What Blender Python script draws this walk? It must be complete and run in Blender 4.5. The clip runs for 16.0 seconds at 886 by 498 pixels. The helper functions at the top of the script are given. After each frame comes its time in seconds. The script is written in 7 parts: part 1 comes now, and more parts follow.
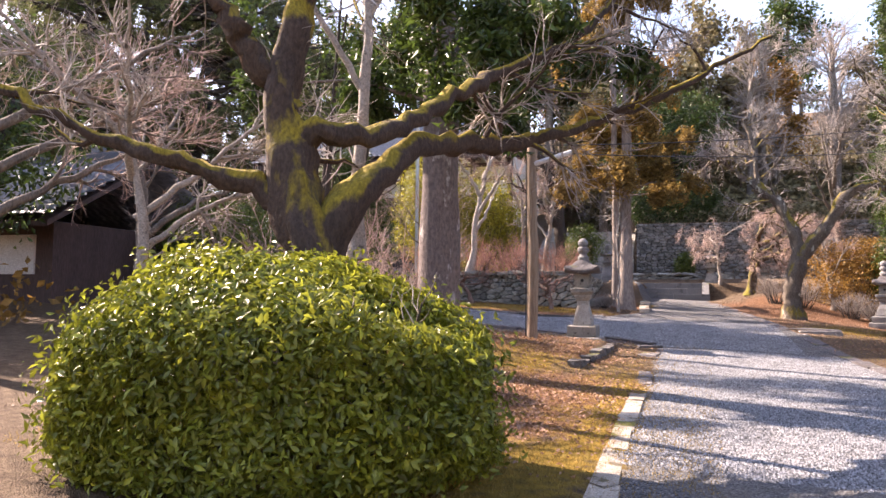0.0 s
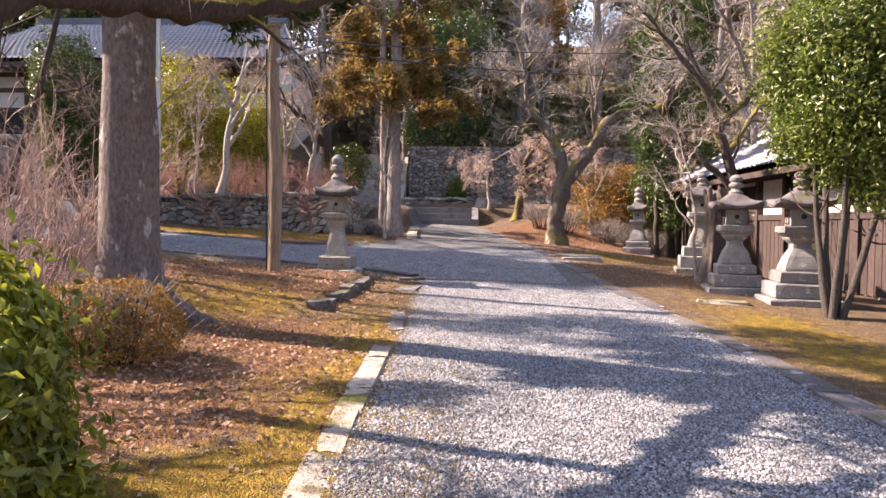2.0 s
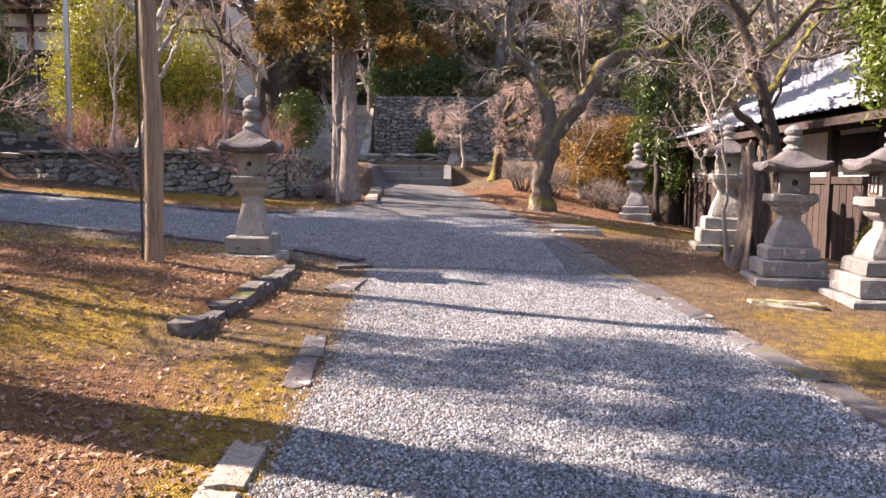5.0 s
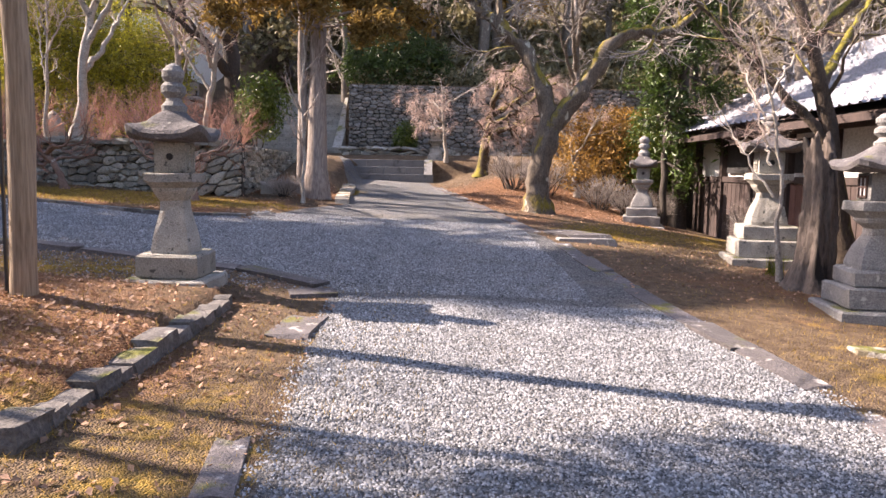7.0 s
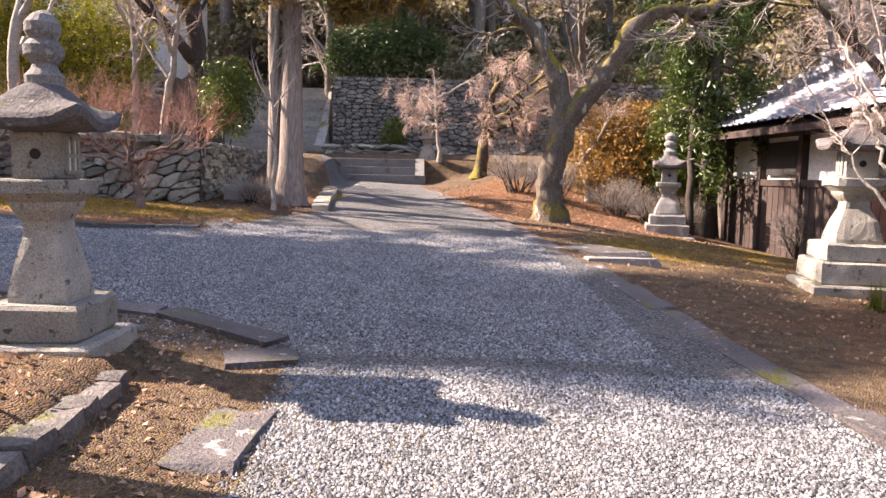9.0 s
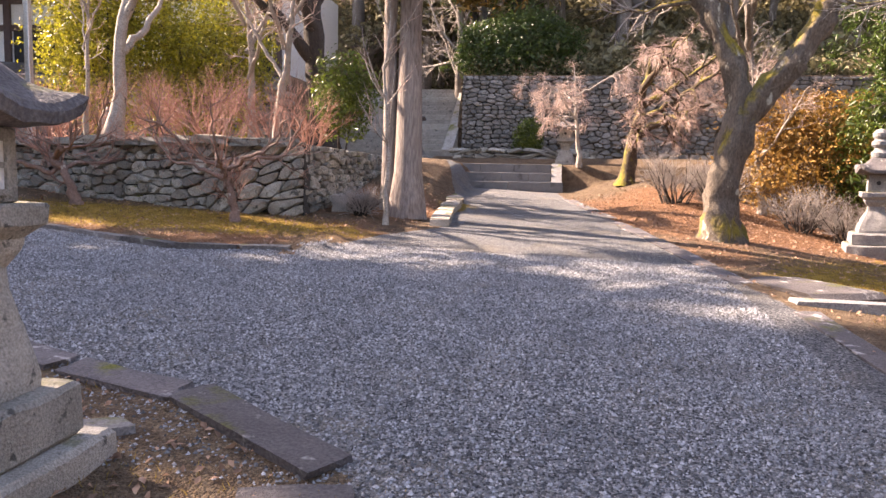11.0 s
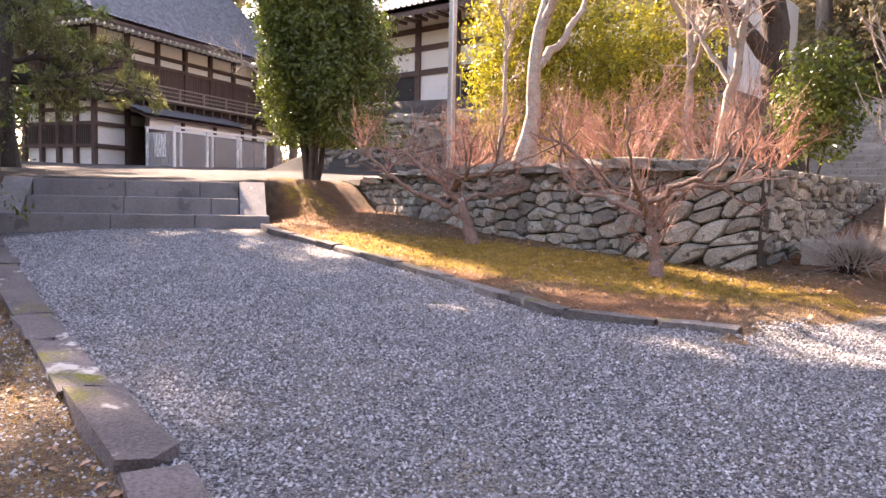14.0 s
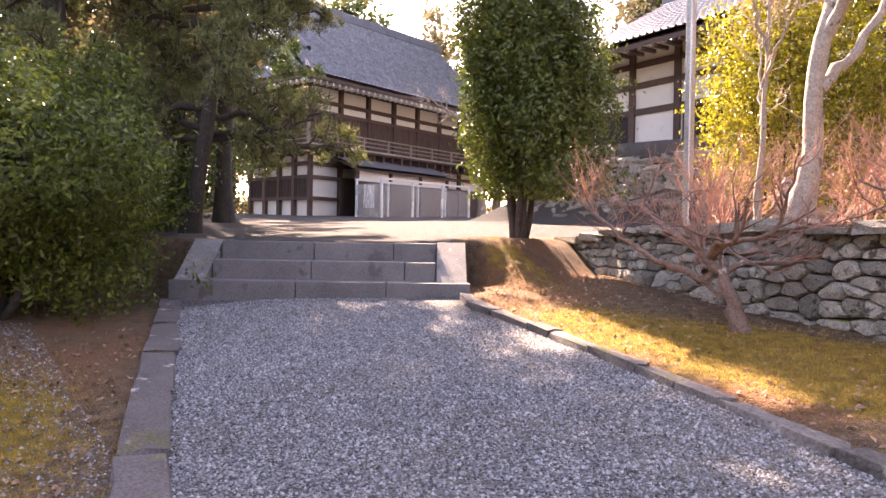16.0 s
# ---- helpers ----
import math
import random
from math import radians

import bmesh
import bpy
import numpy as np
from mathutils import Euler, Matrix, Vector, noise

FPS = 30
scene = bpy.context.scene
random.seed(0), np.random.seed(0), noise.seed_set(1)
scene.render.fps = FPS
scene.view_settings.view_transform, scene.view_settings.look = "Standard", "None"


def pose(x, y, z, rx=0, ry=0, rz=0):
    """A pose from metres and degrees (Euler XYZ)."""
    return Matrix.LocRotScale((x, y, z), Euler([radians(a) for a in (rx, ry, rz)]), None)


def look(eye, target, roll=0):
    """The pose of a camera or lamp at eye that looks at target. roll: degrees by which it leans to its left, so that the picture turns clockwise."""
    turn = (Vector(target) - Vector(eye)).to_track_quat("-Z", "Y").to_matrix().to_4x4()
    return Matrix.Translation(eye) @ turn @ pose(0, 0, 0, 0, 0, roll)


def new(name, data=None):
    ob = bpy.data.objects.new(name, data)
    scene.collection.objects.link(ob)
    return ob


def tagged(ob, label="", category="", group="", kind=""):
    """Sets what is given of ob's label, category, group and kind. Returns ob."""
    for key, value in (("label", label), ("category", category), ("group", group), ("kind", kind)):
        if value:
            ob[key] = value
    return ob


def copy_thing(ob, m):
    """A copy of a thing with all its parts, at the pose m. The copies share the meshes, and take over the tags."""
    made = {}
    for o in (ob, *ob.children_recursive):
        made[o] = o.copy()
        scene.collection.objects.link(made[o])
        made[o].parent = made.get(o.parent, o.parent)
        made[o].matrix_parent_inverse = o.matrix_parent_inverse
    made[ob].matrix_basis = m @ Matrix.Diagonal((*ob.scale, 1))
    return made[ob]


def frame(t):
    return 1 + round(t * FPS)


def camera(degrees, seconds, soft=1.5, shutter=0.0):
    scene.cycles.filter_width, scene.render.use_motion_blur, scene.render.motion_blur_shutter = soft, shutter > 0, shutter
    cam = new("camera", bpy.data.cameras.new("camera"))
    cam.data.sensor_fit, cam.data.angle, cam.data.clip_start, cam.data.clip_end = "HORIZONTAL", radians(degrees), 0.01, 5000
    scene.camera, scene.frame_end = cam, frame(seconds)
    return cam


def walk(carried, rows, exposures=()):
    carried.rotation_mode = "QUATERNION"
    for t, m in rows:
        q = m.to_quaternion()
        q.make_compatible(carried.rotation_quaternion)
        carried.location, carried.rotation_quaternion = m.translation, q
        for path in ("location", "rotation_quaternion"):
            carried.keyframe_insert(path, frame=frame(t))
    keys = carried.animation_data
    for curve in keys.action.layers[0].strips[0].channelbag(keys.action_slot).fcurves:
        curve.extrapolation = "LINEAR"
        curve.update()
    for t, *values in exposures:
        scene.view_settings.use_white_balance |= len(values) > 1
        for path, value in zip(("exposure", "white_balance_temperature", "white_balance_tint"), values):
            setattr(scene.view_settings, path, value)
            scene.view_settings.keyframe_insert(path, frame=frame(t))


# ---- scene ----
cam = camera(61.94, 16.0)
PATH = [
    (0, (1.259, -1.762, 0.954), (0.2718, 1.0641, 1.1525), 0.58),
    (0.5, (1.284, -1.258, 0.985), (0.6933, 1.6801, 1.1106), 0.62),
    (1, (1.327, -0.719, 0.983), (0.9884, 2.2610, 1.0309), 0.60),
    (1.5, (1.335, -0.190, 0.991), (1.1433, 2.8035, 0.9629), 0.60),
    (2, (1.382, 0.356, 0.995), (1.2597, 3.3516, 0.8952), 0.56),
    (2.5, (1.440, 0.880, 1.017), (1.3470, 3.8744, 0.8516), 0.67),
    (3, (1.485, 1.399, 1.041), (1.4061, 4.3906, 0.8292), 0.61),
    (3.5, (1.528, 1.959, 1.069), (1.4664, 4.9489, 0.8258), 0.67),
    (4, (1.545, 2.531, 1.085), (1.4989, 5.5194, 0.8264), 0.64),
    (6.3, (1.405, 4.984, 1.202), (1.4360, 7.9697, 0.9095), 1.00),
    (6.5, (1.398, 5.223, 1.182), (1.4416, 8.2081, 0.8880), 1.07),
    (7, (1.374, 5.800, 1.195), (1.4476, 8.7841, 0.8962), 1.09),
    (7.5, (1.355, 6.368, 1.207), (1.4587, 9.3513, 0.9085), 1.07),
    (8, (1.323, 6.926, 1.233), (1.4535, 9.9077, 0.9336), 1.08),
    (8.2, (1.304, 7.142, 1.226), (1.4426, 10.1240, 0.9244), 1.13),
    (10.3, (1.216, 9.431, 1.276), (1.1423, 12.4153, 0.9759), 1.49),
    (10.5, (1.199, 9.611, 1.262), (1.0445, 12.5919, 0.9660), 1.23),
    (11, (1.213, 10.098, 1.294), (0.8025, 13.0556, 1.0004), 1.08),
    (11.5, (1.162, 10.499, 1.302), (0.4527, 13.3996, 1.0111), 1.10),
    (12, (1.044, 10.913, 1.323), (0.0296, 13.7219, 1.0356), 1.05),
    (12.5, (0.893, 11.341, 1.328), (-0.3950, 14.0361, 1.0509), 1.10),
    (13, (0.694, 11.829, 1.341), (-0.8416, 14.3932, 1.0845), 1.04),
    (13.5, (0.471, 12.277, 1.351), (-1.2825, 14.6999, 1.1197), 1.10),
    (14, (0.147, 12.716, 1.332), (-1.7970, 14.9917, 1.1282), 1.18),
    (14.5, (-0.195, 13.123, 1.413), (-2.3026, 15.2506, 1.2335), 1.03),
    (15, (-0.592, 13.454, 1.483), (-2.8530, 15.4204, 1.3399), 0.89),
    (15.5, (-1.002, 13.698, 1.525), (-3.3923, 15.5091, 1.4344), 0.90),
    (16, (-1.423, 13.903, 1.561), (-3.9138, 15.5755, 1.5239), 0.94),
]
EXPOSURES = [(0, 2.05, 7400, 28), (2, 1.92, 7500, 28), (4, 1.9, 7400, 27), (7, 1.98, 7300, 24), (10.5, 2.3, 7900, 27), (13.5, 2.95, 8500, 31), (16, 3.05, 8900, 36)]
walk(cam, [(t, look(eye, target, roll)) for t, eye, target, roll in PATH], EXPOSURES)

# ---- sky, sun ----
world = bpy.data.worlds.new("sky")
scene.world = world
world.use_nodes = True
wn = world.node_tree.nodes
sky = wn.new("ShaderNodeTexSky")
sky.sky_type = 'NISHITA'
sky.sun_disc = False
SUN_EL, SUN_TO = radians(36), Vector((-0.96, 0.27, 0)).normalized()
sky.sun_elevation = SUN_EL
sky.sun_rotation = math.atan2(SUN_TO.x, SUN_TO.y)
world.node_tree.links.new(sky.outputs[0], wn["Background"].inputs[0])
wn["Background"].inputs[1].default_value = 0.13
sun_data = bpy.data.lights.new("sun", 'SUN')
sun_data.energy = 4.6
sun_data.angle = radians(0.6)
sun_data.color = (1.0, 0.93, 0.82)
sun = new("sun", sun_data)
sun.matrix_world = look(SUN_TO * 40 + Vector((0, 0, 40 * math.tan(SUN_EL))), (0, 0, 0))


# ---- materials ----
def surf(name, c1, c2, scale=3.0, fine=40.0, rough=0.85, bump=0.4, spot=None, moss=0.0, vary=0.15,
         island=False, stretch=(1, 1, 1), metal=0.0, trans=0.0, mosscol=(0.13, 0.13, 0.02)):
    """Two-scale mottled surface; spot=(colour, scale, threshold); moss on upward faces; vary: brightness from piece to piece."""
    m = bpy.data.materials.new(name)
    m.use_nodes = True
    nt = m.node_tree
    N, L = nt.nodes, nt.links
    bsdf = N["Principled BSDF"]
    geo = N.new("ShaderNodeNewGeometry")
    mp = N.new("ShaderNodeMapping")
    mp.inputs[3].default_value = stretch
    L.new(geo.outputs["Position"], mp.inputs[0])

    def tex(sc, detail=6, rg=0.6):
        t = N.new("ShaderNodeTexNoise")
        t.inputs["Scale"].default_value = sc
        t.inputs["Detail"].default_value = detail
        t.inputs["Roughness"].default_value = rg
        L.new(mp.outputs[0], t.inputs["Vector"])
        return t.outputs[0]

    def ramp(src, a, b):
        r = N.new("ShaderNodeMapRange")
        r.inputs[1].default_value, r.inputs[2].default_value = a, b
        L.new(src, r.inputs[0])
        return r.outputs[0]

    def mix(fac, a, b, kind='MIX'):
        x = N.new("ShaderNodeMix")
        x.data_type, x.blend_type = 'RGBA', kind
        for sock, v in ((0, fac), (6, a), (7, b)):
            if isinstance(v, (tuple, float, int)):
                x.inputs[sock].default_value = v if sock == 0 else (*v, 1)
            else:
                L.new(v, x.inputs[sock])
        return x.outputs[2]

    big, small = tex(scale), tex(fine, 4)
    col = mix(ramp(big, 0.32, 0.68), c1, c2)
    col = mix(0.45, col, mix(ramp(small, 0.3, 0.7), tuple(v * 0.35 for v in c1), tuple(min(1, v * 1.5) for v in c2)))
    if spot:
        col = mix(ramp(tex(spot[1], 5), spot[2], spot[2] + 0.06), col, spot[0])
    if moss:
        sep = N.new("ShaderNodeSeparateXYZ")
        L.new(geo.outputs["Normal"], sep.inputs[0])
        ad = N.new("ShaderNodeMath")
        ad.operation = 'ADD'
        up = N.new("ShaderNodeMath")
        up.operation = 'MULTIPLY'
        up.inputs[1].default_value = 0.3
        L.new(sep.outputs[2], up.inputs[0])
        L.new(up.outputs[0], ad.inputs[0])
        L.new(tex(2.2, 7), ad.inputs[1])
        col = mix(ramp(ad.outputs[0], 0.95 - moss, 1.05 - moss), col, mix(ramp(small, 0.3, 0.7), tuple(v * 0.5 for v in mosscol), tuple(v * 1.5 for v in mosscol)))
    if vary:
        if island:
            rnd = geo.outputs["Random Per Island"]
        else:
            oi = N.new("ShaderNodeObjectInfo")
            rnd = oi.outputs["Random"]
        r = N.new("ShaderNodeMapRange")
        r.inputs[3].default_value, r.inputs[4].default_value = 1 - vary, 1 + vary
        L.new(rnd, r.inputs[0])
        cb = N.new("ShaderNodeCombineColor")
        for i in range(3):
            L.new(r.outputs[0], cb.inputs[i])
        col = mix(1.0, col, cb.outputs[0], 'MULTIPLY')
    L.new(col, bsdf.inputs["Base Color"])
    bsdf.inputs["Roughness"].default_value = rough
    bsdf.inputs["Metallic"].default_value = metal
    if bump:
        bp = N.new("ShaderNodeBump")
        bp.inputs["Strength"].default_value = bump
        bp.inputs["Distance"].default_value = 0.02
        ad2 = N.new("ShaderNodeMath")
        ad2.operation = 'ADD'
        L.new(big, ad2.inputs[0])
        L.new(small, ad2.inputs[1])
        L.new(ad2.outputs[0], bp.inputs["Height"])
        L.new(bp.outputs[0], bsdf.inputs["Normal"])
    if trans:
        tr = N.new("ShaderNodeBsdfTranslucent")
        ms = N.new("ShaderNodeMixShader")
        ms.inputs[0].default_value = trans
        L.new(col, tr.inputs[0])
        L.new(bsdf.outputs[0], ms.inputs[1])
        L.new(tr.outputs[0], ms.inputs[2])
        L.new(ms.outputs[0], N["Material Output"].inputs[0])
    return m


def leafmat(name, c1, c2, rough=0.45, trans=0.35, scale=1.5):
    return surf(name, c1, c2, scale=scale, fine=9, rough=rough, bump=0, vary=0.45, island=True, trans=trans)


M_GRANITE = surf("weathered granite", (0.21, 0.195, 0.17), (0.42, 0.395, 0.35), 5, 90, 0.9, 0.8, ((0.09, 0.09, 0.082), 13, 0.60), 0.12)
M_GRANITE_D = surf("dark lichen stone", (0.13, 0.125, 0.13), (0.27, 0.26, 0.25), 5, 70, 0.92, 0.6, ((0.40, 0.39, 0.36), 9, 0.62), 0.10)
M_CAP = surf("dark lichened cap stone", (0.055, 0.05, 0.055), (0.17, 0.155, 0.155), 6, 60, 0.93, 0.9, ((0.36, 0.34, 0.31), 8, 0.63), 0.10)
M_STEP = surf("grey step stone", (0.10, 0.10, 0.104), (0.20, 0.198, 0.20), 2, 80, 0.85, 0.35, ((0.10, 0.10, 0.10), 3, 0.60), 0.0, 0.12)
M_KERB = surf("kerb stone", (0.07, 0.064, 0.066), (0.17, 0.15, 0.15), 3, 60, 0.9, 1.0, ((0.48, 0.46, 0.44), 4, 0.60), 0.10, 0.25)
M_EDGE = surf("rough edging stone", (0.075, 0.068, 0.066), (0.17, 0.155, 0.145), 4, 45, 0.95, 1.0, ((0.28, 0.27, 0.25), 6, 0.64), 0.09, 0.3)
M_KERB_P = surf("pale kerb stone", (0.28, 0.235, 0.185), (0.46, 0.41, 0.34), 4, 60, 0.9, 0.8, ((0.15, 0.12, 0.075), 5, 0.56), 0.12, 0.22)
M_WALLST = surf("field stone", (0.13, 0.125, 0.11), (0.42, 0.40, 0.34), 7, 60, 0.93, 1.0, ((0.07, 0.07, 0.062), 7, 0.58), 0.10, 0.45)
M_WALLBACK = surf("earth between stones", (0.03, 0.027, 0.022), (0.07, 0.06, 0.05), 8, 40, 1.0, 0.8, vary=0)
M_BARK = surf("grey bark", (0.10, 0.082, 0.07), (0.22, 0.185, 0.155), 5, 45, 0.95, 1.0, ((0.36, 0.35, 0.31), 8, 0.6), 0.05, 0.1, stretch=(1, 1, 0.35))
M_BARK_MOSS = surf("mossy bark", (0.028, 0.02, 0.014), (0.085, 0.06, 0.042), 8, 38, 0.95, 1.0, ((0.24, 0.23, 0.19), 9, 0.67), 0.37, 0.1, stretch=(1, 1, 0.5), mosscol=(0.18, 0.15, 0.018))
M_BARK_MAPLE = surf("thickly mossed dark bark", (0.03, 0.019, 0.013), (0.085, 0.055, 0.04), 8, 38, 0.95, 1.0, ((0.2, 0.17, 0.12), 9, 0.68), 0.385, 0.1, stretch=(1, 1, 0.5), mosscol=(0.25, 0.18, 0.016))
M_BARK_CHERRY = surf("lichened old cherry bark", (0.055, 0.042, 0.03), (0.17, 0.135, 0.105), 8, 38, 0.95, 1.0, ((0.42, 0.39, 0.31), 6, 0.6), 0.35, 0.1, stretch=(1, 1, 0.5), mosscol=(0.2, 0.15, 0.018))
M_BARK_CEDAR = surf("cedar bark", (0.15, 0.115, 0.10), (0.29, 0.24, 0.21), 5, 40, 0.95, 1.0, None, 0.0, 0.1, stretch=(1, 1, 0.14))
M_BARK_MOTTLED = surf("mottled evergreen bark", (0.10, 0.078, 0.072), (0.22, 0.175, 0.16), 4, 30, 0.95, 0.8, ((0.42, 0.39, 0.36), 6, 0.60), 0.15, 0.1, stretch=(1, 1, 0.5))
M_BARK_PALE = surf("pale bark", (0.22, 0.185, 0.155), (0.42, 0.37, 0.32), 6, 45, 0.9, 0.6, ((0.1, 0.09, 0.08), 7, 0.6), 0.06, 0.1)
M_BARK_PLUM = surf("plum bark", (0.12, 0.07, 0.055), (0.27, 0.18, 0.145), 7, 45, 0.9, 0.7, ((0.40, 0.38, 0.34), 8, 0.64), 0.04, 0.1)
M_BARK_DARK = surf("dark bark", (0.028, 0.023, 0.019), (0.075, 0.06, 0.05), 6, 45, 0.95, 1.0, vary=0.1, stretch=(1, 1, 0.3))
M_BARK_STUMP = surf("rotten stump bark", (0.05, 0.038, 0.032), (0.16, 0.125, 0.105), 7, 40, 0.95, 1.0, ((0.02, 0.016, 0.014), 5, 0.57), 0.06, 0, stretch=(1, 1, 0.2))
M_TWIG = surf("grey twigs", (0.25, 0.21, 0.185), (0.41, 0.36, 0.325), 4, 20, 0.9, 0, vary=0.2, island=True)
M_TWIG_RED = surf("reddish plum twigs", (0.33, 0.15, 0.11), (0.47, 0.26, 0.19), 3, 20, 0.85, 0, vary=0.25, island=True)
M_TWIG_PINK = surf("pinkish bare twigs", (0.34, 0.22, 0.19), (0.48, 0.36, 0.31), 3, 20, 0.85, 0, vary=0.25, island=True)
M_POLE = surf("weathered wooden pole", (0.19, 0.13, 0.085), (0.33, 0.25, 0.18), 6, 50, 0.9, 0.6, vary=0, stretch=(1, 1, 0.06))
M_WOOD = surf("dark old timber", (0.055, 0.032, 0.028), (0.105, 0.066, 0.058), 5, 40, 0.8, 0.4, vary=0.15, stretch=(1, 1, 0.15))
# darker copy of the old timber; shade from trees and eave is in its colour
M_WOOD_SHED = surf("shade-darkened shed boards", (0.03, 0.019, 0.017), (0.062, 0.04, 0.035), 5, 40, 0.8, 0.4, vary=0.2, stretch=(1, 1, 0.15))
M_WOOD_RED = surf("reddish brown boards", (0.10, 0.045, 0.035), (0.17, 0.08, 0.06), 5, 40, 0.8, 0.4, vary=0.15, stretch=(1, 1, 0.15))
M_PLASTER = surf("white plaster", (0.72, 0.69, 0.65), (0.80, 0.78, 0.75), 1.5, 30, 0.9, 0.1, ((0.55, 0.52, 0.48), 1.2, 0.66), 0, 0.05)
M_TILE = surf("grey roof tile", (0.10, 0.112, 0.145), (0.25, 0.27, 0.33), 2, 5, 0.36, 0.2, None, 0, 0.1)
M_RAIL = surf("weathered brown rail timber", (0.17, 0.12, 0.095), (0.30, 0.225, 0.18), 5, 40, 0.8, 0.3, vary=0.1)
M_TILE_RIDGE = surf("ridge tile", (0.06, 0.065, 0.08), (0.12, 0.125, 0.15), 2, 30, 0.6, 0.2, vary=0.1)
M_TILE_PALE = surf("weathered pale roof tile", (0.16, 0.17, 0.20), (0.26, 0.275, 0.32), 2, 30, 0.6, 0.2, vary=0.2, island=True)
# near-black colour for flat panels, standing in for shade inside openings
M_DARK = surf("painted interior shade", (0.012, 0.011, 0.012), (0.03, 0.028, 0.028), 3, 20, 0.9, 0, vary=0)
M_PAPER = surf("white lantern paper", (0.70, 0.70, 0.71), (0.78, 0.78, 0.79), 6, 30, 0.9, 0, vary=0)
M_WIRE = surf("black cable", (0.015, 0.015, 0.017), (0.03, 0.03, 0.03), 3, 20, 0.5, 0, vary=0)
M_METAL = surf("galvanised pipe", (0.45, 0.45, 0.45), (0.6, 0.6, 0.6), 4, 40, 0.45, 0, vary=0, metal=0.7)
M_SHEET = surf("clear plastic sheet", (0.6, 0.62, 0.65), (0.85, 0.86, 0.88), 2, 12, 0.2, 0.8, vary=0)
M_SHEET.node_tree.nodes["Principled BSDF"].inputs["Alpha"].default_value = 0.28
M_LEAF_BUSH = leafmat("glossy yellow-green leaves", (0.065, 0.11, 0.014), (0.33, 0.33, 0.036), 0.38, 0.4, 3.0)
M_LEAF_DARK = leafmat("dark evergreen leaves", (0.028, 0.06, 0.014), (0.075, 0.115, 0.022), 0.4, 0.3)
M_LEAF_MID = leafmat("green evergreen leaves", (0.05, 0.095, 0.015), (0.15, 0.19, 0.03), 0.38, 0.35)
M_LEAF_GLOSS = leafmat("deep green glossy leaves", (0.035, 0.075, 0.014), (0.12, 0.155, 0.028), 0.34, 0.3)
M_LEAF_YEL = leafmat("yellow-green bamboo leaves", (0.10, 0.14, 0.016), (0.40, 0.35, 0.035), 0.42, 0.4, 4.0)
M_LEAF_CEDAR = leafmat("brownish cedar sprays", (0.14, 0.10, 0.03), (0.31, 0.195, 0.055), 0.7, 0.45)
M_LEAF_PINE = leafmat("pine needles", (0.07, 0.10, 0.035), (0.18, 0.19, 0.07), 0.55, 0.35)
M_LEAF_OCHRE = leafmat("ochre dry leaves", (0.19, 0.115, 0.03), (0.40, 0.22, 0.05), 0.7, 0.3)
M_LITTER = leafmat("fallen dry leaves", (0.16, 0.07, 0.045), (0.46, 0.29, 0.19), 0.8, 0.15, 25)
M_GRASS = leafmat("dry moss grass", (0.22, 0.15, 0.032), (0.44, 0.29, 0.085), 0.8, 0.35)
M_HILL = leafmat("hillside foliage", (0.10, 0.10, 0.045), (0.27, 0.225, 0.12), 0.7, 0.3, 0.12)
M_PEBBLE = surf("crushed grey gravel", (0.115, 0.118, 0.126), (0.265, 0.268, 0.275), 3, 60, 0.75, 0, vary=0.85, island=True)


# ---- mesh helpers ----
def thing(name, label, category, group="", kind="", at=(0, 0, 0)):
    ob = new(name)
    ob.location = at
    return tagged(ob, label, category, group, kind)


def put(name, me, material, parent=None, label="", smooth=False):
    if material is not None and not me.materials:
        me.materials.append(material)
    if smooth:
        for p in me.polygons:
            p.use_smooth = True
    ob = new(name, me)
    if parent is not None:
        ob.parent = parent
    if label:
        tagged(ob, label)
    return ob


def part(name, bm, material, parent=None, label="", smooth=False):
    me = bpy.data.meshes.new(name)
    bm.to_mesh(me)
    bm.free()
    return put(name, me, material, parent, label, smooth)


def raw(name, verts, faces, material, parent=None, label="", smooth=False):
    me = bpy.data.meshes.new(name)
    me.from_pydata([tuple(v) for v in verts], [], faces)
    return put(name, me, material, parent, label, smooth)


def from_np(name, verts, faces, material, parent=None, label="", smooth=False):
    """Mesh from numpy arrays; faces (n, 3) or (n, 4)."""
    me = bpy.data.meshes.new(name)
    verts, faces = np.asarray(verts, np.float32).reshape(-1, 3), np.asarray(faces, np.int32)
    n, k = faces.shape
    me.vertices.add(len(verts))
    me.vertices.foreach_set("co", verts.ravel())
    me.loops.add(n * k)
    me.loops.foreach_set("vertex_index", faces.ravel())
    me.polygons.add(n)
    me.polygons.foreach_set("loop_start", np.arange(0, n * k, k, dtype=np.int32))
    me.update(calc_edges=True)
    if smooth:
        me.polygons.foreach_set("use_smooth", np.ones(n, bool))
    return put(name, me, material, parent, label)


def box(bm, x0, x1, y0, y1, z0, z1, bevel=0.0):
    r = bmesh.ops.create_cube(bm, size=1)
    bmesh.ops.scale(bm, vec=(x1 - x0, y1 - y0, z1 - z0), verts=r["verts"])
    bmesh.ops.translate(bm, vec=((x0 + x1) / 2, (y0 + y1) / 2, (z0 + z1) / 2), verts=r["verts"])
    if bevel:
        es = {e for v in r["verts"] for e in v.link_edges}
        bmesh.ops.bevel(bm, geom=list(es), offset=bevel, segments=2, affect='EDGES', profile=0.6)
    return bm


def bx(x0, x1, y0, y1, z0, z1, bevel=0.0):
    return box(bmesh.new(), x0, x1, y0, y1, z0, z1, bevel)


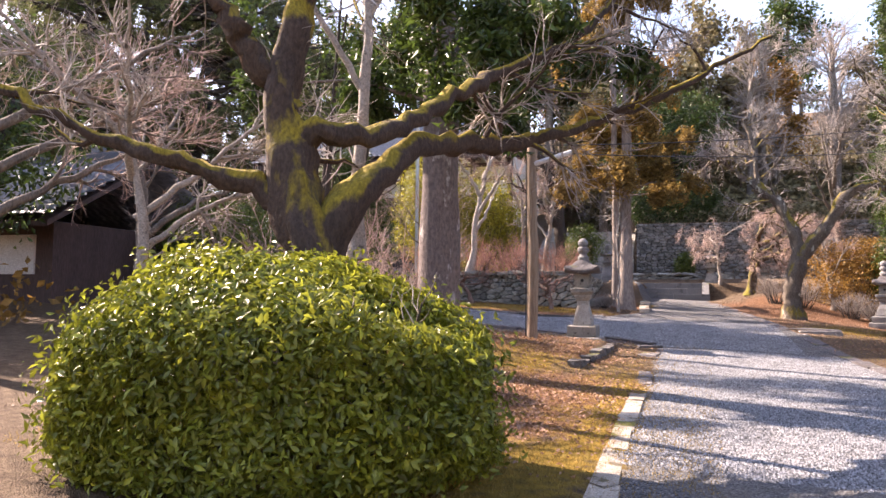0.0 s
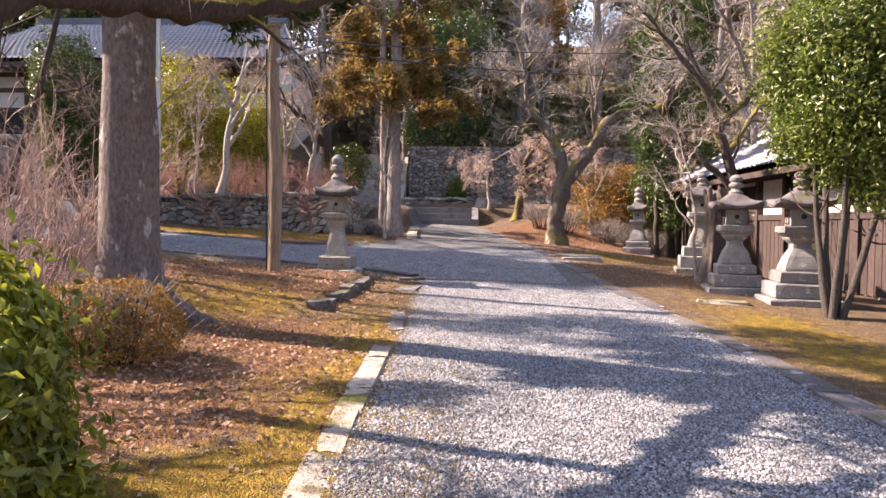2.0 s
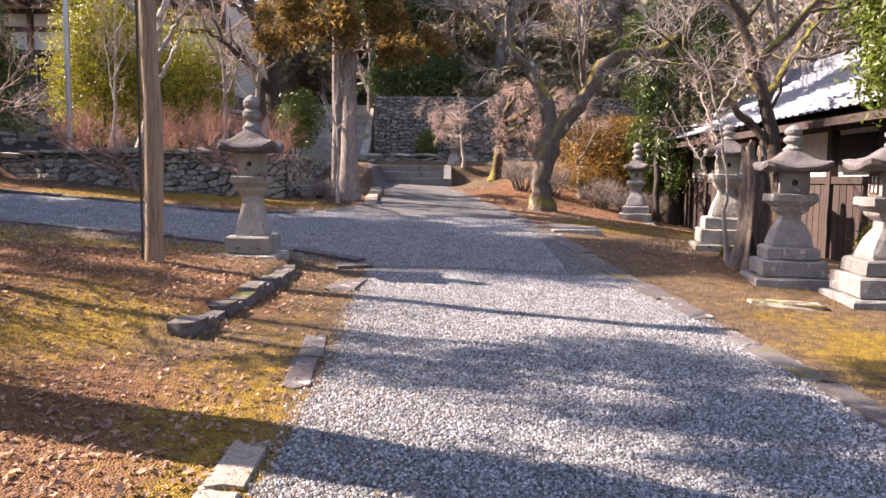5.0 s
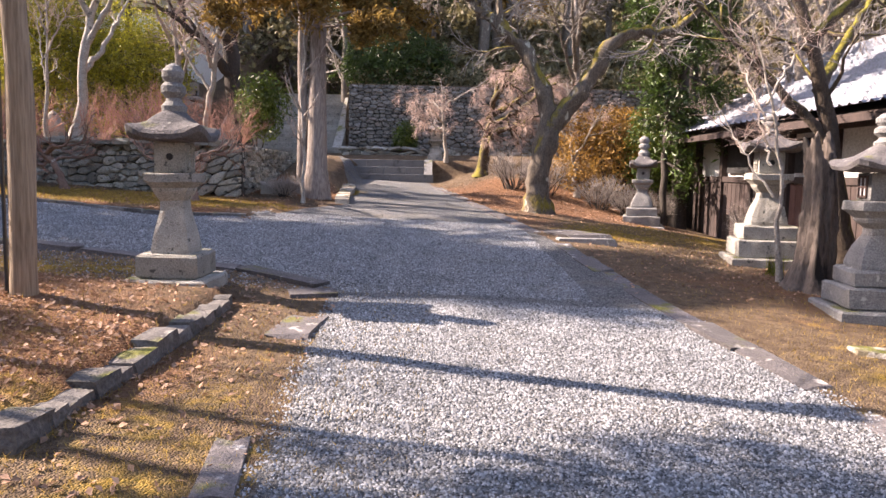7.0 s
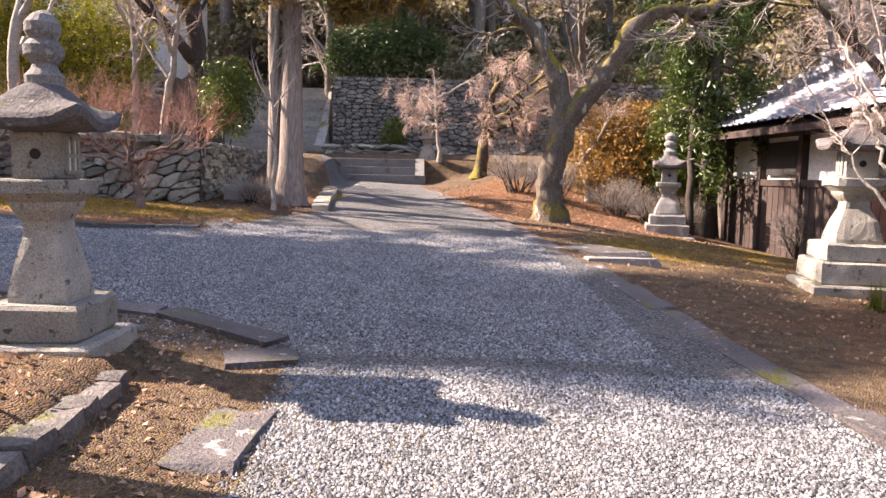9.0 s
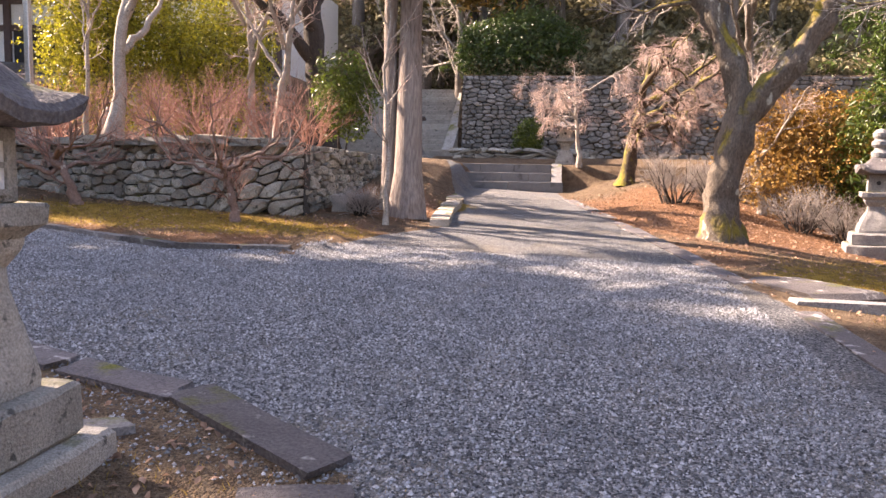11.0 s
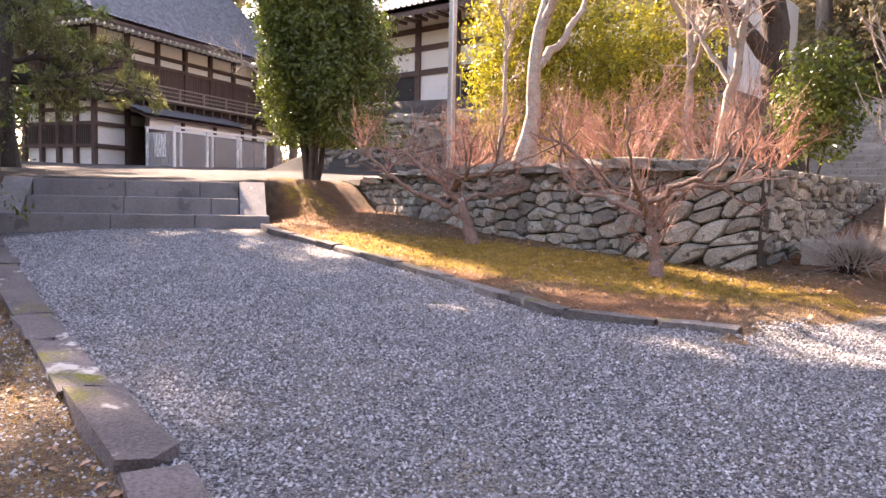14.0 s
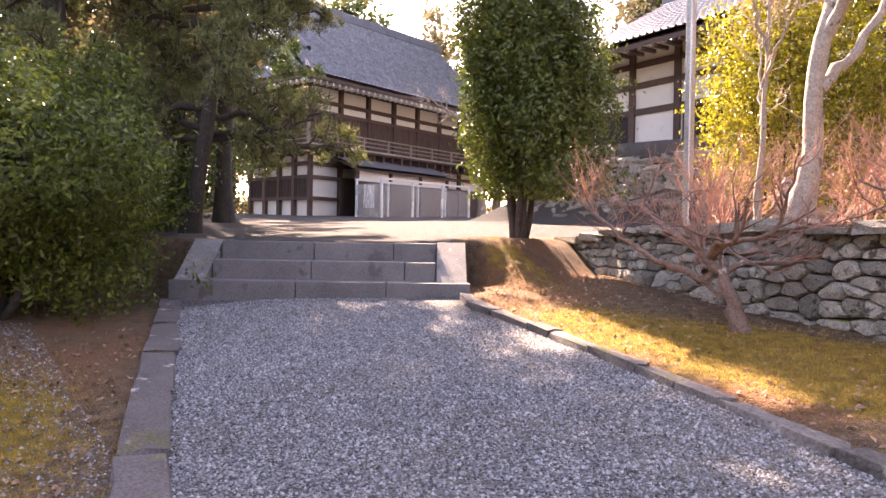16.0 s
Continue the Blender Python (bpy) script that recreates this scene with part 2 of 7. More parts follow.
def rough_block(seed, round_=0.12, jit=0.05):
    """A unit block, worn and uneven, base at z = 0."""
    rng = random.Random(seed)
    bm = bmesh.new()
    bmesh.ops.create_cube(bm, size=1)
    bmesh.ops.subdivide_edges(bm, edges=bm.edges[:], cuts=1, use_grid_fill=True)
    for v in bm.verts:
        c = v.co.copy()
        v.co = c.lerp(c.normalized() * 0.56, round_)
        v.co += Vector([rng.uniform(-jit, jit) for _ in range(3)])
        v.co.z += 0.5
    me = bpy.data.meshes.new("stone")
    bm.to_mesh(me)
    bm.free()
    return me


# ---- lie of the land ----
def soft(v, w):
    return w * np.log1p(np.exp(np.clip(v / w, -40, 40)))


def ramp01(v, a, b):
    u = np.clip((v - a) / (b - a), 0, 1)
    return u * u * (3 - 2 * u)


def seg_dist(x, y, pts):
    """Signed distance to an open polyline, positive on its left."""
    best = np.full(np.shape(x), 1e9)
    sign = np.ones(np.shape(x))
    for (ax, ay), (bx_, by_) in zip(pts[:-1], pts[1:]):
        dx, dy = bx_ - ax, by_ - ay
        t = np.clip(((x - ax) * dx + (y - ay) * dy) / (dx * dx + dy * dy), 0, 1)
        d = np.hypot(x - ax - t * dx, y - ay - t * dy)
        s = np.where(dx * (y - ay) - dy * (x - ax) > 0, 1.0, -1.0)
        sign = np.where(d < best - 1e-9, s, sign)
        best = np.minimum(d, best)
    return best * sign


WALL_FRONT = [(-2.15, 19.95), (-3.4, 19.95), (-4.6, 20.25), (-6.0, 20.65), (-7.7, 21.3), (-9.0, 21.8), (-10.6, 22.25)]
EDGE_ROAD_R = [(4.15, -30), (4.12, 0), (4.05, 7.5), (3.84, 10.5), (3.55, 13.3), (3.36, 16.3), (2.95, 18.7), (2.5, 21.3), (1.7, 26.0), (1.45, 28.5)]
KERB_SIDE = [(0.38, 12.9), (-0.3, 13.34), (-0.95, 13.62), (-1.5, 13.77), (-2.15, 13.98), (-2.75, 14.15), (-4.0, 14.42), (-5.2, 14.7), (-7.2, 15.22), (-8.5, 15.58), (-10.55, 16.12)]
KERB_MOSS = [(-1.5, 17.68), (-2.6, 17.35), (-3.6, 17.62), (-5.0, 18.02), (-6.6, 18.42), (-8.05, 18.78), (-8.62, 19.05)]
EDGE_ISLAND = [(-0.75, -10.0), (-0.62, 5.5), (-0.55, 8.0), (-0.40, 9.8), (-0.32, 11.4), (-0.32, 12.0)]
STEP_L0, STEP_L1 = Vector((-10.6, 16.1)), Vector((-8.6, 19.13))
STEP_DIR = (STEP_L1 - STEP_L0).normalized()
STEP_IN = Vector((-STEP_DIR.y, STEP_DIR.x))


def base_land(x, y):
    return (-0.2314 + 0.0312 * soft(y - 4, 2) + 0.0388 * soft(y - 12, 1.5) - 0.0212 * soft(y - 20, 2) + 0.0212 * soft(-x, 1)
            - 0.02275 * np.clip(x, -14, 12) - 0.01456 * soft(y - 13, 1.5) * soft(x - 3.5, 0.7))


def land(x, y):
    x, y = np.asarray(x, float), np.asarray(y, float)
    z = base_land(np.clip(x, -14, 9), np.clip(y, -12, 30))
    # planted island beside the path, held by low edging
    d = seg_dist(x, y, EDGE_ISLAND)
    s = seg_dist(x, y, KERB_SIDE)
    isl = ramp01(d, 0.0, 0.12) * ramp01(s, 0.05, 0.3) * ramp01(y, 8.2, 10.0) * ramp01(12.6 - y, 0.0, 0.7)
    z = z + 0.13 * isl + 0.05 * ramp01(d, 0.3, 2.0) * isl
    # moss bank
    mb = seg_dist(x, y, KERB_MOSS[::-1])
    z = z + 0.05 * ramp01(mb, 0.0, 0.1) * (x < -1.2) * (x > -9)
    # terrace behind the field-stone wall, plaza beyond the steps
    w = seg_dist(x, y, [(-2.15, 40)] + WALL_FRONT)
    terr = ramp01(-w, 0.18, 0.34)
    bank = ramp01(-(x + 9.2) * 0.9 + (y - 20.8) * 0.3, 0.0, 1.6) * ramp01((x + 9.6) * STEP_DIR.x + (y - 17.6) * STEP_DIR.y, 1.7, 2.0)
    into = (x - STEP_L0.x) * STEP_IN.x + (y - STEP_L0.y) * STEP_IN.y
    beside = (x - STEP_L0.x) * STEP_DIR.x + (y - STEP_L0.y) * STEP_DIR.y
    gentle = np.clip((beside - 3.7) / 0.6, 0, 1)
    into_edge = into - 1.35 * np.clip(beside - 3.9, 0, 4)
    plaza = ramp01((into_edge - 0.95 + 1.5 * gentle) / (0.35 + 1.5 * gentle), 0.0, 1.0)
    high = 1.5 + 0.17 * ramp01(x, -10.8, -8.5) + 0.042 * np.clip(into - 0.8, 0, 40) * ramp01(-x, 8, 11)
    up = np.clip(np.maximum(np.maximum(terr, bank), plaza), 0, 1)
    up = up * ramp01(-x, 2.0, 2.2)
    z = z * (1 - up) + high * up
    # rising strip beside the cedar, landing above the far steps, mound under the forked tree
    strip = ramp01(-(x + 0.55), 0.0, 0.5) * ramp01(y, 20.0, 28.0) * ramp01(-w, -9, -0.05) * (x > -2.2)
    z = z + 0.62 * strip
    land_r = ramp01(y, 28.9, 29.3) * ramp01(x, -2.3, -2.2)
    far = ramp01(x, 1.5, 4.2) * ramp01(y, 21.0, 29.0) * (1 - land_r)
    z = z + 0.75 * far * ramp01(-x, -12, -3)
    z = z * (1 - land_r) + 1.64 * land_r
    z = z + 0.28 * ramp01(y, 30, 33) * land_r
    # hill above the far retaining wall and round the place
    hill = ramp01(y, 34.3, 34.6) * ramp01(x, -1.9, -1.6)
    z = z + 2.7 * hill + 0.35 * np.clip(y - 36, 0, 45) * ramp01(x, -34, -10)
    back = ramp01(y, 31.0, 31.4) * ramp01(-x, 6.4, 6.6) * ramp01(x, -24, -20)
    z = z + 2.6 * back
    z = z + 0.3 * np.clip(x - 14, 0, 30) + 0.25 * np.clip(-12 - y, 0, 20)
    return z


def lz(x, y):
    return float(land(x, y))


def interp_edge(pts, y):
    return np.interp(y, [p[1] for p in pts], [p[0] for p in pts])


def zones(x, y):
    """Weights of gravel, moss and leaf litter."""
    right = interp_edge(EDGE_ROAD_R, y)
    leftE = np.interp(y, [-30, 9, 13, 17.6, 19.2, 20.3, 24, 28.5], [0.62, 0.6, 0.45, -1.5, -0.9, -0.3, -0.45, -1.4])
    g = ramp01(x - leftE, -0.1, 0.25) * ramp01(right - x, -0.15, 0.2) * ramp01(28.9 - y, 0, 0.2)
    side = ramp01(-seg_dist(x, y, KERB_SIDE), 0.0, 0.05) * ramp01(-seg_dist(x, y, KERB_MOSS[::-1]), 0.0, 0.06) * (x < 0.6) * (x > -11) * (y > 12) * (y < 19.3)
    side = np.where((x > -1.6) & (y > 17.4), 0, side)
    g = np.maximum(g, side)
    into = (x - STEP_L0.x) * STEP_IN.x + (y - STEP_L0.y) * STEP_IN.y
    beside = (x - STEP_L0.x) * STEP_DIR.x + (y - STEP_L0.y) * STEP_DIR.y
    pl = ramp01(into - 1.35 * np.clip(beside - 3.4, 0, 4), 1.6, 2.2) * (y < 48) * (x < -9.2) + ramp01(into, 0.9, 1.0) * (beside > 0.2) * (beside < 3.5) * (into < 3)
    pl = np.clip(pl, 0, 1)
    lit = np.zeros_like(g)
    for cx, cy, r, s in ((-1.4, 6.2, 2.4, 1.3), (-0.6, 4.9, 1.1, 1.2), (-0.9, 10.2, 1.1, 0.9), (-2.6, 11.0, 2.6, 0.8), (4.2, 23.5, 3.2, 1.0), (-1.6, 22, 1.6, 1.0), (-1.6, 19.3, 1.2, 0.6), (6.0, 13.5, 2.4, 0.5), (-9.0, 20.6, 2.0, 0.5), (3.2, 19.5, 1.2, 0.5), (-8.3, 14.0, 3.0, 0.55), (-7.0, 18.7, 1.1, 0.9), (-5.5, 18.25, 0.8, 0.8), (-8.3, 19.6, 1.3, 0.9), (-4.0, 17.85, 0.7, 0.7), (-2.4, 18.0, 1.0, 0.8)):
        lit = np.maximum(lit, s * np.clip(1.3 - np.hypot(x - cx, y - cy) / r, 0, 1))
    mo = np.zeros_like(g)
    for cx, cy, rx, ry, s in ((-6.6, 13.2, 3.2, 1.3, 0.85), (0.1, 5.0, 0.9, 5.5, 0.68), (-1.6, 9.0, 1.6, 2.0, 0.7), (5.0, 8.5, 1.1, 4.0, 0.5), (-4.2, 19.0, 3.2, 0.95, 1.0), (-8.9, 20.2, 1.0, 0.6, 0.45), (-0.2, 23.2, 0.5, 1.0, 0.9), (6.6, 19.5, 3.0, 3.0, 0.45), (4.6, 18.2, 1.3, 1.4, 0.6), (-6.5, 13.6, 3.0, 1.0, 0.8), (-3.5, 13.0, 3.0, 0.8, 0.6), (1.05, 4.4, 0.5, 2.4, 0.8), (3.6, 5.5, 0.7, 3.0, 0.55)):
        mo = np.maximum(mo, s * np.clip(1.35 - np.hypot((x - cx) / rx, (y - cy) / ry), 0, 1))
    mo = mo * (1 - 0.6 * np.clip(lit, 0, 1) * (y < 13) * (x < 0.3))
    return g, mo, lit, pl


def ground_material():
    m = bpy.data.materials.new("gravel, moss and leaf litter")
    m.use_nodes = True
    N, L = m.node_tree.nodes, m.node_tree.links
    bsdf = N["Principled BSDF"]
    bsdf.inputs["Roughness"].default_value = 0.92
    bsdf.inputs["Specular IOR Level"].default_value = 0.2
    geo = N.new("ShaderNodeNewGeometry")
    att = N.new("ShaderNodeAttribute")
    att.attribute_name = "zone"
    sep = N.new("ShaderNodeSeparateColor")
    L.new(att.outputs["Color"], sep.inputs[0])

    def tex(sc, d=6):
        t = N.new("ShaderNodeTexNoise")
        t.inputs["Scale"].default_value, t.inputs["Detail"].default_value = sc, d
        L.new(geo.outputs["Position"], t.inputs["Vector"])
        return t.outputs[0]

    def mathn(op, a, b):
        x = N.new("ShaderNodeMath")
        x.operation = op
        for i, v in enumerate((a, b)):
            if isinstance(v, (int, float)):
                x.inputs[i].default_value = v
            else:
                L.new(v, x.inputs[i])
        return x.outputs[0]

    def rng(src, a, b):
        r = N.new("ShaderNodeMapRange")
        r.inputs[1].default_value, r.inputs[2].default_value = a, b
        L.new(src, r.inputs[0])
        return r.outputs[0]

    def mix(f, a, b):
        x = N.new("ShaderNodeMix")
        x.data_type = 'RGBA'
        for s, v in ((0, f), (6, a), (7, b)):
            if isinstance(v, (tuple, float)):
                x.inputs[s].default_value = v if s == 0 else (*v, 1)
            else:
                L.new(v, x.inputs[s])
        return x.outputs[2]

    n1, n2, n3 = tex(1.3), tex(9), tex(55, 4)
    vor = N.new("ShaderNodeTexVoronoi")
    vor.inputs["Scale"].default_value = 82
    L.new(geo.outputs["Position"], vor.inputs["Vector"])
    vs = N.new("ShaderNodeSeparateColor")
    L.new(vor.outputs["Color"], vs.inputs[0])
    dirt = mix(rng(n2, 0.3, 0.7), (0.14, 0.092, 0.06), (0.33, 0.235, 0.15))
    dirt = mix(rng(n3, 0.35, 0.75), dirt, (0.09, 0.06, 0.04))
    grav = mix(rng(vs.outputs[0], 0.0, 1.0), (0.05, 0.052, 0.058), (0.285, 0.288, 0.295))
    grav = mix(rng(vs.outputs[2], 0.86, 0.98), grav, (0.44, 0.435, 0.425))
    grav = mix(rng(n1, 0.5, 0.8), grav, mix(rng(vs.outputs[1], 0, 1), (0.12, 0.105, 0.09), (0.39, 0.35, 0.29)))
    moss = mix(rng(n2, 0.3, 0.7), (0.18, 0.115, 0.022), (0.48, 0.295, 0.045))
    moss = mix(rng(n3, 0.4, 0.7), moss, (0.26, 0.19, 0.035))
    litter = mix(rng(n3, 0.3, 0.7), (0.15, 0.06, 0.03), (0.36, 0.20, 0.11))
    # plaza gravel, with the shade lying over it put into this dark colour
    plz = mix(rng(n3, 0.3, 0.7), (0.06, 0.06, 0.063), (0.135, 0.132, 0.13))
    wob = mathn('SUBTRACT', mathn('ADD', mathn('MULTIPLY', n1, 0.7), mathn('MULTIPLY', n2, 0.6)), 0.65)
    col = mix(rng(mathn('ADD', sep.outputs[2], wob), 0.25, 0.6), dirt, litter)
    col = mix(rng(mathn('ADD', sep.outputs[1], wob), 0.3, 0.55), col, moss)
    gm = rng(mathn('ADD', sep.outputs[0], mathn('SUBTRACT', mathn('MULTIPLY', wob, 0.8), mathn('MULTIPLY', sep.outputs[1], 0.55))), 0.4, 0.55)
    col = mix(gm, col, grav)
    col = mix(rng(mathn('ADD', att.outputs["Alpha"], mathn('MULTIPLY', wob, 0.7)), 0.4, 0.6), col, plz)
    L.new(col, bsdf.inputs["Base Color"])
    bp = N.new("ShaderNodeBump")
    bp.inputs["Strength"].default_value, bp.inputs["Distance"].default_value = 1.0, 0.02
    L.new(mathn('ADD', mathn('MULTIPLY', vor.outputs["Distance"], -1.7), mathn('MULTIPLY', n3, 1.0)), bp.inputs["Height"])
    L.new(bp.outputs[0], bsdf.inputs["Normal"])
    return m


def build_ground():
    def axis(lo, hi, fine_lo, fine_hi, step):
        a = np.arange(fine_lo, fine_hi + 1e-6, step)
        lower = fine_lo - np.geomspace(0.3, fine_lo - lo, 26)
        upper = fine_hi + np.geomspace(0.3, hi - fine_hi, 26)
        return np.concatenate([lower[::-1], a, upper])
    xs, ys = axis(-400, 400, -13, 9, 0.12), axis(-300, 500, -3, 36, 0.12)
    X, Y = np.meshgrid(xs, ys)
    Z = land(X, Y)
    bumps = np.sin(X * 2.3 + 1.1 * np.sin(Y * 1.7)) * np.sin(Y * 1.9 + 0.7 * np.sin(X * 2.1)) * 0.012
    Z = Z + bumps
    V = np.stack([X, Y, Z], -1).reshape(-1, 3)
    ny, nx = X.shape
    idx = np.arange(ny * nx).reshape(ny, nx)
    F = np.stack([idx[:-1, :-1], idx[:-1, 1:], idx[1:, 1:], idx[1:, :-1]], -1).reshape(-1, 4)
    ob = from_np("ground", V, F, ground_material(), smooth=True)
    g, mo, lit, pl = zones(X, Y)
    att = ob.data.attributes.new("zone", 'FLOAT_COLOR', 'POINT')
    att.data.foreach_set("color", np.stack([g, mo, lit, pl], -1).astype(np.float32).ravel())
    tagged(ob, "grey gravel path with yellow moss verges and fallen leaves", "ground", kind="structure")


build_ground()


# ---- kerbs ----
BLOCKS = [rough_block(i, 0.13, 0.06) for i in range(10)]
FIELD = [rough_block(40 + i, 0.42, 0.14) for i in range(18)]


def along(pts, s):
    for a, b in zip(pts[:-1], pts[1:]):
        a, b = Vector(a), Vector(b)
        d = (b - a).length
        if s <= d:
            return a.lerp(b, s / d), (b - a).normalized()
        s -= d
    return b, (b - a).normalized()


def length(pts):
    return sum((Vector(b) - Vector(a)).length for a, b in zip(pts[:-1], pts[1:]))


def stone_mesh(kind, i, material, cache={}):
    key = (id(kind[i]), material.name)
    if key not in cache:
        me = kind[i].copy()
        me.materials.append(material)
        cache[key] = me
    return cache[key]


def kerb(label, pts, width, height, sink, lens, material, seed, skip=(), zfun=None, uneven=0.012, kind=None):
    rng = random.Random(seed)
    root = tagged(new("kerb"), label, "kerb", kind="structure")
    s, total = 0.0, length(pts)
    while s < total - 0.1:
        ln = min(rng.uniform(*lens), total - s)
        p, d = along(pts, s + ln / 2)
        if not any(a <= s + ln / 2 <= b for a, b in skip):
            z = (zfun or lz)(p.x, p.y)
            p2, _ = along(pts, min(total, s + ln))
            p1, _ = along(pts, s)
            slope = math.atan2((zfun or lz)(p2.x, p2.y) - (zfun or lz)(p1.x, p1.y), ln)
            kind = kind or BLOCKS
            ob = new("kerb_stone", stone_mesh(kind, rng.randrange(len(kind)), material))
            ob.parent = root
            w = width * rng.uniform(0.88, 1.1)
            ob.matrix_local = (pose(p.x, p.y, z - sink + rng.uniform(-uneven, uneven), 0, 0, math.degrees(math.atan2(d.y, d.x)) + rng.uniform(-2, 2))
                               @ pose(0, 0, 0, rng.uniform(-2, 2), -math.degrees(slope), 0) @ Matrix.Diagonal((ln * 1.0, w, height + sink, 1)))
        s += ln
    return root


kerb("pale flat stone kerb along a gravel path", [(0.80, -6), (0.72, 2.0), (0.64, 3.6), (0.58, 6.3), (0.58, 7.0)], 0.18, 0.012, 0.08, (0.3, 1.15), M_KERB_P, 3, zfun=base_land)
kerb("dirt-covered stone kerb sunk in gravel", [(0.58, 7.05), (0.56, 8.2), (0.5, 9.2)], 0.16, 0.0, 0.08, (0.3, 0.8), M_KERB, 13, zfun=base_land)
kerb("sunken grey stone kerb beside the path", EDGE_ROAD_R[1:9], 0.24, 0.022, 0.08, (0.5, 1.2), M_KERB, 4, skip=((16.2, 18.0),), zfun=base_land)
kerb("rough stone edging of a planted island", [(-0.47, 8.9)] + EDGE_ISLAND[3:], 0.19, 0.09, 0.06, (0.14, 0.42), M_EDGE, 5, zfun=base_land, uneven=0.03)
kerb("long flat stone kerb of the side path", KERB_SIDE, 0.25, 0.045, 0.08, (0.5, 1.25), M_KERB, 6, zfun=base_land)
kerb("low dark stone edging of a moss bank", KERB_MOSS, 0.15, 0.06, 0.06, (0.35, 0.9), M_EDGE, 7, zfun=base_land, uneven=0.012)
kerb("stone edging beside a cedar", [(-0.28, 20.4), (-0.42, 22.2), (-0.5, 24.0), (-1.0, 26.4)], 0.3, 0.08, 0.08, (0.5, 0.9), M_KERB_P, 8, zfun=base_land)


def slab(label, x, y, sx, sy, h, rz, material, i, tilt=0, sink=0.06):
    ob = new("stone_slab", stone_mesh(BLOCKS, i, material))
    ob.matrix_world = pose(x, y, lz(x, y) - sink, tilt, 0, rz) @ Matrix.Diagonal((sx, sy, h + sink, 1))
    return tagged(ob, label, "stone slab")


slab("flat stone slab sunk in gravel", 0.42, 11.35, 0.33, 0.75, 0.015, -3, M_KERB, 0)
slab("broken flat stone at the end of a kerb", 0.35, 12.55, 0.42, 0.32, 0.02, 14, M_KERB, 1)
slab("weathered stone slab bridging the path edge", 3.72, 17.55, 0.75, 1.15, 0.05, 20, M_KERB, 2)
slab("dark overturned kerb stone", 3.78, 16.75, 0.85, 0.2, 0.07, -8, M_GRANITE_D, 3)
slab("low grey boulder on leaf litter", -1.72, 20.9, 0.5, 0.36, 0.24, 10, M_GRANITE, 4)
slab("flat pale stone on bare earth", 5.0, 11.2, 0.75, 0.25, 0.03, -20, M_KERB_P, 5)
slab("flat stone lying on gravel", -0.75, 12.95, 0.4, 0.18, 0.04, 35, M_GRANITE_D, 2)


# ---- stone lanterns ----
def ring(hw, z, n=6, power=6.0, lift=0.0, round_=False):
    pts = []
    cnt = 4 * n
    for i in range(cnt):
        a = math.pi / 2 * (i // n) + math.atan(-1 + 2 * (i % n) / n)
        c, s = math.cos(a), math.sin(a)
        if round_:
            r = hw
            corner = 0
        else:
            r = hw / (abs(c) ** power + abs(s) ** power) ** (1 / power)
            corner = max(0.0, (r / hw - 1) / 0.414)
        pts.append((r * c, r * s, z + lift * corner ** 1.6))
    return pts


def loft(profile, n=6):
    """profile rows: half width, z, lift of the corners, power or 0 for round."""
    verts, faces = [], []
    cnt = 4 * n
    for hw, z, lift, power in profile:
        verts += ring(hw, z, n, power or 2, lift, power == 0)
    for k in range(len(profile) - 1):
        for i in range(cnt):
            j = (i + 1) % cnt
            faces.append((k * cnt + i, k * cnt + j, (k + 1) * cnt + j, (k + 1) * cnt + i))
    faces.append(tuple(range(cnt))[::-1])
    faces.append(tuple((len(profile) - 1) * cnt + i for i in range(cnt)))
    return verts, faces


def jitter(verts, amt, seed):
    noise.seed_set(seed + 1)
    return [Vector(v) + noise.noise_vector(Vector(v) * 4 + Vector((seed * 3.1, 0, 0))) * amt + noise.noise_vector(Vector(v) * 13 + Vector((seed, 7, 0))) * amt * 0.35 for v in verts]


def tub(w, z0, z1, e=0.015):
    return [(w - e, z0, 0, 40), (w, z0 + e, 0, 40), (w, z1 - e, 0, 40), (w - e, z1, 0, 40)]


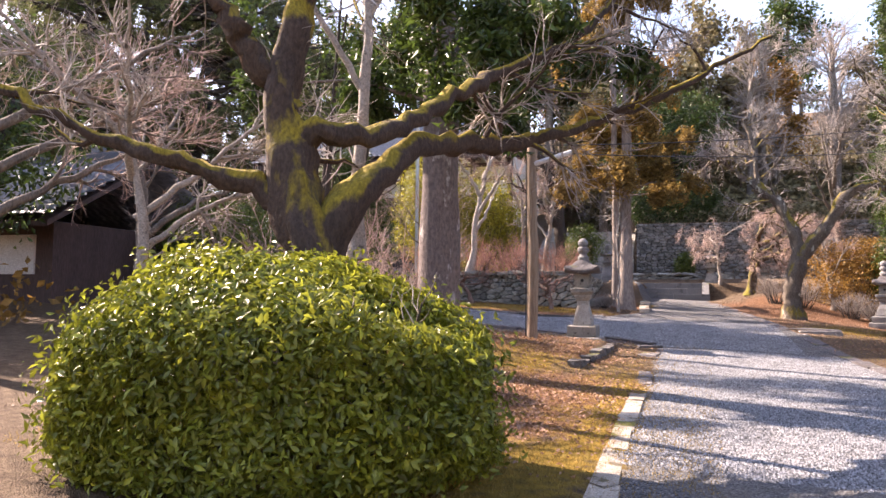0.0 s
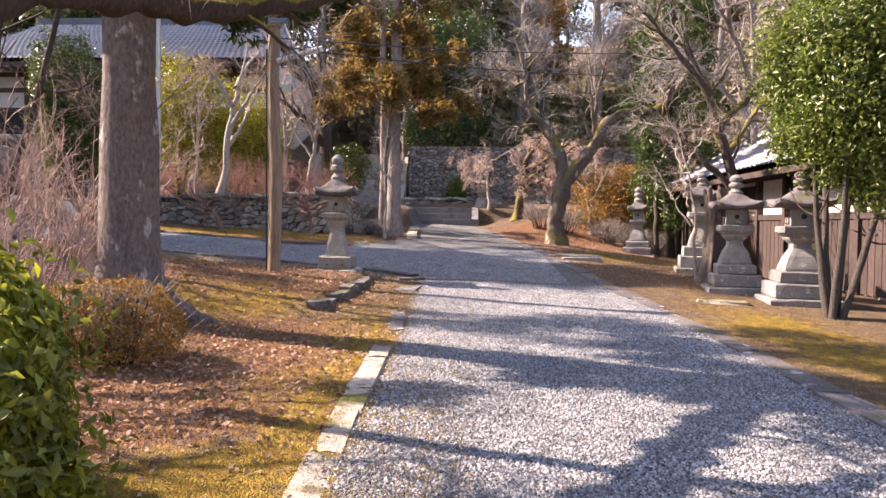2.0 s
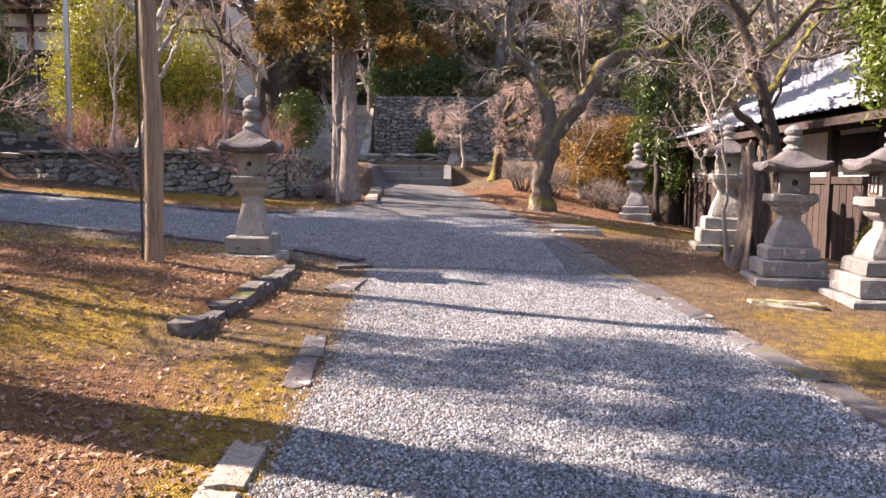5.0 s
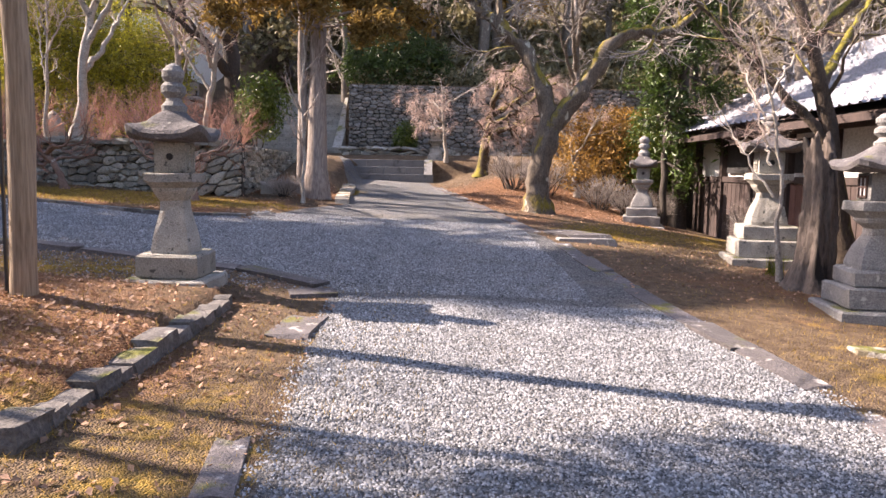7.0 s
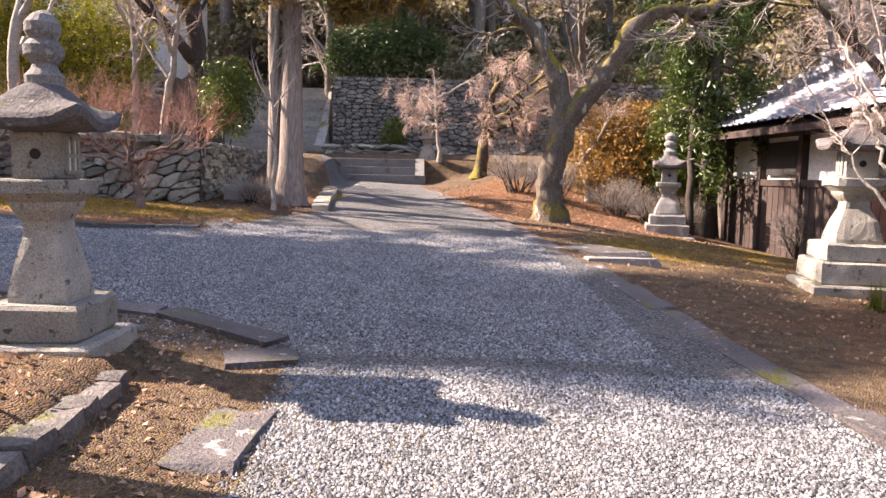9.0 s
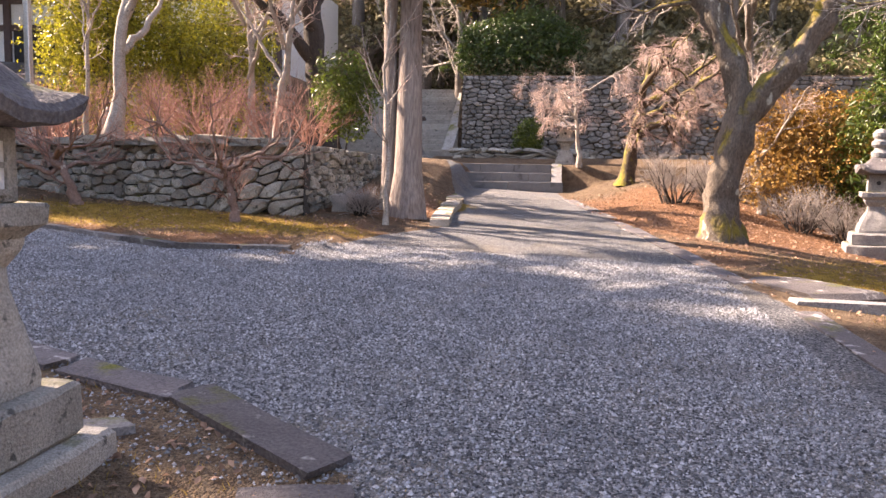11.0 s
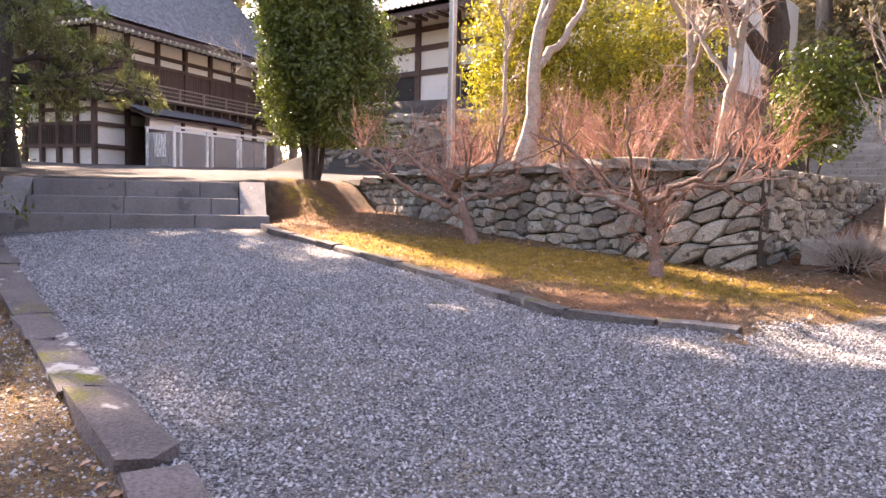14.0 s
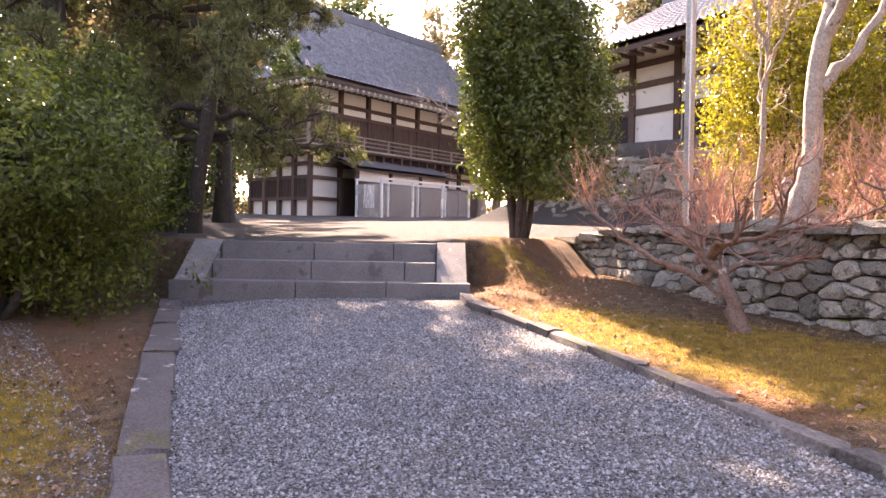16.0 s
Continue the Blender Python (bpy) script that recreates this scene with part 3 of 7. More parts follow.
def lantern(label, x, y, z, spin, tiers, shaft, plat, boxp, cap, finial, material, seed, window='lattice', lean=0.0):
    """tiers [(half width, height)], shaft (bottom, waist, top, height), plat (hw, h), boxp (hw, h), cap (hw, h), finial (r, h)."""
    root = thing("stone_lantern", label, "stone lantern", "stone lanterns along the path")
    h = 0.0

    def add(name, prof, cap_n=6, jit=0.01, mat_=None, lab=""):
        v, f = loft(prof, cap_n)
        return raw(name, jitter(v, jit, seed), f, mat_ or material, root, lab)
    for i, (hw, th) in enumerate(tiers):
        add("plinth", tub(hw, h - (0.08 if i == 0 else 0.0), h + th, 0.02), jit=0.018)
        h += th
    b, w, t, sh = shaft
    add("shaft", [(b, h, 0, 14), (b * 1.0, h + sh * 0.08, 0, 14), (b * 0.93, h + sh * 0.2, 0, 14), (b * 0.78, h + sh * 0.42, 0, 14), (w, h + sh * 0.66, 0, 14), (w * 0.97, h + sh * 0.8, 0, 14), (t * 0.93, h + sh * 0.91, 0, 14), (t, h + sh * 0.96, 0, 14), (t, h + sh, 0, 14)], jit=0.012)
    h += sh
    hw, ph = plat
    add("platform", [(hw * 0.72, h, 0, 14), (hw * 0.9, h + ph * 0.28, 0, 14), (hw, h + ph * 0.42, 0, 14), (hw, h + ph * 0.92, 0, 14), (hw * 0.97, h + ph, 0, 14)], jit=0.012)
    h += ph
    bw, bh = boxp
    fb = add("fire_box", tub(bw, h, h + bh, 0.008), jit=0.004)
    # dark disc painted as a shaded round hole on two sides, papered lattice on the others
    for rz in (0, 180):
        bm = bmesh.new()
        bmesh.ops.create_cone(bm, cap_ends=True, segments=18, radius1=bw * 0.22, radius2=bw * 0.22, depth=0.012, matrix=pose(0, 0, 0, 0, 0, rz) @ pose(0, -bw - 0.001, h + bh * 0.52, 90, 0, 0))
        part("hole", bm, M_DARK, fb, "dark disc painted as a shaded round hole")
    for rz in ((90, -90) if window else ()):
        mm = pose(0, 0, 0, 0, 0, rz)
        bp = bx(-bw * 0.5, bw * 0.5, -bw - 0.004, -bw + 0.004, h + bh * 0.17, h + bh * 0.83)
        bmesh.ops.transform(bp, matrix=mm, verts=bp.verts[:])
        part("paper_pane", bp, M_PAPER, fb, "white paper window pane")
        bm = bmesh.new()
        for u in (-0.52, 0, 0.52):
            box(bm, bw * u - 0.011, bw * u + 0.011, -bw - 0.018, -bw + 0.002, h + bh * 0.14, h + bh * 0.86)
        for u in (0.14, 0.5, 0.86):
            box(bm, -bw * 0.56, bw * 0.56, -bw - 0.016, -bw + 0.002, h + bh * u - 0.011, h + bh * u + 0.011)
        bmesh.ops.transform(bm, matrix=mm, verts=bm.verts[:])
        part("lattice", bm, M_WOOD if window == 'wood' else material, fb)
    h += bh
    cw, ch = cap
    add("cap", [(bw * 0.98, h, 0, 12), (cw * 0.80, h + ch * 0.02, ch * 0.12, 7), (cw * 0.97, h + ch * 0.06, ch * 0.42, 9), (cw, h + ch * 0.22, ch * 0.5, 9), (cw * 0.93, h + ch * 0.34, ch * 0.4, 8), (cw * 0.76, h + ch * 0.47, ch * 0.2, 7), (cw * 0.58, h + ch * 0.64, ch * 0.04, 5), (cw * 0.42, h + ch * 0.85, 0, 4), (cw * 0.30, h + ch, 0, 3)], 8, 0.016, M_CAP, "weathered dark upturned stone cap")
    h += ch
    r, fh = finial
    add("finial", [(r * 0.95, h - 0.01, 0, 0), (r * 1.05, h + fh * 0.12, 0, 0), (r * 0.7, h + fh * 0.22, 0, 0), (r * 0.62, h + fh * 0.28, 0, 0), (r * 1.02, h + fh * 0.40, 0, 0), (r * 1.02, h + fh * 0.52, 0, 0), (r * 0.68, h + fh * 0.60, 0, 0), (r * 0.9, h + fh * 0.70, 0, 0), (r * 0.92, h + fh * 0.82, 0, 0), (r * 0.55, h + fh * 0.94, 0, 0), (r * 0.12, h + fh, 0, 0)], 5, 0.008, M_GRANITE_D)
    root.matrix_world = pose(x, y, z, lean, 0, spin)
    return root


lantern("tall weathered granite lantern on a stepped plinth at a kerb", -0.86, 12.46, 0.10, 0, [(0.365, 0.15), (0.275, 0.21)], (0.18, 0.108, 0.155, 0.58), (0.215, 0.13), (0.135, 0.27), (0.335, 0.26), (0.105, 0.43), M_GRANITE, 1)
lantern("pale granite lantern on a stepped base beside a dead stump", 6.15, 16.05, 0.05, -12, [(0.52, 0.10), (0.43, 0.24), (0.36, 0.2)], (0.25, 0.13, 0.2, 0.56), (0.28, 0.15), (0.165, 0.29), (0.37, 0.26), (0.10, 0.28), M_GRANITE, 2)
lantern("dark granite lantern with white papered windows on three tiers", 5.68, 12.68, -0.19, -10, [(0.46, 0.22), (0.37, 0.2), (0.30, 0.16)], (0.24, 0.12, 0.19, 0.48), (0.27, 0.16), (0.17, 0.26), (0.40, 0.24), (0.11, 0.33), M_GRANITE_D, 3, 'wood')
lantern("broad grey granite lantern with papered windows under a tree", 6.22, 11.5, -0.23, -8, [(0.52, 0.2), (0.43, 0.22), (0.35, 0.17)], (0.27, 0.13, 0.21, 0.5), (0.3, 0.16), (0.18, 0.27), (0.42, 0.25), (0.11, 0.3), M_GRANITE_D, 4, 'wood')
lantern("small round-capped stone lantern on a three-step base", 6.2, 22.2, 0.06, -16, [(0.5, 0.1), (0.40, 0.22), (0.33, 0.18)], (0.24, 0.12, 0.17, 0.5), (0.23, 0.12), (0.14, 0.26), (0.31, 0.28), (0.12, 0.42), M_GRANITE_D, 5, '')
lantern("slender grey stone lantern beside the upper steps", 1.68, 31.0, 1.60, -4, [(0.34, 0.12)], (0.26, 0.12, 0.16, 0.55), (0.25, 0.12), (0.16, 0.27), (0.36, 0.2), (0.09, 0.16), M_GRANITE, 6)
lantern("worn stone lantern half hidden by a cedar", -2.6, 31.2, 1.75, 5, [(0.36, 0.14), (0.28, 0.14)], (0.24, 0.12, 0.16, 0.5), (0.22, 0.1), (0.14, 0.24), (0.32, 0.2), (0.1, 0.3), M_GRANITE_D, 7)


# ---- stone steps ----
def stone_steps(label, origin, along_dir, width, z0, rise, tread, count, cheek, seed, joints, last_deep=0.5):
    """Steps of long blocks; origin at the left foot, along_dir to its right."""
    rng = random.Random(seed)
    root = tagged(new("steps"), label, "steps", kind="structure")
    ang = math.degrees(math.atan2(along_dir.y, along_dir.x))
    root.matrix_world = pose(origin.x, origin.y, z0, 0, 0, ang)
    for k in range(count):
        y0 = k * tread
        y1 = y0 + (tread + 0.06 if k < count - 1 else last_deep)
        a = 0.0 if k == 0 else cheek
        b = width if k == 0 else width - cheek
        cuts = [a] + [a + (b - a) * j for j in joints[k]] + [b]
        for c0, c1 in zip(cuts[:-1], cuts[1:]):
            part("step_block", bx(c0 + 0.004, c1 - 0.004, y0 + rng.uniform(-0.008, 0.008), y1, (k * rise - 0.12) if k == 0 else k * rise - 0.02, (k + 1) * rise + rng.uniform(-0.004, 0.004), 0.014), M_STEP, root)
    for c0 in (0.03, width - cheek + 0.01):
        bm = bmesh.new()
        zt = count * rise + 0.02
        prof = [(tread * 0.35, rise), (tread * (count - 0.6), zt), (tread * count + 0.35, zt), (tread * count + 0.35, rise * 0.5), (tread * 0.35, rise * 0.98)]
        vs = [[bm.verts.new((c0 + dx, p, q)) for p, q in prof] for dx in (0, cheek - 0.05)]
        bm.faces.new(vs[0])
        bm.faces.new(vs[1][::-1])
        for i in range(len(prof)):
            j = (i + 1) % len(prof)
            bm.faces.new((vs[0][j], vs[0][i], vs[1][i], vs[1][j]))
        bmesh.ops.recalc_face_normals(bm, faces=bm.faces[:])
        part("cheek_stone", bm, M_GRANITE_D, root, "sloping granite cheek stone")
    return root


stone_steps("three broad dark stone steps up to a plaza", STEP_L0, STEP_DIR, 3.63, 0.80, 0.235, 0.38, 3, 0.42, 11, [(0.42, 0.72), (0.44, 0.86), (0.43, 0.8)])
stone_steps("three grey stone steps at the head of the path", Vector((-1.75, 28.4)), Vector((1, 0.0)), 3.35, 0.98, 0.22, 0.34, 3, 0.30, 12, [(0.3, 0.6), (0.2, 0.55, 0.8), (0.35, 0.66)], 0.6)


# ---- trees ----
def unit(v):
    return v / np.maximum(np.linalg.norm(v, axis=-1, keepdims=True), 1e-9)


def tubes(P, R, sides, rough=0.0, seed=0):
    """P (n, k, 3), R (n, k): n tubes of k rings each. Returns verts, quads."""
    n, k, _ = P.shape
    T = np.empty_like(P)
    T[:, 1:-1] = P[:, 2:] - P[:, :-2]
    T[:, 0], T[:, -1] = P[:, 1] - P[:, 0], P[:, -1] - P[:, -2]
    T = unit(T)
    ref = np.where(np.abs(T[:, :1, 2:3]) > 0.85, np.array([1.0, 0, 0]), np.array([0, 0, 1.0]))
    U = unit(np.cross(T, np.broadcast_to(ref, T.shape)))
    W = np.cross(T, U)
    a = np.arange(sides) * 2 * np.pi / sides
    if rough:
        rr = np.random.default_rng(seed)
        R = R[:, :, None] * (1 + rough * rr.normal(size=(n, 1, sides)) + 0.6 * rough * rr.normal(size=(n, k, sides)))
    else:
        R = R[:, :, None]
    V = P[:, :, None] + R[..., None] * (U[:, :, None] * np.cos(a)[:, None] + W[:, :, None] * np.sin(a)[:, None])
    idx = np.arange(n * k * sides).reshape(n, k, sides)
    nxt = np.roll(idx, -1, axis=2)
    F = np.stack([idx[:, :-1], nxt[:, :-1], nxt[:, 1:], idx[:, 1:]], -1).reshape(-1, 4)
    return V.reshape(-1, 3), F


def sprout(rng, P, R, per, t0, t1, angle, ln, r, k=5, wiggle=0.25, up=0.0, ln_taper=0.5, tip=0.3, flat=0.0):
    """Children of the branches P, R: per parent, between t0 and t1 along it, at an angle in degrees, of length ln (range, metres)."""
    n, kk, _ = P.shape
    t = rng.uniform(t0, t1, (n, per))
    f = t * (kk - 1)
    i = np.minimum(f.astype(int), kk - 2)
    u = (f - i)[..., None]
    rows = np.arange(n)[:, None]
    S = P[rows, i] * (1 - u) + P[rows, i + 1] * u
    D = unit(P[rows, i + 1] - P[rows, i])
    RR = R[rows, i] * (1 - u[..., 0]) + R[rows, i + 1] * u[..., 0]
    rnd = rng.normal(size=D.shape)
    rnd[..., 2] *= 1 - flat
    side = unit(np.cross(D, rnd))
    a = np.radians(rng.uniform(angle[0], angle[1], (n, per)))[..., None]
    d0 = unit(D * np.cos(a) + side * np.sin(a))
    L = rng.uniform(ln[0], ln[1], (n, per)) * (1 - ln_taper * t)
    S, d0, L, RR = S.reshape(-1, 3), d0.reshape(-1, 3), L.ravel(), RR.ravel()
    Q = np.empty((len(S), k, 3))
    Q[:, 0] = S
    dcur = d0
    for j in range(1, k):
        dcur = unit(dcur + rng.normal(size=dcur.shape) * wiggle + np.array([0, 0, up]))
        Q[:, j] = Q[:, j - 1] + dcur * (L / (k - 1))[:, None]
    base = np.minimum(RR * 0.75, r)
    rad = base[:, None] * (1 - (1 - tip) * np.linspace(0, 1, k))
    return Q, rad


def limb(pts, radii, k=14, wob=0.02, seed=0):
    """A smooth limb through hand-set points."""
    pts, radii = np.array(pts, float), np.array(radii, float)
    s = np.r_[0, np.cumsum(np.linalg.norm(np.diff(pts, axis=0), axis=1))]
    u = np.linspace(0, s[-1], k)
    ext = np.vstack([2 * pts[0] - pts[1], pts, 2 * pts[-1] - pts[-2]])
    out = []
    for q in u:
        i = min(max(np.searchsorted(s, q) - 1, 0), len(s) - 2)
        t = (q - s[i]) / (s[i + 1] - s[i])
        p0, p1, p2, p3 = ext[i:i + 4]
        out.append(0.5 * (2 * p1 + (p2 - p0) * t + (2 * p0 - 5 * p1 + 4 * p2 - p3) * t * t + (3 * p1 - p0 - 3 * p2 + p3) * t ** 3))
    rr = np.interp(u, s, radii)
    rng = np.random.default_rng(seed)
    out = np.array(out)
    out[1:-1] += rng.normal(size=out[1:-1].shape) * wob
    return out[None], rr[None] * (1 + rng.normal(size=(1, k)) * 0.05)


def knobbly(V, amt, freq, seed):
    ph = np.random.default_rng(seed).uniform(0, 6, (3, 3))
    d = np.stack([np.sin(V @ np.array([1.0, 0.6, 0.4]) * freq + ph[i, 0]) * np.sin(V @ np.array([-0.5, 1.0, 0.3]) * freq * 1.3 + ph[i, 1]) for i in range(3)], -1)
    return V + d * amt


def wood_part(name, sets, material, parent, sides, label="", knob=0.0, seed=0, rough=0.0):
    VV, FF, off = [], [], 0
    for P, R in sets:
        V, F = tubes(P, R, sides, rough, seed)
        VV.append(V)
        FF.append(F + off)
        off += len(V)
    V = np.vstack(VV)
    if knob:
        V = knobbly(V, knob, 9, seed)
    ob = from_np(name, V, np.vstack(FF), material, parent, label, smooth=True)
    return tagged(ob, kind="stuff") if name.endswith("work") else ob


def root_flare(P, R, z, spread=1.7):
    """Widen the foot of a trunk."""
    h = P[..., 2] - z
    return P, R * (1 + (spread - 1) * np.exp(-np.maximum(h, 0) / 0.22))


def leaves(rng, C, size, nrm=None, spread=0.5, ratio=0.42):
    """Folded leaves at the points C: 4 vertices, two triangles each."""
    n = len(C)
    if nrm is None:
        nrm = np.zeros((n, 3)) + np.array([0, 0, 1.0])
    nn = unit(nrm + rng.normal(size=(n, 3)) * spread)
    d = unit(np.cross(nn, rng.normal(size=(n, 3))))
    s = np.cross(nn, d)
    L = (size * rng.uniform(0.6, 1.3, n))[:, None]
    a = C - d * L * 0.5
    b = C + s * L * ratio * 0.5 + nn * L * 0.10
    c = C + d * L * 0.5 - nn * L * 0.08
    e = C - s * L * ratio * 0.5 + nn * L * 0.10
    V = np.stack([a, b, c, e], 1).reshape(-1, 3)
    i = np.arange(n)[:, None] * 4
    F = np.concatenate([i + [0, 1, 2], i + [0, 2, 3]], 1).reshape(-1, 3)
    return V, F


def lumpy(rng, n, centre, radii, lumps=14, depth=0.25, squash=0.0, seed=0):
    """Points in the outer shell of an uneven crown, with outward normals."""
    lr = np.random.default_rng(seed + 5)
    d = unit(rng.normal(size=(n, 3)))
    ld = unit(lr.normal(size=(lumps, 3)))
    amp = lr.uniform(-0.22, 0.24, lumps)
    wid = lr.uniform(6, 24, lumps)
    f = 1 + (amp * np.exp(-wid * (1 - d @ ld.T))).sum(1)
    dep = 1 - depth * rng.random(n) ** 1.4
    dep = dep + 0.07 * rng.normal(size=n) * (rng.random(n) < 0.35)
    p = d * (f * dep)[:, None] * np.array(radii)
    return p + np.array(centre), unit(d / np.array(radii))


def bare_tree(name, label, category, spec, bark, twig, seed, group=""):
    """spec: trunk limbs [(points, radii)], then levels for sprout()."""
    rng = np.random.default_rng(seed)
    limbs = [limb(p, r, spec.get("rings", 16), 0.015, seed + i) for i, (p, r) in enumerate(spec["limbs"])]
    foot = spec["limbs"][0][0][0]
    root = thing(name, label, category, group)
    limbs[0] = root_flare(*limbs[0], foot[2] + spec.get("buried", 0.0), spec.get("flare", 1.6))
    wood_part("trunk", limbs, bark, root, spec.get("sides", 12), knob=spec.get("knob", 0.015), seed=seed, rough=spec.get("rough", 0.0))
    P = np.vstack([p for p, _ in limbs])
    R = np.vstack([r for _, r in limbs])
    sets = []
    for lv in spec["levels"]:
        P, R = sprout(rng, P, R, **lv)
        sets.append((P, R))
    nb = spec.get("thick", 1)
    if nb:
        wood_part("branchwork", sets[:nb], bark, root, 6)
    if sets[nb:]:
        tagged(wood_part("twigwork", sets[nb:], twig, root, 3), kind="stuff")
    return root, P


Z = lz
# forked mossy cherry over the far verge
zb = Z(3.68, 21.1) - 0.05
bare_tree("forked_cherry_tree", "old forked cherry tree with mossy bark and bare crown", "tree", dict(
    limbs=[([(3.68, 21.1, zb - 0.45), (3.68, 21.1, zb), (3.66, 21.1, zb + 0.55), (3.72, 21.1, zb + 1.1), (3.86, 21.1, zb + 1.6), (3.9, 21.15, zb + 1.95), (3.82, 21.2, zb + 2.35), (3.66, 21.3, zb + 2.8), (3.36, 21.4, zb + 3.4), (2.9, 21.5, zb + 3.85), (2.85, 21.6, zb + 4.5), (2.6, 21.8, zb + 5.9)], [0.27, 0.26, 0.23, 0.215, 0.21, 0.18, 0.155, 0.14, 0.13, 0.105, 0.07, 0.03]),
           ([(3.74, 21.1, zb + 1.25), (4.0, 21.08, zb + 1.85), (4.24, 21.05, zb + 2.2), (4.65, 21.0, zb + 2.75), (4.95, 21.0, zb + 3.3), (5.3, 20.95, zb + 3.62), (5.75, 20.9, zb + 3.75), (6.25, 20.85, zb + 3.74), (6.6, 20.8, zb + 4.0), (7.2, 20.7, zb + 4.9)], [0.17, 0.17, 0.16, 0.145, 0.13, 0.115, 0.105, 0.085, 0.06, 0.03]),
           ([(3.0, 21.5, zb + 3.75), (2.3, 21.5, zb + 4.3), (1.6, 21.4, zb + 5.0)], [0.09, 0.06, 0.03])],
    flare=1.6, buried=0.45, knob=0.05, thick=1, rings=44, sides=22, rough=0.07,
    levels=[dict(per=10, t0=0.55, t1=1.0, angle=(35, 75), ln=(1.2, 2.6), r=0.045, k=7, wiggle=0.28, up=0.05),
            dict(per=9, t0=0.2, t1=1.0, angle=(25, 65), ln=(0.5, 1.2), r=0.014, k=5, wiggle=0.25, up=0.03),
            dict(per=7, t0=0.15, t1=1.0, angle=(20, 60), ln=(0.2, 0.6), r=0.006, k=4, wiggle=0.2)]), M_BARK_CHERRY, M_TWIG, 21)

# leaning mossy tree near the clipped bush, its limbs reaching over the path
zb = Z(-1.9, 3.7) - 0.05
bare_tree("mossy_maple_tree", "leaning dark maple with thick moss on long limbs", "tree", dict(
    limbs=[([(-1.46, 3.7, zb), (-1.55, 3.7, 0.6), (-1.78, 3.7, 1.3), (-2.02, 3.72, 1.9), (-2.16, 3.8, 2.6), (-2.12, 3.9, 3.4), (-1.95, 4.1, 4.4), (-1.9, 4.3, 6.0)], [0.31, 0.26, 0.225, 0.205, 0.185, 0.15, 0.11, 0.05]),
           ([(-1.75, 3.7, 1.15), (-1.55, 3.85, 1.79), (-1.43, 4.23, 2.05), (-1.27, 5.01, 2.46), (-1.01, 5.87, 2.61), (-0.63, 6.75, 2.83), (-0.03, 7.47, 3.17), (0.95, 8.16, 3.69), (2.2, 8.8, 4.5)], [0.18, 0.145, 0.125, 0.11, 0.095, 0.08, 0.062, 0.045, 0.02]),
           ([(-2.1, 3.75, 2.25), (-1.86, 3.77, 2.37), (-1.68, 4.01, 2.34), (-1.45, 4.36, 2.46), (-1.26, 4.79, 2.69), (-1.0, 5.34, 3.11), (-0.56, 5.92, 3.49), (-0.01, 6.42, 3.93), (0.9, 7.6, 5.4)], [0.15, 0.12, 0.105, 0.095, 0.085, 0.075, 0.06, 0.045, 0.02]),
           ([(-2.1, 3.7, 1.75), (-2.6, 3.5, 2.0), (-3.3, 3.2, 2.2), (-4.4, 2.9, 2.7), (-5.6, 2.6, 3.5)], [0.11, 0.08, 0.06, 0.04, 0.02]),
           ([(-2.1, 3.85, 2.6), (-2.5, 3.6, 3.2), (-3.0, 3.3, 4.2), (-3.7, 3.0, 5.4)], [0.13, 0.1, 0.07, 0.03])],
    flare=1.35, knob=0.04, thick=1, rings=44, sides=22, rough=0.06,
    levels=[dict(per=9, t0=0.35, t1=1.0, angle=(30, 70), ln=(0.9, 2.2), r=0.035, k=7, wiggle=0.22, up=0.02),
            dict(per=8, t0=0.2, t1=1.0, angle=(25, 60), ln=(0.5, 1.1), r=0.011, k=5, wiggle=0.2),
            dict(per=6, t0=0.2, t1=1.0, angle=(20, 55), ln=(0.2, 0.6), r=0.005, k=4, wiggle=0.18)]), M_BARK_MAPLE, M_TWIG, 22)


def plum(x, y, seed, lean, h, spread, label, trunk_r=0.08):
    """Low spreading plum with a fan of reddish shoots."""
    z = Z(x, y) - 0.04
    rng = random.Random(seed)
    limbs = [([(x, y, z), (x + lean[0] * 0.3, y, z + 0.25 * h), (x + lean[0], y + lean[1], z + 0.5 * h)], [trunk_r * 1.25, trunk_r, trunk_r * 0.8])]
    top = Vector((x + lean[0], y + lean[1], z + 0.5 * h))
    for i in range(6):
        a = i * 2 * math.pi / 6 + rng.uniform(-0.4, 0.4)
        e = Vector((math.cos(a), math.sin(a), 0))
        s0 = top - Vector((0, 0, rng.uniform(0, 0.25 * h)))
        limbs.append(([tuple(s0), tuple(s0 + e * spread * 0.35 + Vector((0, 0, 0.12 * h))), tuple(s0 + e * spread * 0.7 + Vector((0, 0, rng.uniform(0.1, 0.35) * h))), tuple(s0 + e * spread + Vector((0, 0, rng.uniform(0.3, 0.6) * h)))], [trunk_r * 0.6, trunk_r * 0.45, trunk_r * 0.3, trunk_r * 0.15]))
    return bare_tree("plum_tree", label, "tree", dict(limbs=limbs, flare=1.4, knob=0.012, thick=1, sides=8, levels=[
        dict(per=7, t0=0.3, t1=1.0, angle=(25, 70), ln=(0.4, 1.0), r=0.012, k=6, wiggle=0.24, up=0.14),
        dict(per=5, t0=0.2, t1=1.0, angle=(20, 55), ln=(0.25, 0.8), r=0.0045, k=5, wiggle=0.12, up=0.16),
        dict(per=3, t0=0.1, t1=0.9, angle=(15, 50), ln=(0.15, 0.45), r=0.0035, k=3, wiggle=0.1, up=0.1)]), M_BARK_PLUM, M_TWIG_RED, seed, "plum trees before the wall")


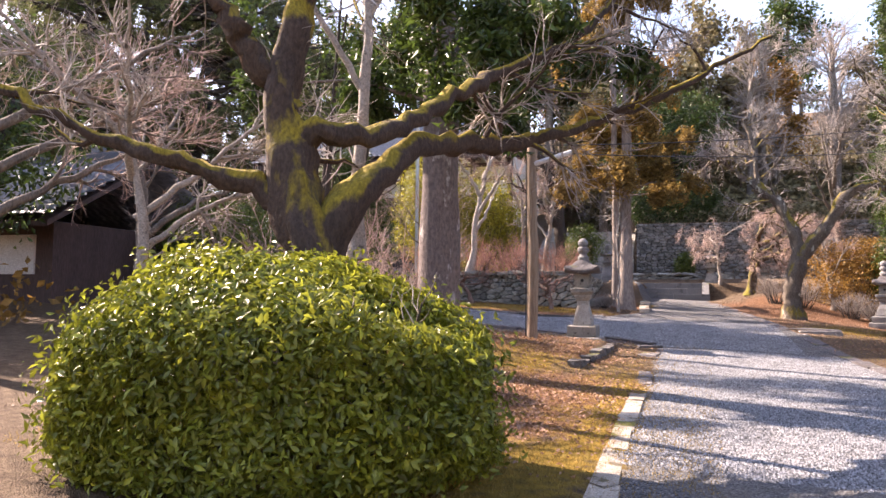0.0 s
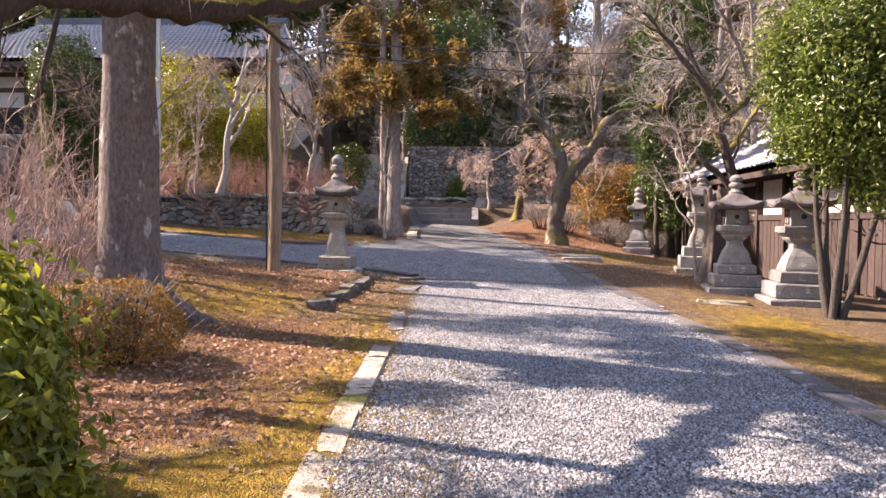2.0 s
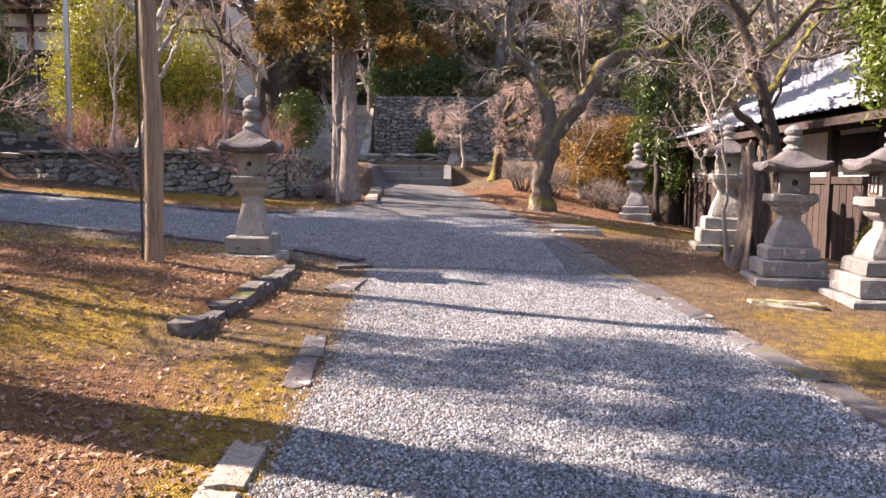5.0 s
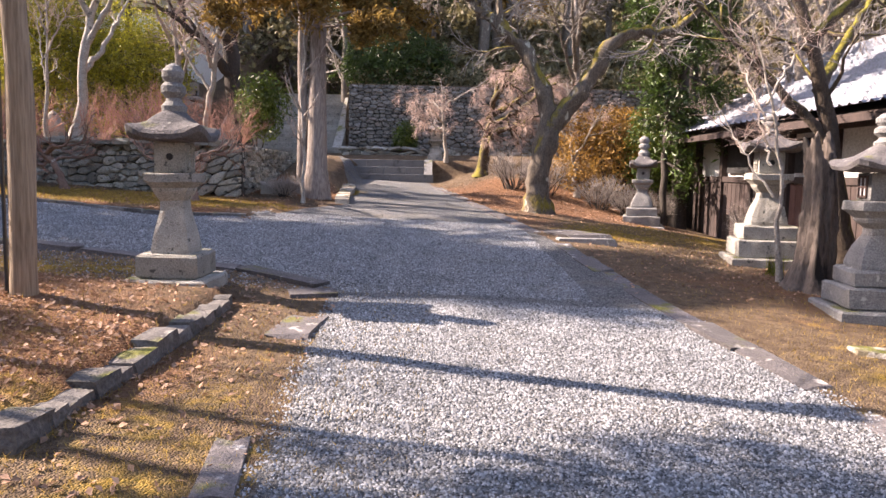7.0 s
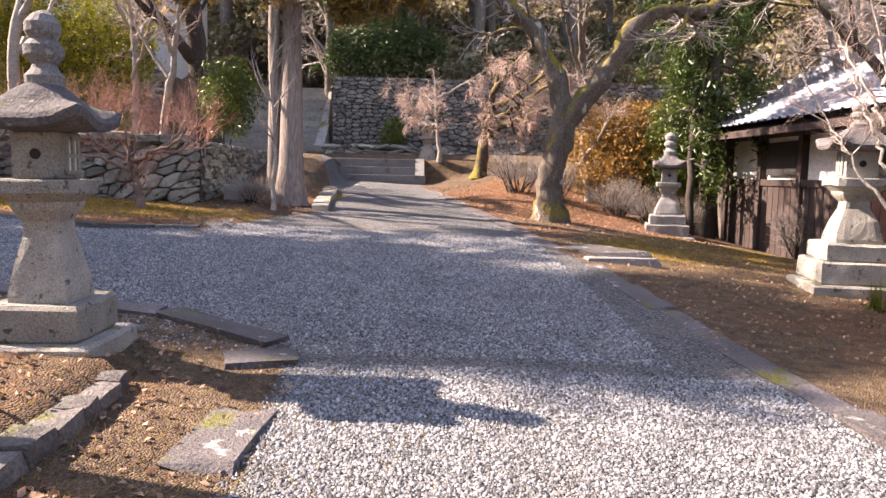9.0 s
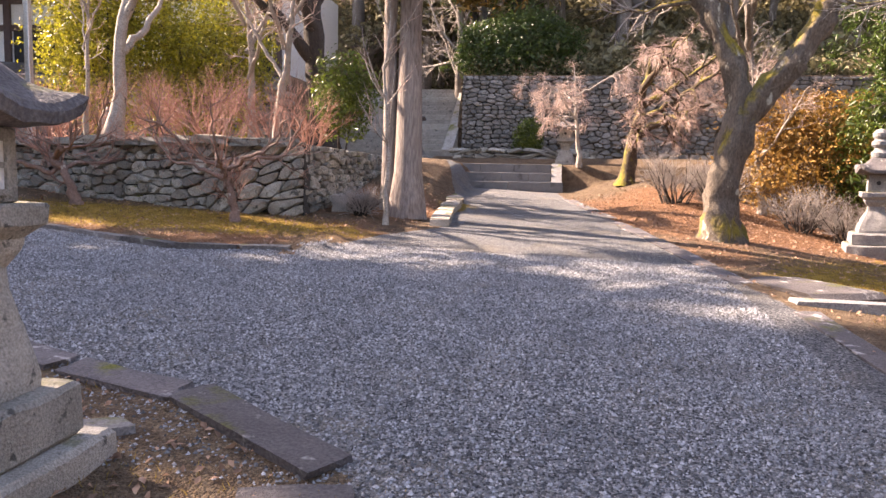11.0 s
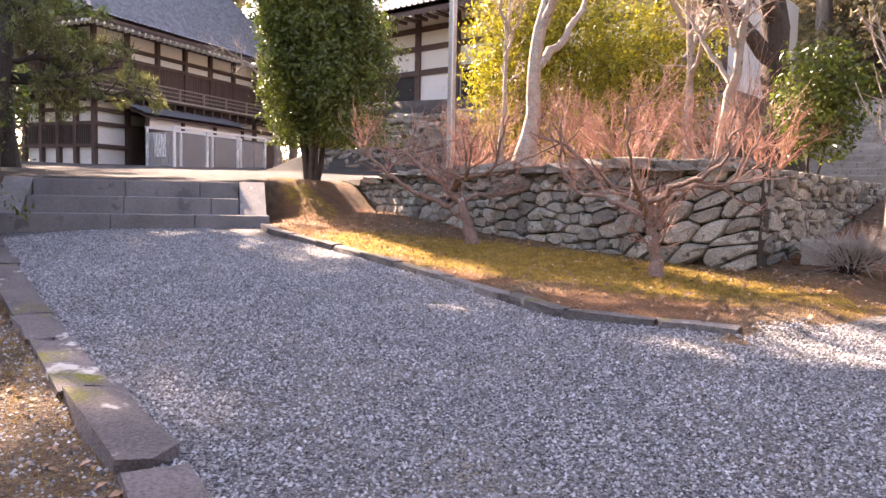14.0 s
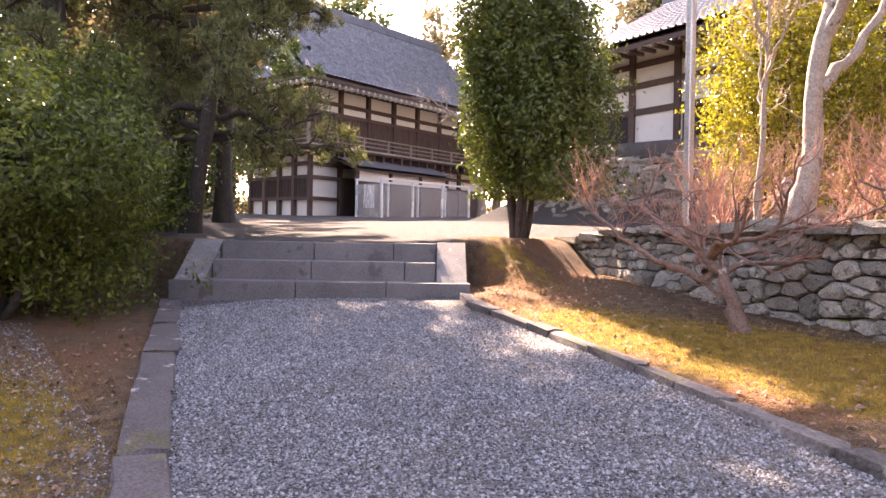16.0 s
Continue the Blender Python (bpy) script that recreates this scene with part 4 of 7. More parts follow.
plum(-2.76, 19.15, 31, (-0.12, 0.0), 1.45, 1.1, "small bare plum tree with a fan of reddish shoots", 0.05)
plum(-5.27, 19.6, 32, (-0.4, 0.05), 1.45, 1.2, "crooked bare plum tree with rosy twigs by a stone wall", 0.057)

# cedar beside the path: two straight stems, sapling in front
def cedar(name, label, x, y, h, r, seed, crown_from, crown_r, n, material, trunk_mat=M_BARK_CEDAR, stems=1, droop=-0.1, roots=()):
    rng = np.random.default_rng(seed)
    z = Z(x, y) - 0.05
    root = thing(name, label, "tree")
    limbs = []
    for i in range(stems):
        o = (i - (stems - 1) / 2) * r * 1.5
        limbs.append(root_flare(*limb([(x + o, y - o * 0.5, z), (x + o * 1.1, y, z + h * 0.3), (x + o * 1.6, y, z + h * 0.7), (x + o * 1.6, y, z + h)], [r * (1 if i == stems - 1 else 0.62), r * 0.86 * (1 if i == stems - 1 else 0.62), r * 0.5, r * 0.1], 18, 0.012, seed + i), z, 1.5))
    trunk = list(limbs)
    for ang, ln in roots:
        e = np.array([math.cos(ang), math.sin(ang), 0])
        a0 = np.array([x, y, z + 0.4]) + e * r * 0.6
        q1, q2 = a0 + e * ln * 0.4, a0 + e * ln
        q1[2], q2[2] = lz(q1[0], q1[1]) + 0.12, lz(q2[0], q2[1]) - 0.06
        trunk.append(limb([a0, q1, q2], [r * 0.5, r * 0.36, r * 0.16], 9, 0.015, int(abs(ang) * 10)))
    wood_part("trunk", trunk, trunk_mat, root, 14, knob=0.02, seed=seed)
    P, R = np.vstack([p for p, _ in limbs]), np.vstack([q for _, q in limbs])
    t0 = (crown_from - 0) / h
    B, BR = sprout(rng, P, R, per=int(46 / stems), t0=t0, t1=0.98, angle=(70, 100), ln=(crown_r * 0.7, crown_r * 1.3), r=0.035, k=7, wiggle=0.1, up=droop, ln_taper=0.6)
    wood_part("branchwork", [(B, BR)], trunk_mat, root, 5)
    T, TR = sprout(rng, B, BR, per=7, t0=0.25, t1=1.0, angle=(30, 70), ln=(0.3, 0.7), r=0.01, k=4, wiggle=0.15, up=-0.2)
    tagged(wood_part("twigwork", [(T, TR)], trunk_mat, root, 3), kind="stuff")
    q = T[rng.integers(0, len(T), n), rng.integers(1, 4, n)] + rng.normal(size=(n, 3)) * np.array([0.11, 0.11, 0.14])
    V, F = leaves(rng, q, 0.16, spread=1.2, ratio=0.3)
    tagged(from_np("crown", V, F, material, root), kind="stuff")
    return root


cedar("cedar_tree", "tall cedar with twin stems and russet drooping sprays", -1.02, 21.2, 12.0, 0.20, 41, 2.9, 2.6, 52000, M_LEAF_CEDAR, stems=2)
cedar("evergreen_tree", "thick-trunked evergreen with dark high foliage", -2.12, 7.75, 11.0, 0.30, 42, 3.0, 3.0, 56000, M_LEAF_DARK, M_BARK_MOTTLED, droop=0.0, roots=((-0.75, 1.1), (-1.6, 0.8), (0.2, 0.7), (-2.6, 0.8)))
x, y = -1.0, 20.15
bare_tree("sapling", "thin pale sapling with upright bare shoots", "sapling", dict(limbs=[([(x, y, Z(x, y) - 0.05), (x + 0.02, y, 1.6), (x - 0.02, y + 0.03, 2.7), (x + 0.06, y, 4.2)], [0.035, 0.03, 0.02, 0.008])], sides=7, knob=0.004, thick=1, levels=[
    dict(per=16, t0=0.3, t1=1.0, angle=(25, 55), ln=(0.6, 1.4), r=0.012, k=6, wiggle=0.12, up=0.15),
    dict(per=5, t0=0.2, t1=1.0, angle=(25, 50), ln=(0.2, 0.5), r=0.005, k=4, wiggle=0.1, up=0.1)]), M_BARK_PALE, M_TWIG_PINK, 43)


def leafy(name, label, category, x, y, z, centre, radii, n, size, material, seed, stems=5, trunk_r=0.06, bark=M_BARK_DARK, depth=0.3, z_skip=None, lumps=44, spread=0.7, group="", clumps=0):
    """Evergreen shrub or small tree: stems that fork inside, leaves in an uneven shell."""
    rng = np.random.default_rng(seed)
    root = thing(name, label, category, group)
    c = np.array(centre)
    limbs = []
    for i in range(stems):
        a = i * 2 * np.pi / stems + rng.uniform(-0.3, 0.3)
        e = np.array([np.cos(a), np.sin(a), 0])
        top = c + e * np.array(radii) * 0.45 + np.array([0, 0, radii[2] * 0.3])
        s = np.array([x, y, z - 0.05]) + e * trunk_r * 1.6
        limbs.append(limb([s, s * 0.6 + top * 0.4 + rng.normal(size=3) * 0.06 * radii[0], top], [trunk_r, trunk_r * 0.75, trunk_r * 0.3], 9, 0.01, seed + i))
    wood_part("trunk", limbs, bark, root, 7, knob=0.008, seed=seed)
    P, R = np.vstack([p for p, _ in limbs]), np.vstack([q for _, q in limbs])
    B, BR = sprout(rng, P, R, per=8, t0=0.3, t1=1.0, angle=(30, 75), ln=(radii[0] * 0.4, radii[0] * 0.8), r=trunk_r * 0.3, k=5, wiggle=0.2, up=0.05)
    wood_part("branchwork", [(B, BR)], bark, root, 4)
    p, nr = lumpy(rng, n, centre, radii, lumps, depth, seed=seed)
    inner, ni = lumpy(rng, n // 4, centre, np.array(radii) * 0.72, lumps, 0.6, seed=seed)
    p, nr = np.vstack([p, inner]), np.vstack([nr, ni])
    kt = max(40, n // 150)
    tips, tn = lumpy(rng, kt, centre, radii, lumps, 0.12, seed=seed)
    tips = c + (tips - c) * rng.uniform(0.9, 1.2, (kt, 1))
    pick = rng.integers(0, kt, n // 4)
    tuft = tips[pick] + rng.normal(size=(n // 4, 3)) * size * 0.9 + tn[pick] * rng.uniform(-0.15, 0.1, (n // 4, 1)) * radii[0]
    p, nr = np.vstack([p, tuft]), np.vstack([nr, tn[pick]])
    if clumps:
        mid = c + unit(rng.normal(size=(clumps, 3))) * rng.uniform(0.2, 1.0, (clumps, 1)) ** 0.5 * np.array(radii)
        k = rng.integers(0, clumps, len(p))
        nr = unit(rng.normal(size=p.shape))
        p = mid[k] + nr * rng.uniform(0.1, 0.42, (len(p), 1)) * np.array([1.25, 1.0, 0.7])
    if z_skip is not None:
        keep = p[:, 2] > z_skip
        p, nr = p[keep], nr[keep]
    V, F = leaves(rng, p, size, nr + np.array([0, 0, 0.4]), spread)
    tagged(from_np("crown", V, F, material, root), kind="stuff")
    return root


# clipped bush at the start of the path, flat-topped
def clipped_bush(label, x, y, rx, ry, h, n, size, material, seed, turn=0.0):
    rng = np.random.default_rng(seed)
    z = Z(x, y)
    root = thing("clipped_bush", label, "bush")
    u = unit(rng.normal(size=(n, 3)))
    lr = np.random.default_rng(seed + 1)
    ld = unit(lr.normal(size=(60, 3)))
    f = 1 + (lr.uniform(-0.13, 0.16, 60) * np.exp(-30 * (1 - u @ ld.T))).sum(1)
    pw = 2.1
    k = 1 / ((np.abs(u[:, 0]) ** pw + np.abs(u[:, 1]) ** pw + np.abs(u[:, 2]) ** pw) ** (1 / pw))
    q = u * (k * f * (1 - 0.22 * rng.random(n) ** 1.5))[:, None]
    stray = rng.random(n) < 0.12
    q[stray] *= rng.uniform(1.0, 1.13, stray.sum())[:, None]
    c, s = math.cos(turn), math.sin(turn)
    q = np.stack([q[:, 0] * rx * c - q[:, 1] * ry * s, q[:, 0] * rx * s + q[:, 1] * ry * c, q[:, 2] * h * 0.62], -1)
    p = q + np.array([x, y, z + h * 0.38])
    p = p[p[:, 2] > z + 0.03]
    V, F = leaves(rng, p, size, unit(p - np.array([x, y, z + h / 2])) + np.array([0, 0, 0.5]), 0.75, 0.42)
    tagged(from_np("crown", V, F, material, root), kind="stuff")
    limbs = []
    for i in range(16):
        a, rr = rng.uniform(0, 6.28), rng.uniform(0.1, 0.5)
        b = np.array([x + rr * rx * math.cos(a), y + rr * ry * math.sin(a), z - 0.05])
        t = np.array([x + rr * 1.7 * rx * math.cos(a), y + rr * 1.7 * ry * math.sin(a), z + h * 0.8])
        limbs.append(limb([b, (b + t) / 2 + rng.normal(size=3) * 0.06, t], [0.018, 0.014, 0.006], 7, 0.01, i))
    wood_part("stemwork", limbs, M_BARK_DARK, root, 5)
    P, R = np.vstack([p_ for p_, _ in limbs]), np.vstack([q_ for _, q_ in limbs])
    B, BR = sprout(rng, P, R, per=14, t0=0.2, t1=1.0, angle=(25, 70), ln=(0.25, 0.6), r=0.006, k=5, wiggle=0.2, up=0.1)
    tagged(wood_part("twigwork", [(B, BR)], M_TWIG, root, 3), kind="stuff")
    return root


clipped_bush("large clipped evergreen bush with yellow-green leaf tips", -1.3, 2.33, 1.44, 1.06, 1.34, 66000, 0.062, M_LEAF_BUSH, 51, 0.1)
clipped_bush("small clipped round bush with coppery leaves", -1.5, 5.95, 0.62, 0.5, 0.62, 14000, 0.034, M_LEAF_OCHRE, 52)

leafy("evergreen_tree", "many-stemmed evergreen with glossy leaves over lanterns", "tree", 6.05, 10.05, Z(6.05, 10.05), (6.6, 10.6, 2.95), (1.4, 1.35, 1.5), 34000, 0.085, M_LEAF_MID, 61, 6, 0.05, spread=0.9, depth=0.45)
leafy("evergreen_tree", "dense egg-shaped evergreen at the edge of a plaza", "tree", -10.2, 21.2, 1.58, (-10.2, 21.3, 4.0), (1.06, 1.06, 1.75), 46000, 0.085, M_LEAF_GLOSS, 62, 6, 0.055, depth=0.4, lumps=130, z_skip=2.2)
leafy("evergreen_bush", "big dark evergreen bush beside stone steps", "bush", -10.4, 14.3, Z(-10.4, 14.3), (-10.75, 14.6, 2.1), (1.9, 1.6, 1.5), 30000, 0.075, M_LEAF_MID, 63, 7, 0.05, depth=0.4, lumps=90, spread=1.0)
leafy("bamboo_clump", "sunlit yellow-green leafy thicket on the terrace", "thicket", -9.2, 26.6, 1.6, (-9.2, 26.6, 4.6), (1.7, 1.4, 2.6), 17000, 0.10, M_LEAF_YEL, 64, 6, 0.04, depth=0.7, spread=1.0)
leafy("evergreen_bush", "yellow-green leafy bush behind a stone wall", "bush", -7.0, 27.2, 1.6, (-7.0, 27.4, 3.9), (1.7, 1.3, 2.0), 14000, 0.10, M_LEAF_YEL, 65, 5, 0.05, depth=0.5, spread=1.0)
leafy("evergreen_bush", "small bright green bush under a retaining wall", "bush", 0.6, 33.2, 1.9, (0.6, 33.2, 2.5), (0.45, 0.4, 0.6), 2600, 0.08, M_LEAF_MID, 66, 4, 0.02, spread=1)
leafy("evergreen_bush", "ochre-leaved shrub behind a stone lantern", "bush", 6.4, 25.2, Z(6.4, 25.2), (6.2, 25.2, 2.0), (1.5, 1.0, 1.1), 9000, 0.09, M_LEAF_OCHRE, 67, 5, 0.03, depth=0.6, spread=1.1)
leafy("evergreen_bush", "yellow-green shrub between tree trunks", "bush", 7.6, 24.6, Z(7.6, 24.6), (7.3, 24.6, 1.9), (1.0, 1.0, 1.1), 9000, 0.09, M_LEAF_MID, 68, 5, 0.03, depth=0.6, spread=1.1)
leafy("evergreen_bush", "small shrub with orange leaves behind lanterns", "bush", 6.75, 12.6, Z(6.75, 12.6), (6.75, 12.6, 0.35), (0.28, 0.28, 0.36), 1200, 0.05, M_LEAF_YEL, 69, 4, 0.01, spread=1)
leafy("evergreen_tree", "green sapling beside the cedar", "tree", -2.6, 23.6, 1.55, (-2.5, 23.5, 2.7), (0.6, 0.6, 0.75), 3000, 0.09, M_LEAF_MID, 70, 3, 0.02, depth=0.7, spread=1)
leafy("evergreen_bush", "dark green shrubs on top of a retaining wall", "bush", -0.2, 35.6, Z(-0.2, 35.6), (0.2, 35.6, 5.6), (2.2, 0.9, 1.2), 15000, 0.11, M_LEAF_DARK, 71, 6, 0.04, spread=1)


# pine behind the left bush: twisted limbs with flat needle pads
def pine(label, x, y, seed, h, reach, pads, low=0.17, crook=0.5, thick=1.0, shade_boughs=0, lean=0.0):
    rng = np.random.default_rng(seed)
    z = Z(x, y) - 0.05
    root = thing("pine_tree", label, "tree")
    limbs = [root_flare(*limb([(x, y, z), (x + crook * 0.9, y, z + h * 0.14), (x + crook * 0.2, y + 0.1 + lean * 0.3, z + h * 0.3), (x - crook * 0.5, y + 0.1 + lean * 0.5, z + h * 0.5), (x + crook * 0.6, y + lean * 0.75, z + h * 0.75), (x + 0.1, y + lean, z + h)], [0.15 * thick, 0.14 * thick, 0.13 * thick, 0.12 * thick, 0.09 * thick, 0.04], 22, 0.05, seed), z)]
    ends = []
    for i in range(pads):
        a, zz = i * 2.4 + rng.uniform(-0.3, 0.3), z + h * rng.uniform(low, 1.0)
        e = np.array([math.cos(a), math.sin(a), 0])
        L = reach * rng.uniform(0.5, 1.1) * (1.25 - 0.5 * (zz - z) / h)
        s = np.array([x + 0.05, y + lean * (zz - z) / h, zz])
        p = [s, s + e * L * 0.35 + rng.normal(size=3) * 0.12, s + e * L * 0.7 + rng.normal(size=3) * 0.15, s + e * L + np.array([0, 0, 0.1])]
        limbs.append(limb(p, [0.07, 0.05, 0.035, 0.015], 10, 0.03, seed + i))
        ends.append(p)
    for i in range(shade_boughs):
        # long high boughs over the side path, added to cast shade on it
        a, zz = rng.uniform(-0.3, 1.0), z + h * rng.uniform(0.45, 0.97)
        e, L = np.array([math.cos(a), math.sin(a), 0]), reach * rng.uniform(1.0, 2.6)
        s = np.array([x + 0.05, y + lean * (zz - z) / h, zz])
        p = [s, s + e * L * 0.35 + rng.normal(size=3) * 0.15, s + e * L * 0.7 + rng.normal(size=3) * 0.2, s + e * L]
        limbs.append(limb(p, [0.07, 0.055, 0.04, 0.015], 10, 0.03, seed + 200 + i))
    wood_part("trunk", limbs, M_BARK_DARK, root, 9, knob=0.02, seed=seed)
    P, R = np.vstack([p for p, _ in limbs[1:]]), np.vstack([q for _, q in limbs[1:]])
    B, BR = sprout(rng, P, R, per=18, t0=0.2, t1=1.0, angle=(35, 75), ln=(0.4, 0.95), r=0.018, k=5, wiggle=0.2, up=0.08, flat=0.6)
    wood_part("branchwork", [(B, BR)], M_BARK_DARK, root, 4)
    T, TR = sprout(rng, B, BR, per=8, t0=0.2, t1=1.0, angle=(25, 65), ln=(0.12, 0.3), r=0.007, k=3, up=0.15)
    c = T[:, -1]
    k = 12
    d = unit(rng.normal(size=(len(c), k, 3)) + np.array([0, 0, 0.9]))
    ln = rng.uniform(0.09, 0.17, (len(c), k, 1))
    sd = unit(np.cross(d, rng.normal(size=d.shape))) * 0.011
    cc = c[:, None] + rng.normal(size=d.shape) * 0.03
    V = np.stack([cc - sd, cc + sd, cc + d * ln], 2).reshape(-1, 3)
    F = np.arange(len(V)).reshape(-1, 3)
    tagged(from_np("needle_foliage", V, F, M_LEAF_PINE, root), kind="stuff")
    return root


# lean and extra high boughs are added so that shade covers the fork
pine("gnarled pine with layered needle pads beside the steps", -14.1, 17.3, 81, 12.0, 2.35, 76, 0.12, 0.6, 0.75, 46, 1.6)
# extra pine, there for the shadow it throws
pine("tall pine added to shade the side path", -16.4, 15.4, 82, 9.5, 2.9, 50)
# added shade caster; the leaf clumps break its shadow into dapples
leafy("evergreen_tree", "evergreen with a broad high crown, added on the island to dapple the path", "tree", -5.9, 10.9, Z(-5.9, 10.9), (-5.1, 10.6, 6.1), (2.7, 0.9, 1.4), 2600, 0.14, M_LEAF_DARK, 72, 4, 0.07, depth=0.6, spread=1.0, clumps=32)
# two added trees, trunks hidden behind the first pine, to shade the fork
pine("tall pine with a twisted trunk, added on the plaza for shade", -17.6, 18.3, 83, 16.5, 2.6, 96, 0.3, 0.4, 0.75, 0, 2.2)
cedar("evergreen_tree", "very tall evergreen added behind the pines for shade", -21.6, 20.2, 17.0, 0.22, 84, 8.0, 4.0, 30000, M_LEAF_DARK, M_BARK_DARK)


for x, y, r, h, n in ((-15.4, 17.0, 1.1, 1.1, 9000), (-23.5, 17.6, 2.6, 2.4, 9000), (-29.0, 20.4, 3.0, 2.8, 9000), (-20.0, 14.6, 2.4, 2.4, 8000)):
    leafy("evergreen_bush", "dark evergreen shrub below the pines", "bush", x, y, Z(x, y), (x, y, Z(x, y) + h * 0.9), (r, r, h), n, 0.09 if r < 2 else 0.16, M_LEAF_DARK, 300 + n + int(r * 10), 5, 0.04, depth=0.5, spread=1.0, lumps=70)


# added caster that shades the plaza before the hall
cedar("evergreen_tree", "tall dark evergreen added at the far side of the plaza to shade it", -30.0, 22.9, 15.0, 0.2, 85, 6.0, 4.4, 26000, M_LEAF_DARK, M_BARK)


# ---- terrace and hillside trees ----
def terrace_tree(label, x, y, h, r, seed, lean=(0.0, 0.0), bark=M_BARK_PALE, twig=M_TWIG_PINK, spread=1.5, name="bare_tree", z=None, fork=0.35, droop=0.06, n=(8, 7, 5)):
    z = Z(x, y) - 0.05 if z is None else z
    rng = random.Random(seed)
    top = Vector((x + lean[0], y + lean[1], z + h))
    limbs = [([(x, y, z), (x + lean[0] * 0.15, y, z + h * 0.2), (x + lean[0] * 0.35 + rng.uniform(-0.1, 0.1), y, z + h * 0.5), tuple(top)], [r, r * 0.85, r * 0.6, r * 0.15])]
    for i in range(4):
        a = rng.uniform(0, 6.28)
        e = Vector((math.cos(a), math.sin(a), 0))
        s = Vector((x, y, z)).lerp(top, fork + 0.12 * i)
        s.x, s.y = x + lean[0] * (fork + 0.12 * i) * 0.8, y
        limbs.append(([tuple(s), tuple(s + e * spread * 0.4 + Vector((0, 0, h * 0.15))), tuple(s + e * spread + Vector((0, 0, h * rng.uniform(0.25, 0.45))))], [r * 0.5, r * 0.35, r * 0.1]))
    return bare_tree(name, label, "tree", dict(limbs=limbs, sides=9, knob=r * 0.12, thick=1, levels=[
        dict(per=n[0], t0=0.35, t1=1.0, angle=(30, 70), ln=(h * 0.15, h * 0.34), r=r * 0.22, k=6, wiggle=0.2, up=droop),
        dict(per=n[1], t0=0.2, t1=1.0, angle=(25, 65), ln=(h * 0.08, h * 0.18), r=0.009, k=5, wiggle=0.2, up=droop),
        dict(per=n[2], t0=0.2, t1=1.0, angle=(20, 55), ln=(0.15, 0.4), r=0.005, k=3, wiggle=0.15, up=droop)]), bark, twig, seed)


terrace_tree("leaning pale-barked tree cut back above a stone wall", -5.95, 21.6, 4.6, 0.14, 101, (0.75, 0.2), n=(3, 5, 4))
terrace_tree("gnarled dark old tree on the terrace", -3.45, 25.2, 5.5, 0.30, 102, (-0.5, 0.3), M_BARK_DARK, M_TWIG_PINK, 2.0, n=(5, 4, 3))
terrace_tree("bare pale-stemmed tree above a stone wall", -3.9, 23.6, 4.2, 0.09, 103, (0.5, 0), spread=1.2, n=(4, 5, 4))
terrace_tree("bare pinkish tree on the terrace", -4.9, 25.0, 4.6, 0.10, 104, (-0.4, 0), spread=1.6)
terrace_tree("slim bare tree behind a plum", -7.1, 22.6, 4.2, 0.05, 105, (0.1, 0), spread=0.9, n=(6, 5, 4))
terrace_tree("weeping cherry with trailing pale twigs", 2.95, 27.2, 3.0, 0.17, 106, (0.5, 0), M_BARK_MOSS, M_TWIG_PINK, 1.9, droop=-0.2, n=(12, 10, 6))
terrace_tree("thin weeping cherry on twin pale stems", 2.0, 29.3, 2.5, 0.06, 107, (-0.2, 0), M_BARK_PALE, M_TWIG_PINK, 1.6, droop=-0.22, n=(12, 10, 5))
terrace_tree("slight bare tree with pale bark on the mound", 5.3, 25.0, 3.0, 0.07, 108, (-0.35, 0), spread=1.2)
terrace_tree("spreading bare tree with a mossy bent trunk by the shed", 6.95, 15.3, 5.2, 0.15, 109, (-1.5, 0.1), M_BARK_MOSS, M_TWIG, 1.8)
terrace_tree("thin pale birch-like stem beside a stump", 5.6, 14.4, 3.0, 0.035, 110, (-0.5, 0), spread=0.8, n=(6, 6, 4))
terrace_tree("tall bare tree on the bank", 9.3, 21.6, 9.0, 0.16, 111, (-0.3, 0), M_BARK, M_TWIG, 3.0)
terrace_tree("bare grey cherry on the hillside", 6.5, 30.5, 6.5, 0.16, 112, (-0.6, 0), M_BARK, M_TWIG, 2.6)
terrace_tree("bare grey cherry on the hillside", 10.0, 28.5, 7.0, 0.17, 113, (-0.5, 0), M_BARK, M_TWIG, 2.8)
terrace_tree("bare branching tree in front of a timber hall", -27.5, 33.5, 5.5, 0.2, 114, (-1.2, 0), M_BARK, M_TWIG, 2.4)
terrace_tree("leaning lichen-spotted tree behind the bush", -4.9, 5.4, 4.0, 0.10, 115, (-0.8, 0), M_BARK_PALE, M_TWIG, 1.8)
terrace_tree("slim pale speckled tree near the mossy maple", -2.15, 5.25, 5.2, 0.085, 116, (0.05, 0), M_BARK_PALE, M_TWIG, 1.2, n=(6, 6, 5))
terrace_tree("bare maple at the back of the garden", -6.6, 4.2, 4.5, 0.13, 117, (0.5, 0), M_BARK, M_TWIG_PINK, 2.4)
terrace_tree("bare maple at the back of the garden", -7.5, 8.2, 4.8, 0.13, 118, (-0.4, 0), M_BARK, M_TWIG_PINK, 2.4)
terrace_tree("spindly bare sapling on the island", -3.6, 11.2, 3.0, 0.035, 119, (0.1, 0), M_BARK, M_TWIG_PINK, 0.9, n=(7, 7, 5))


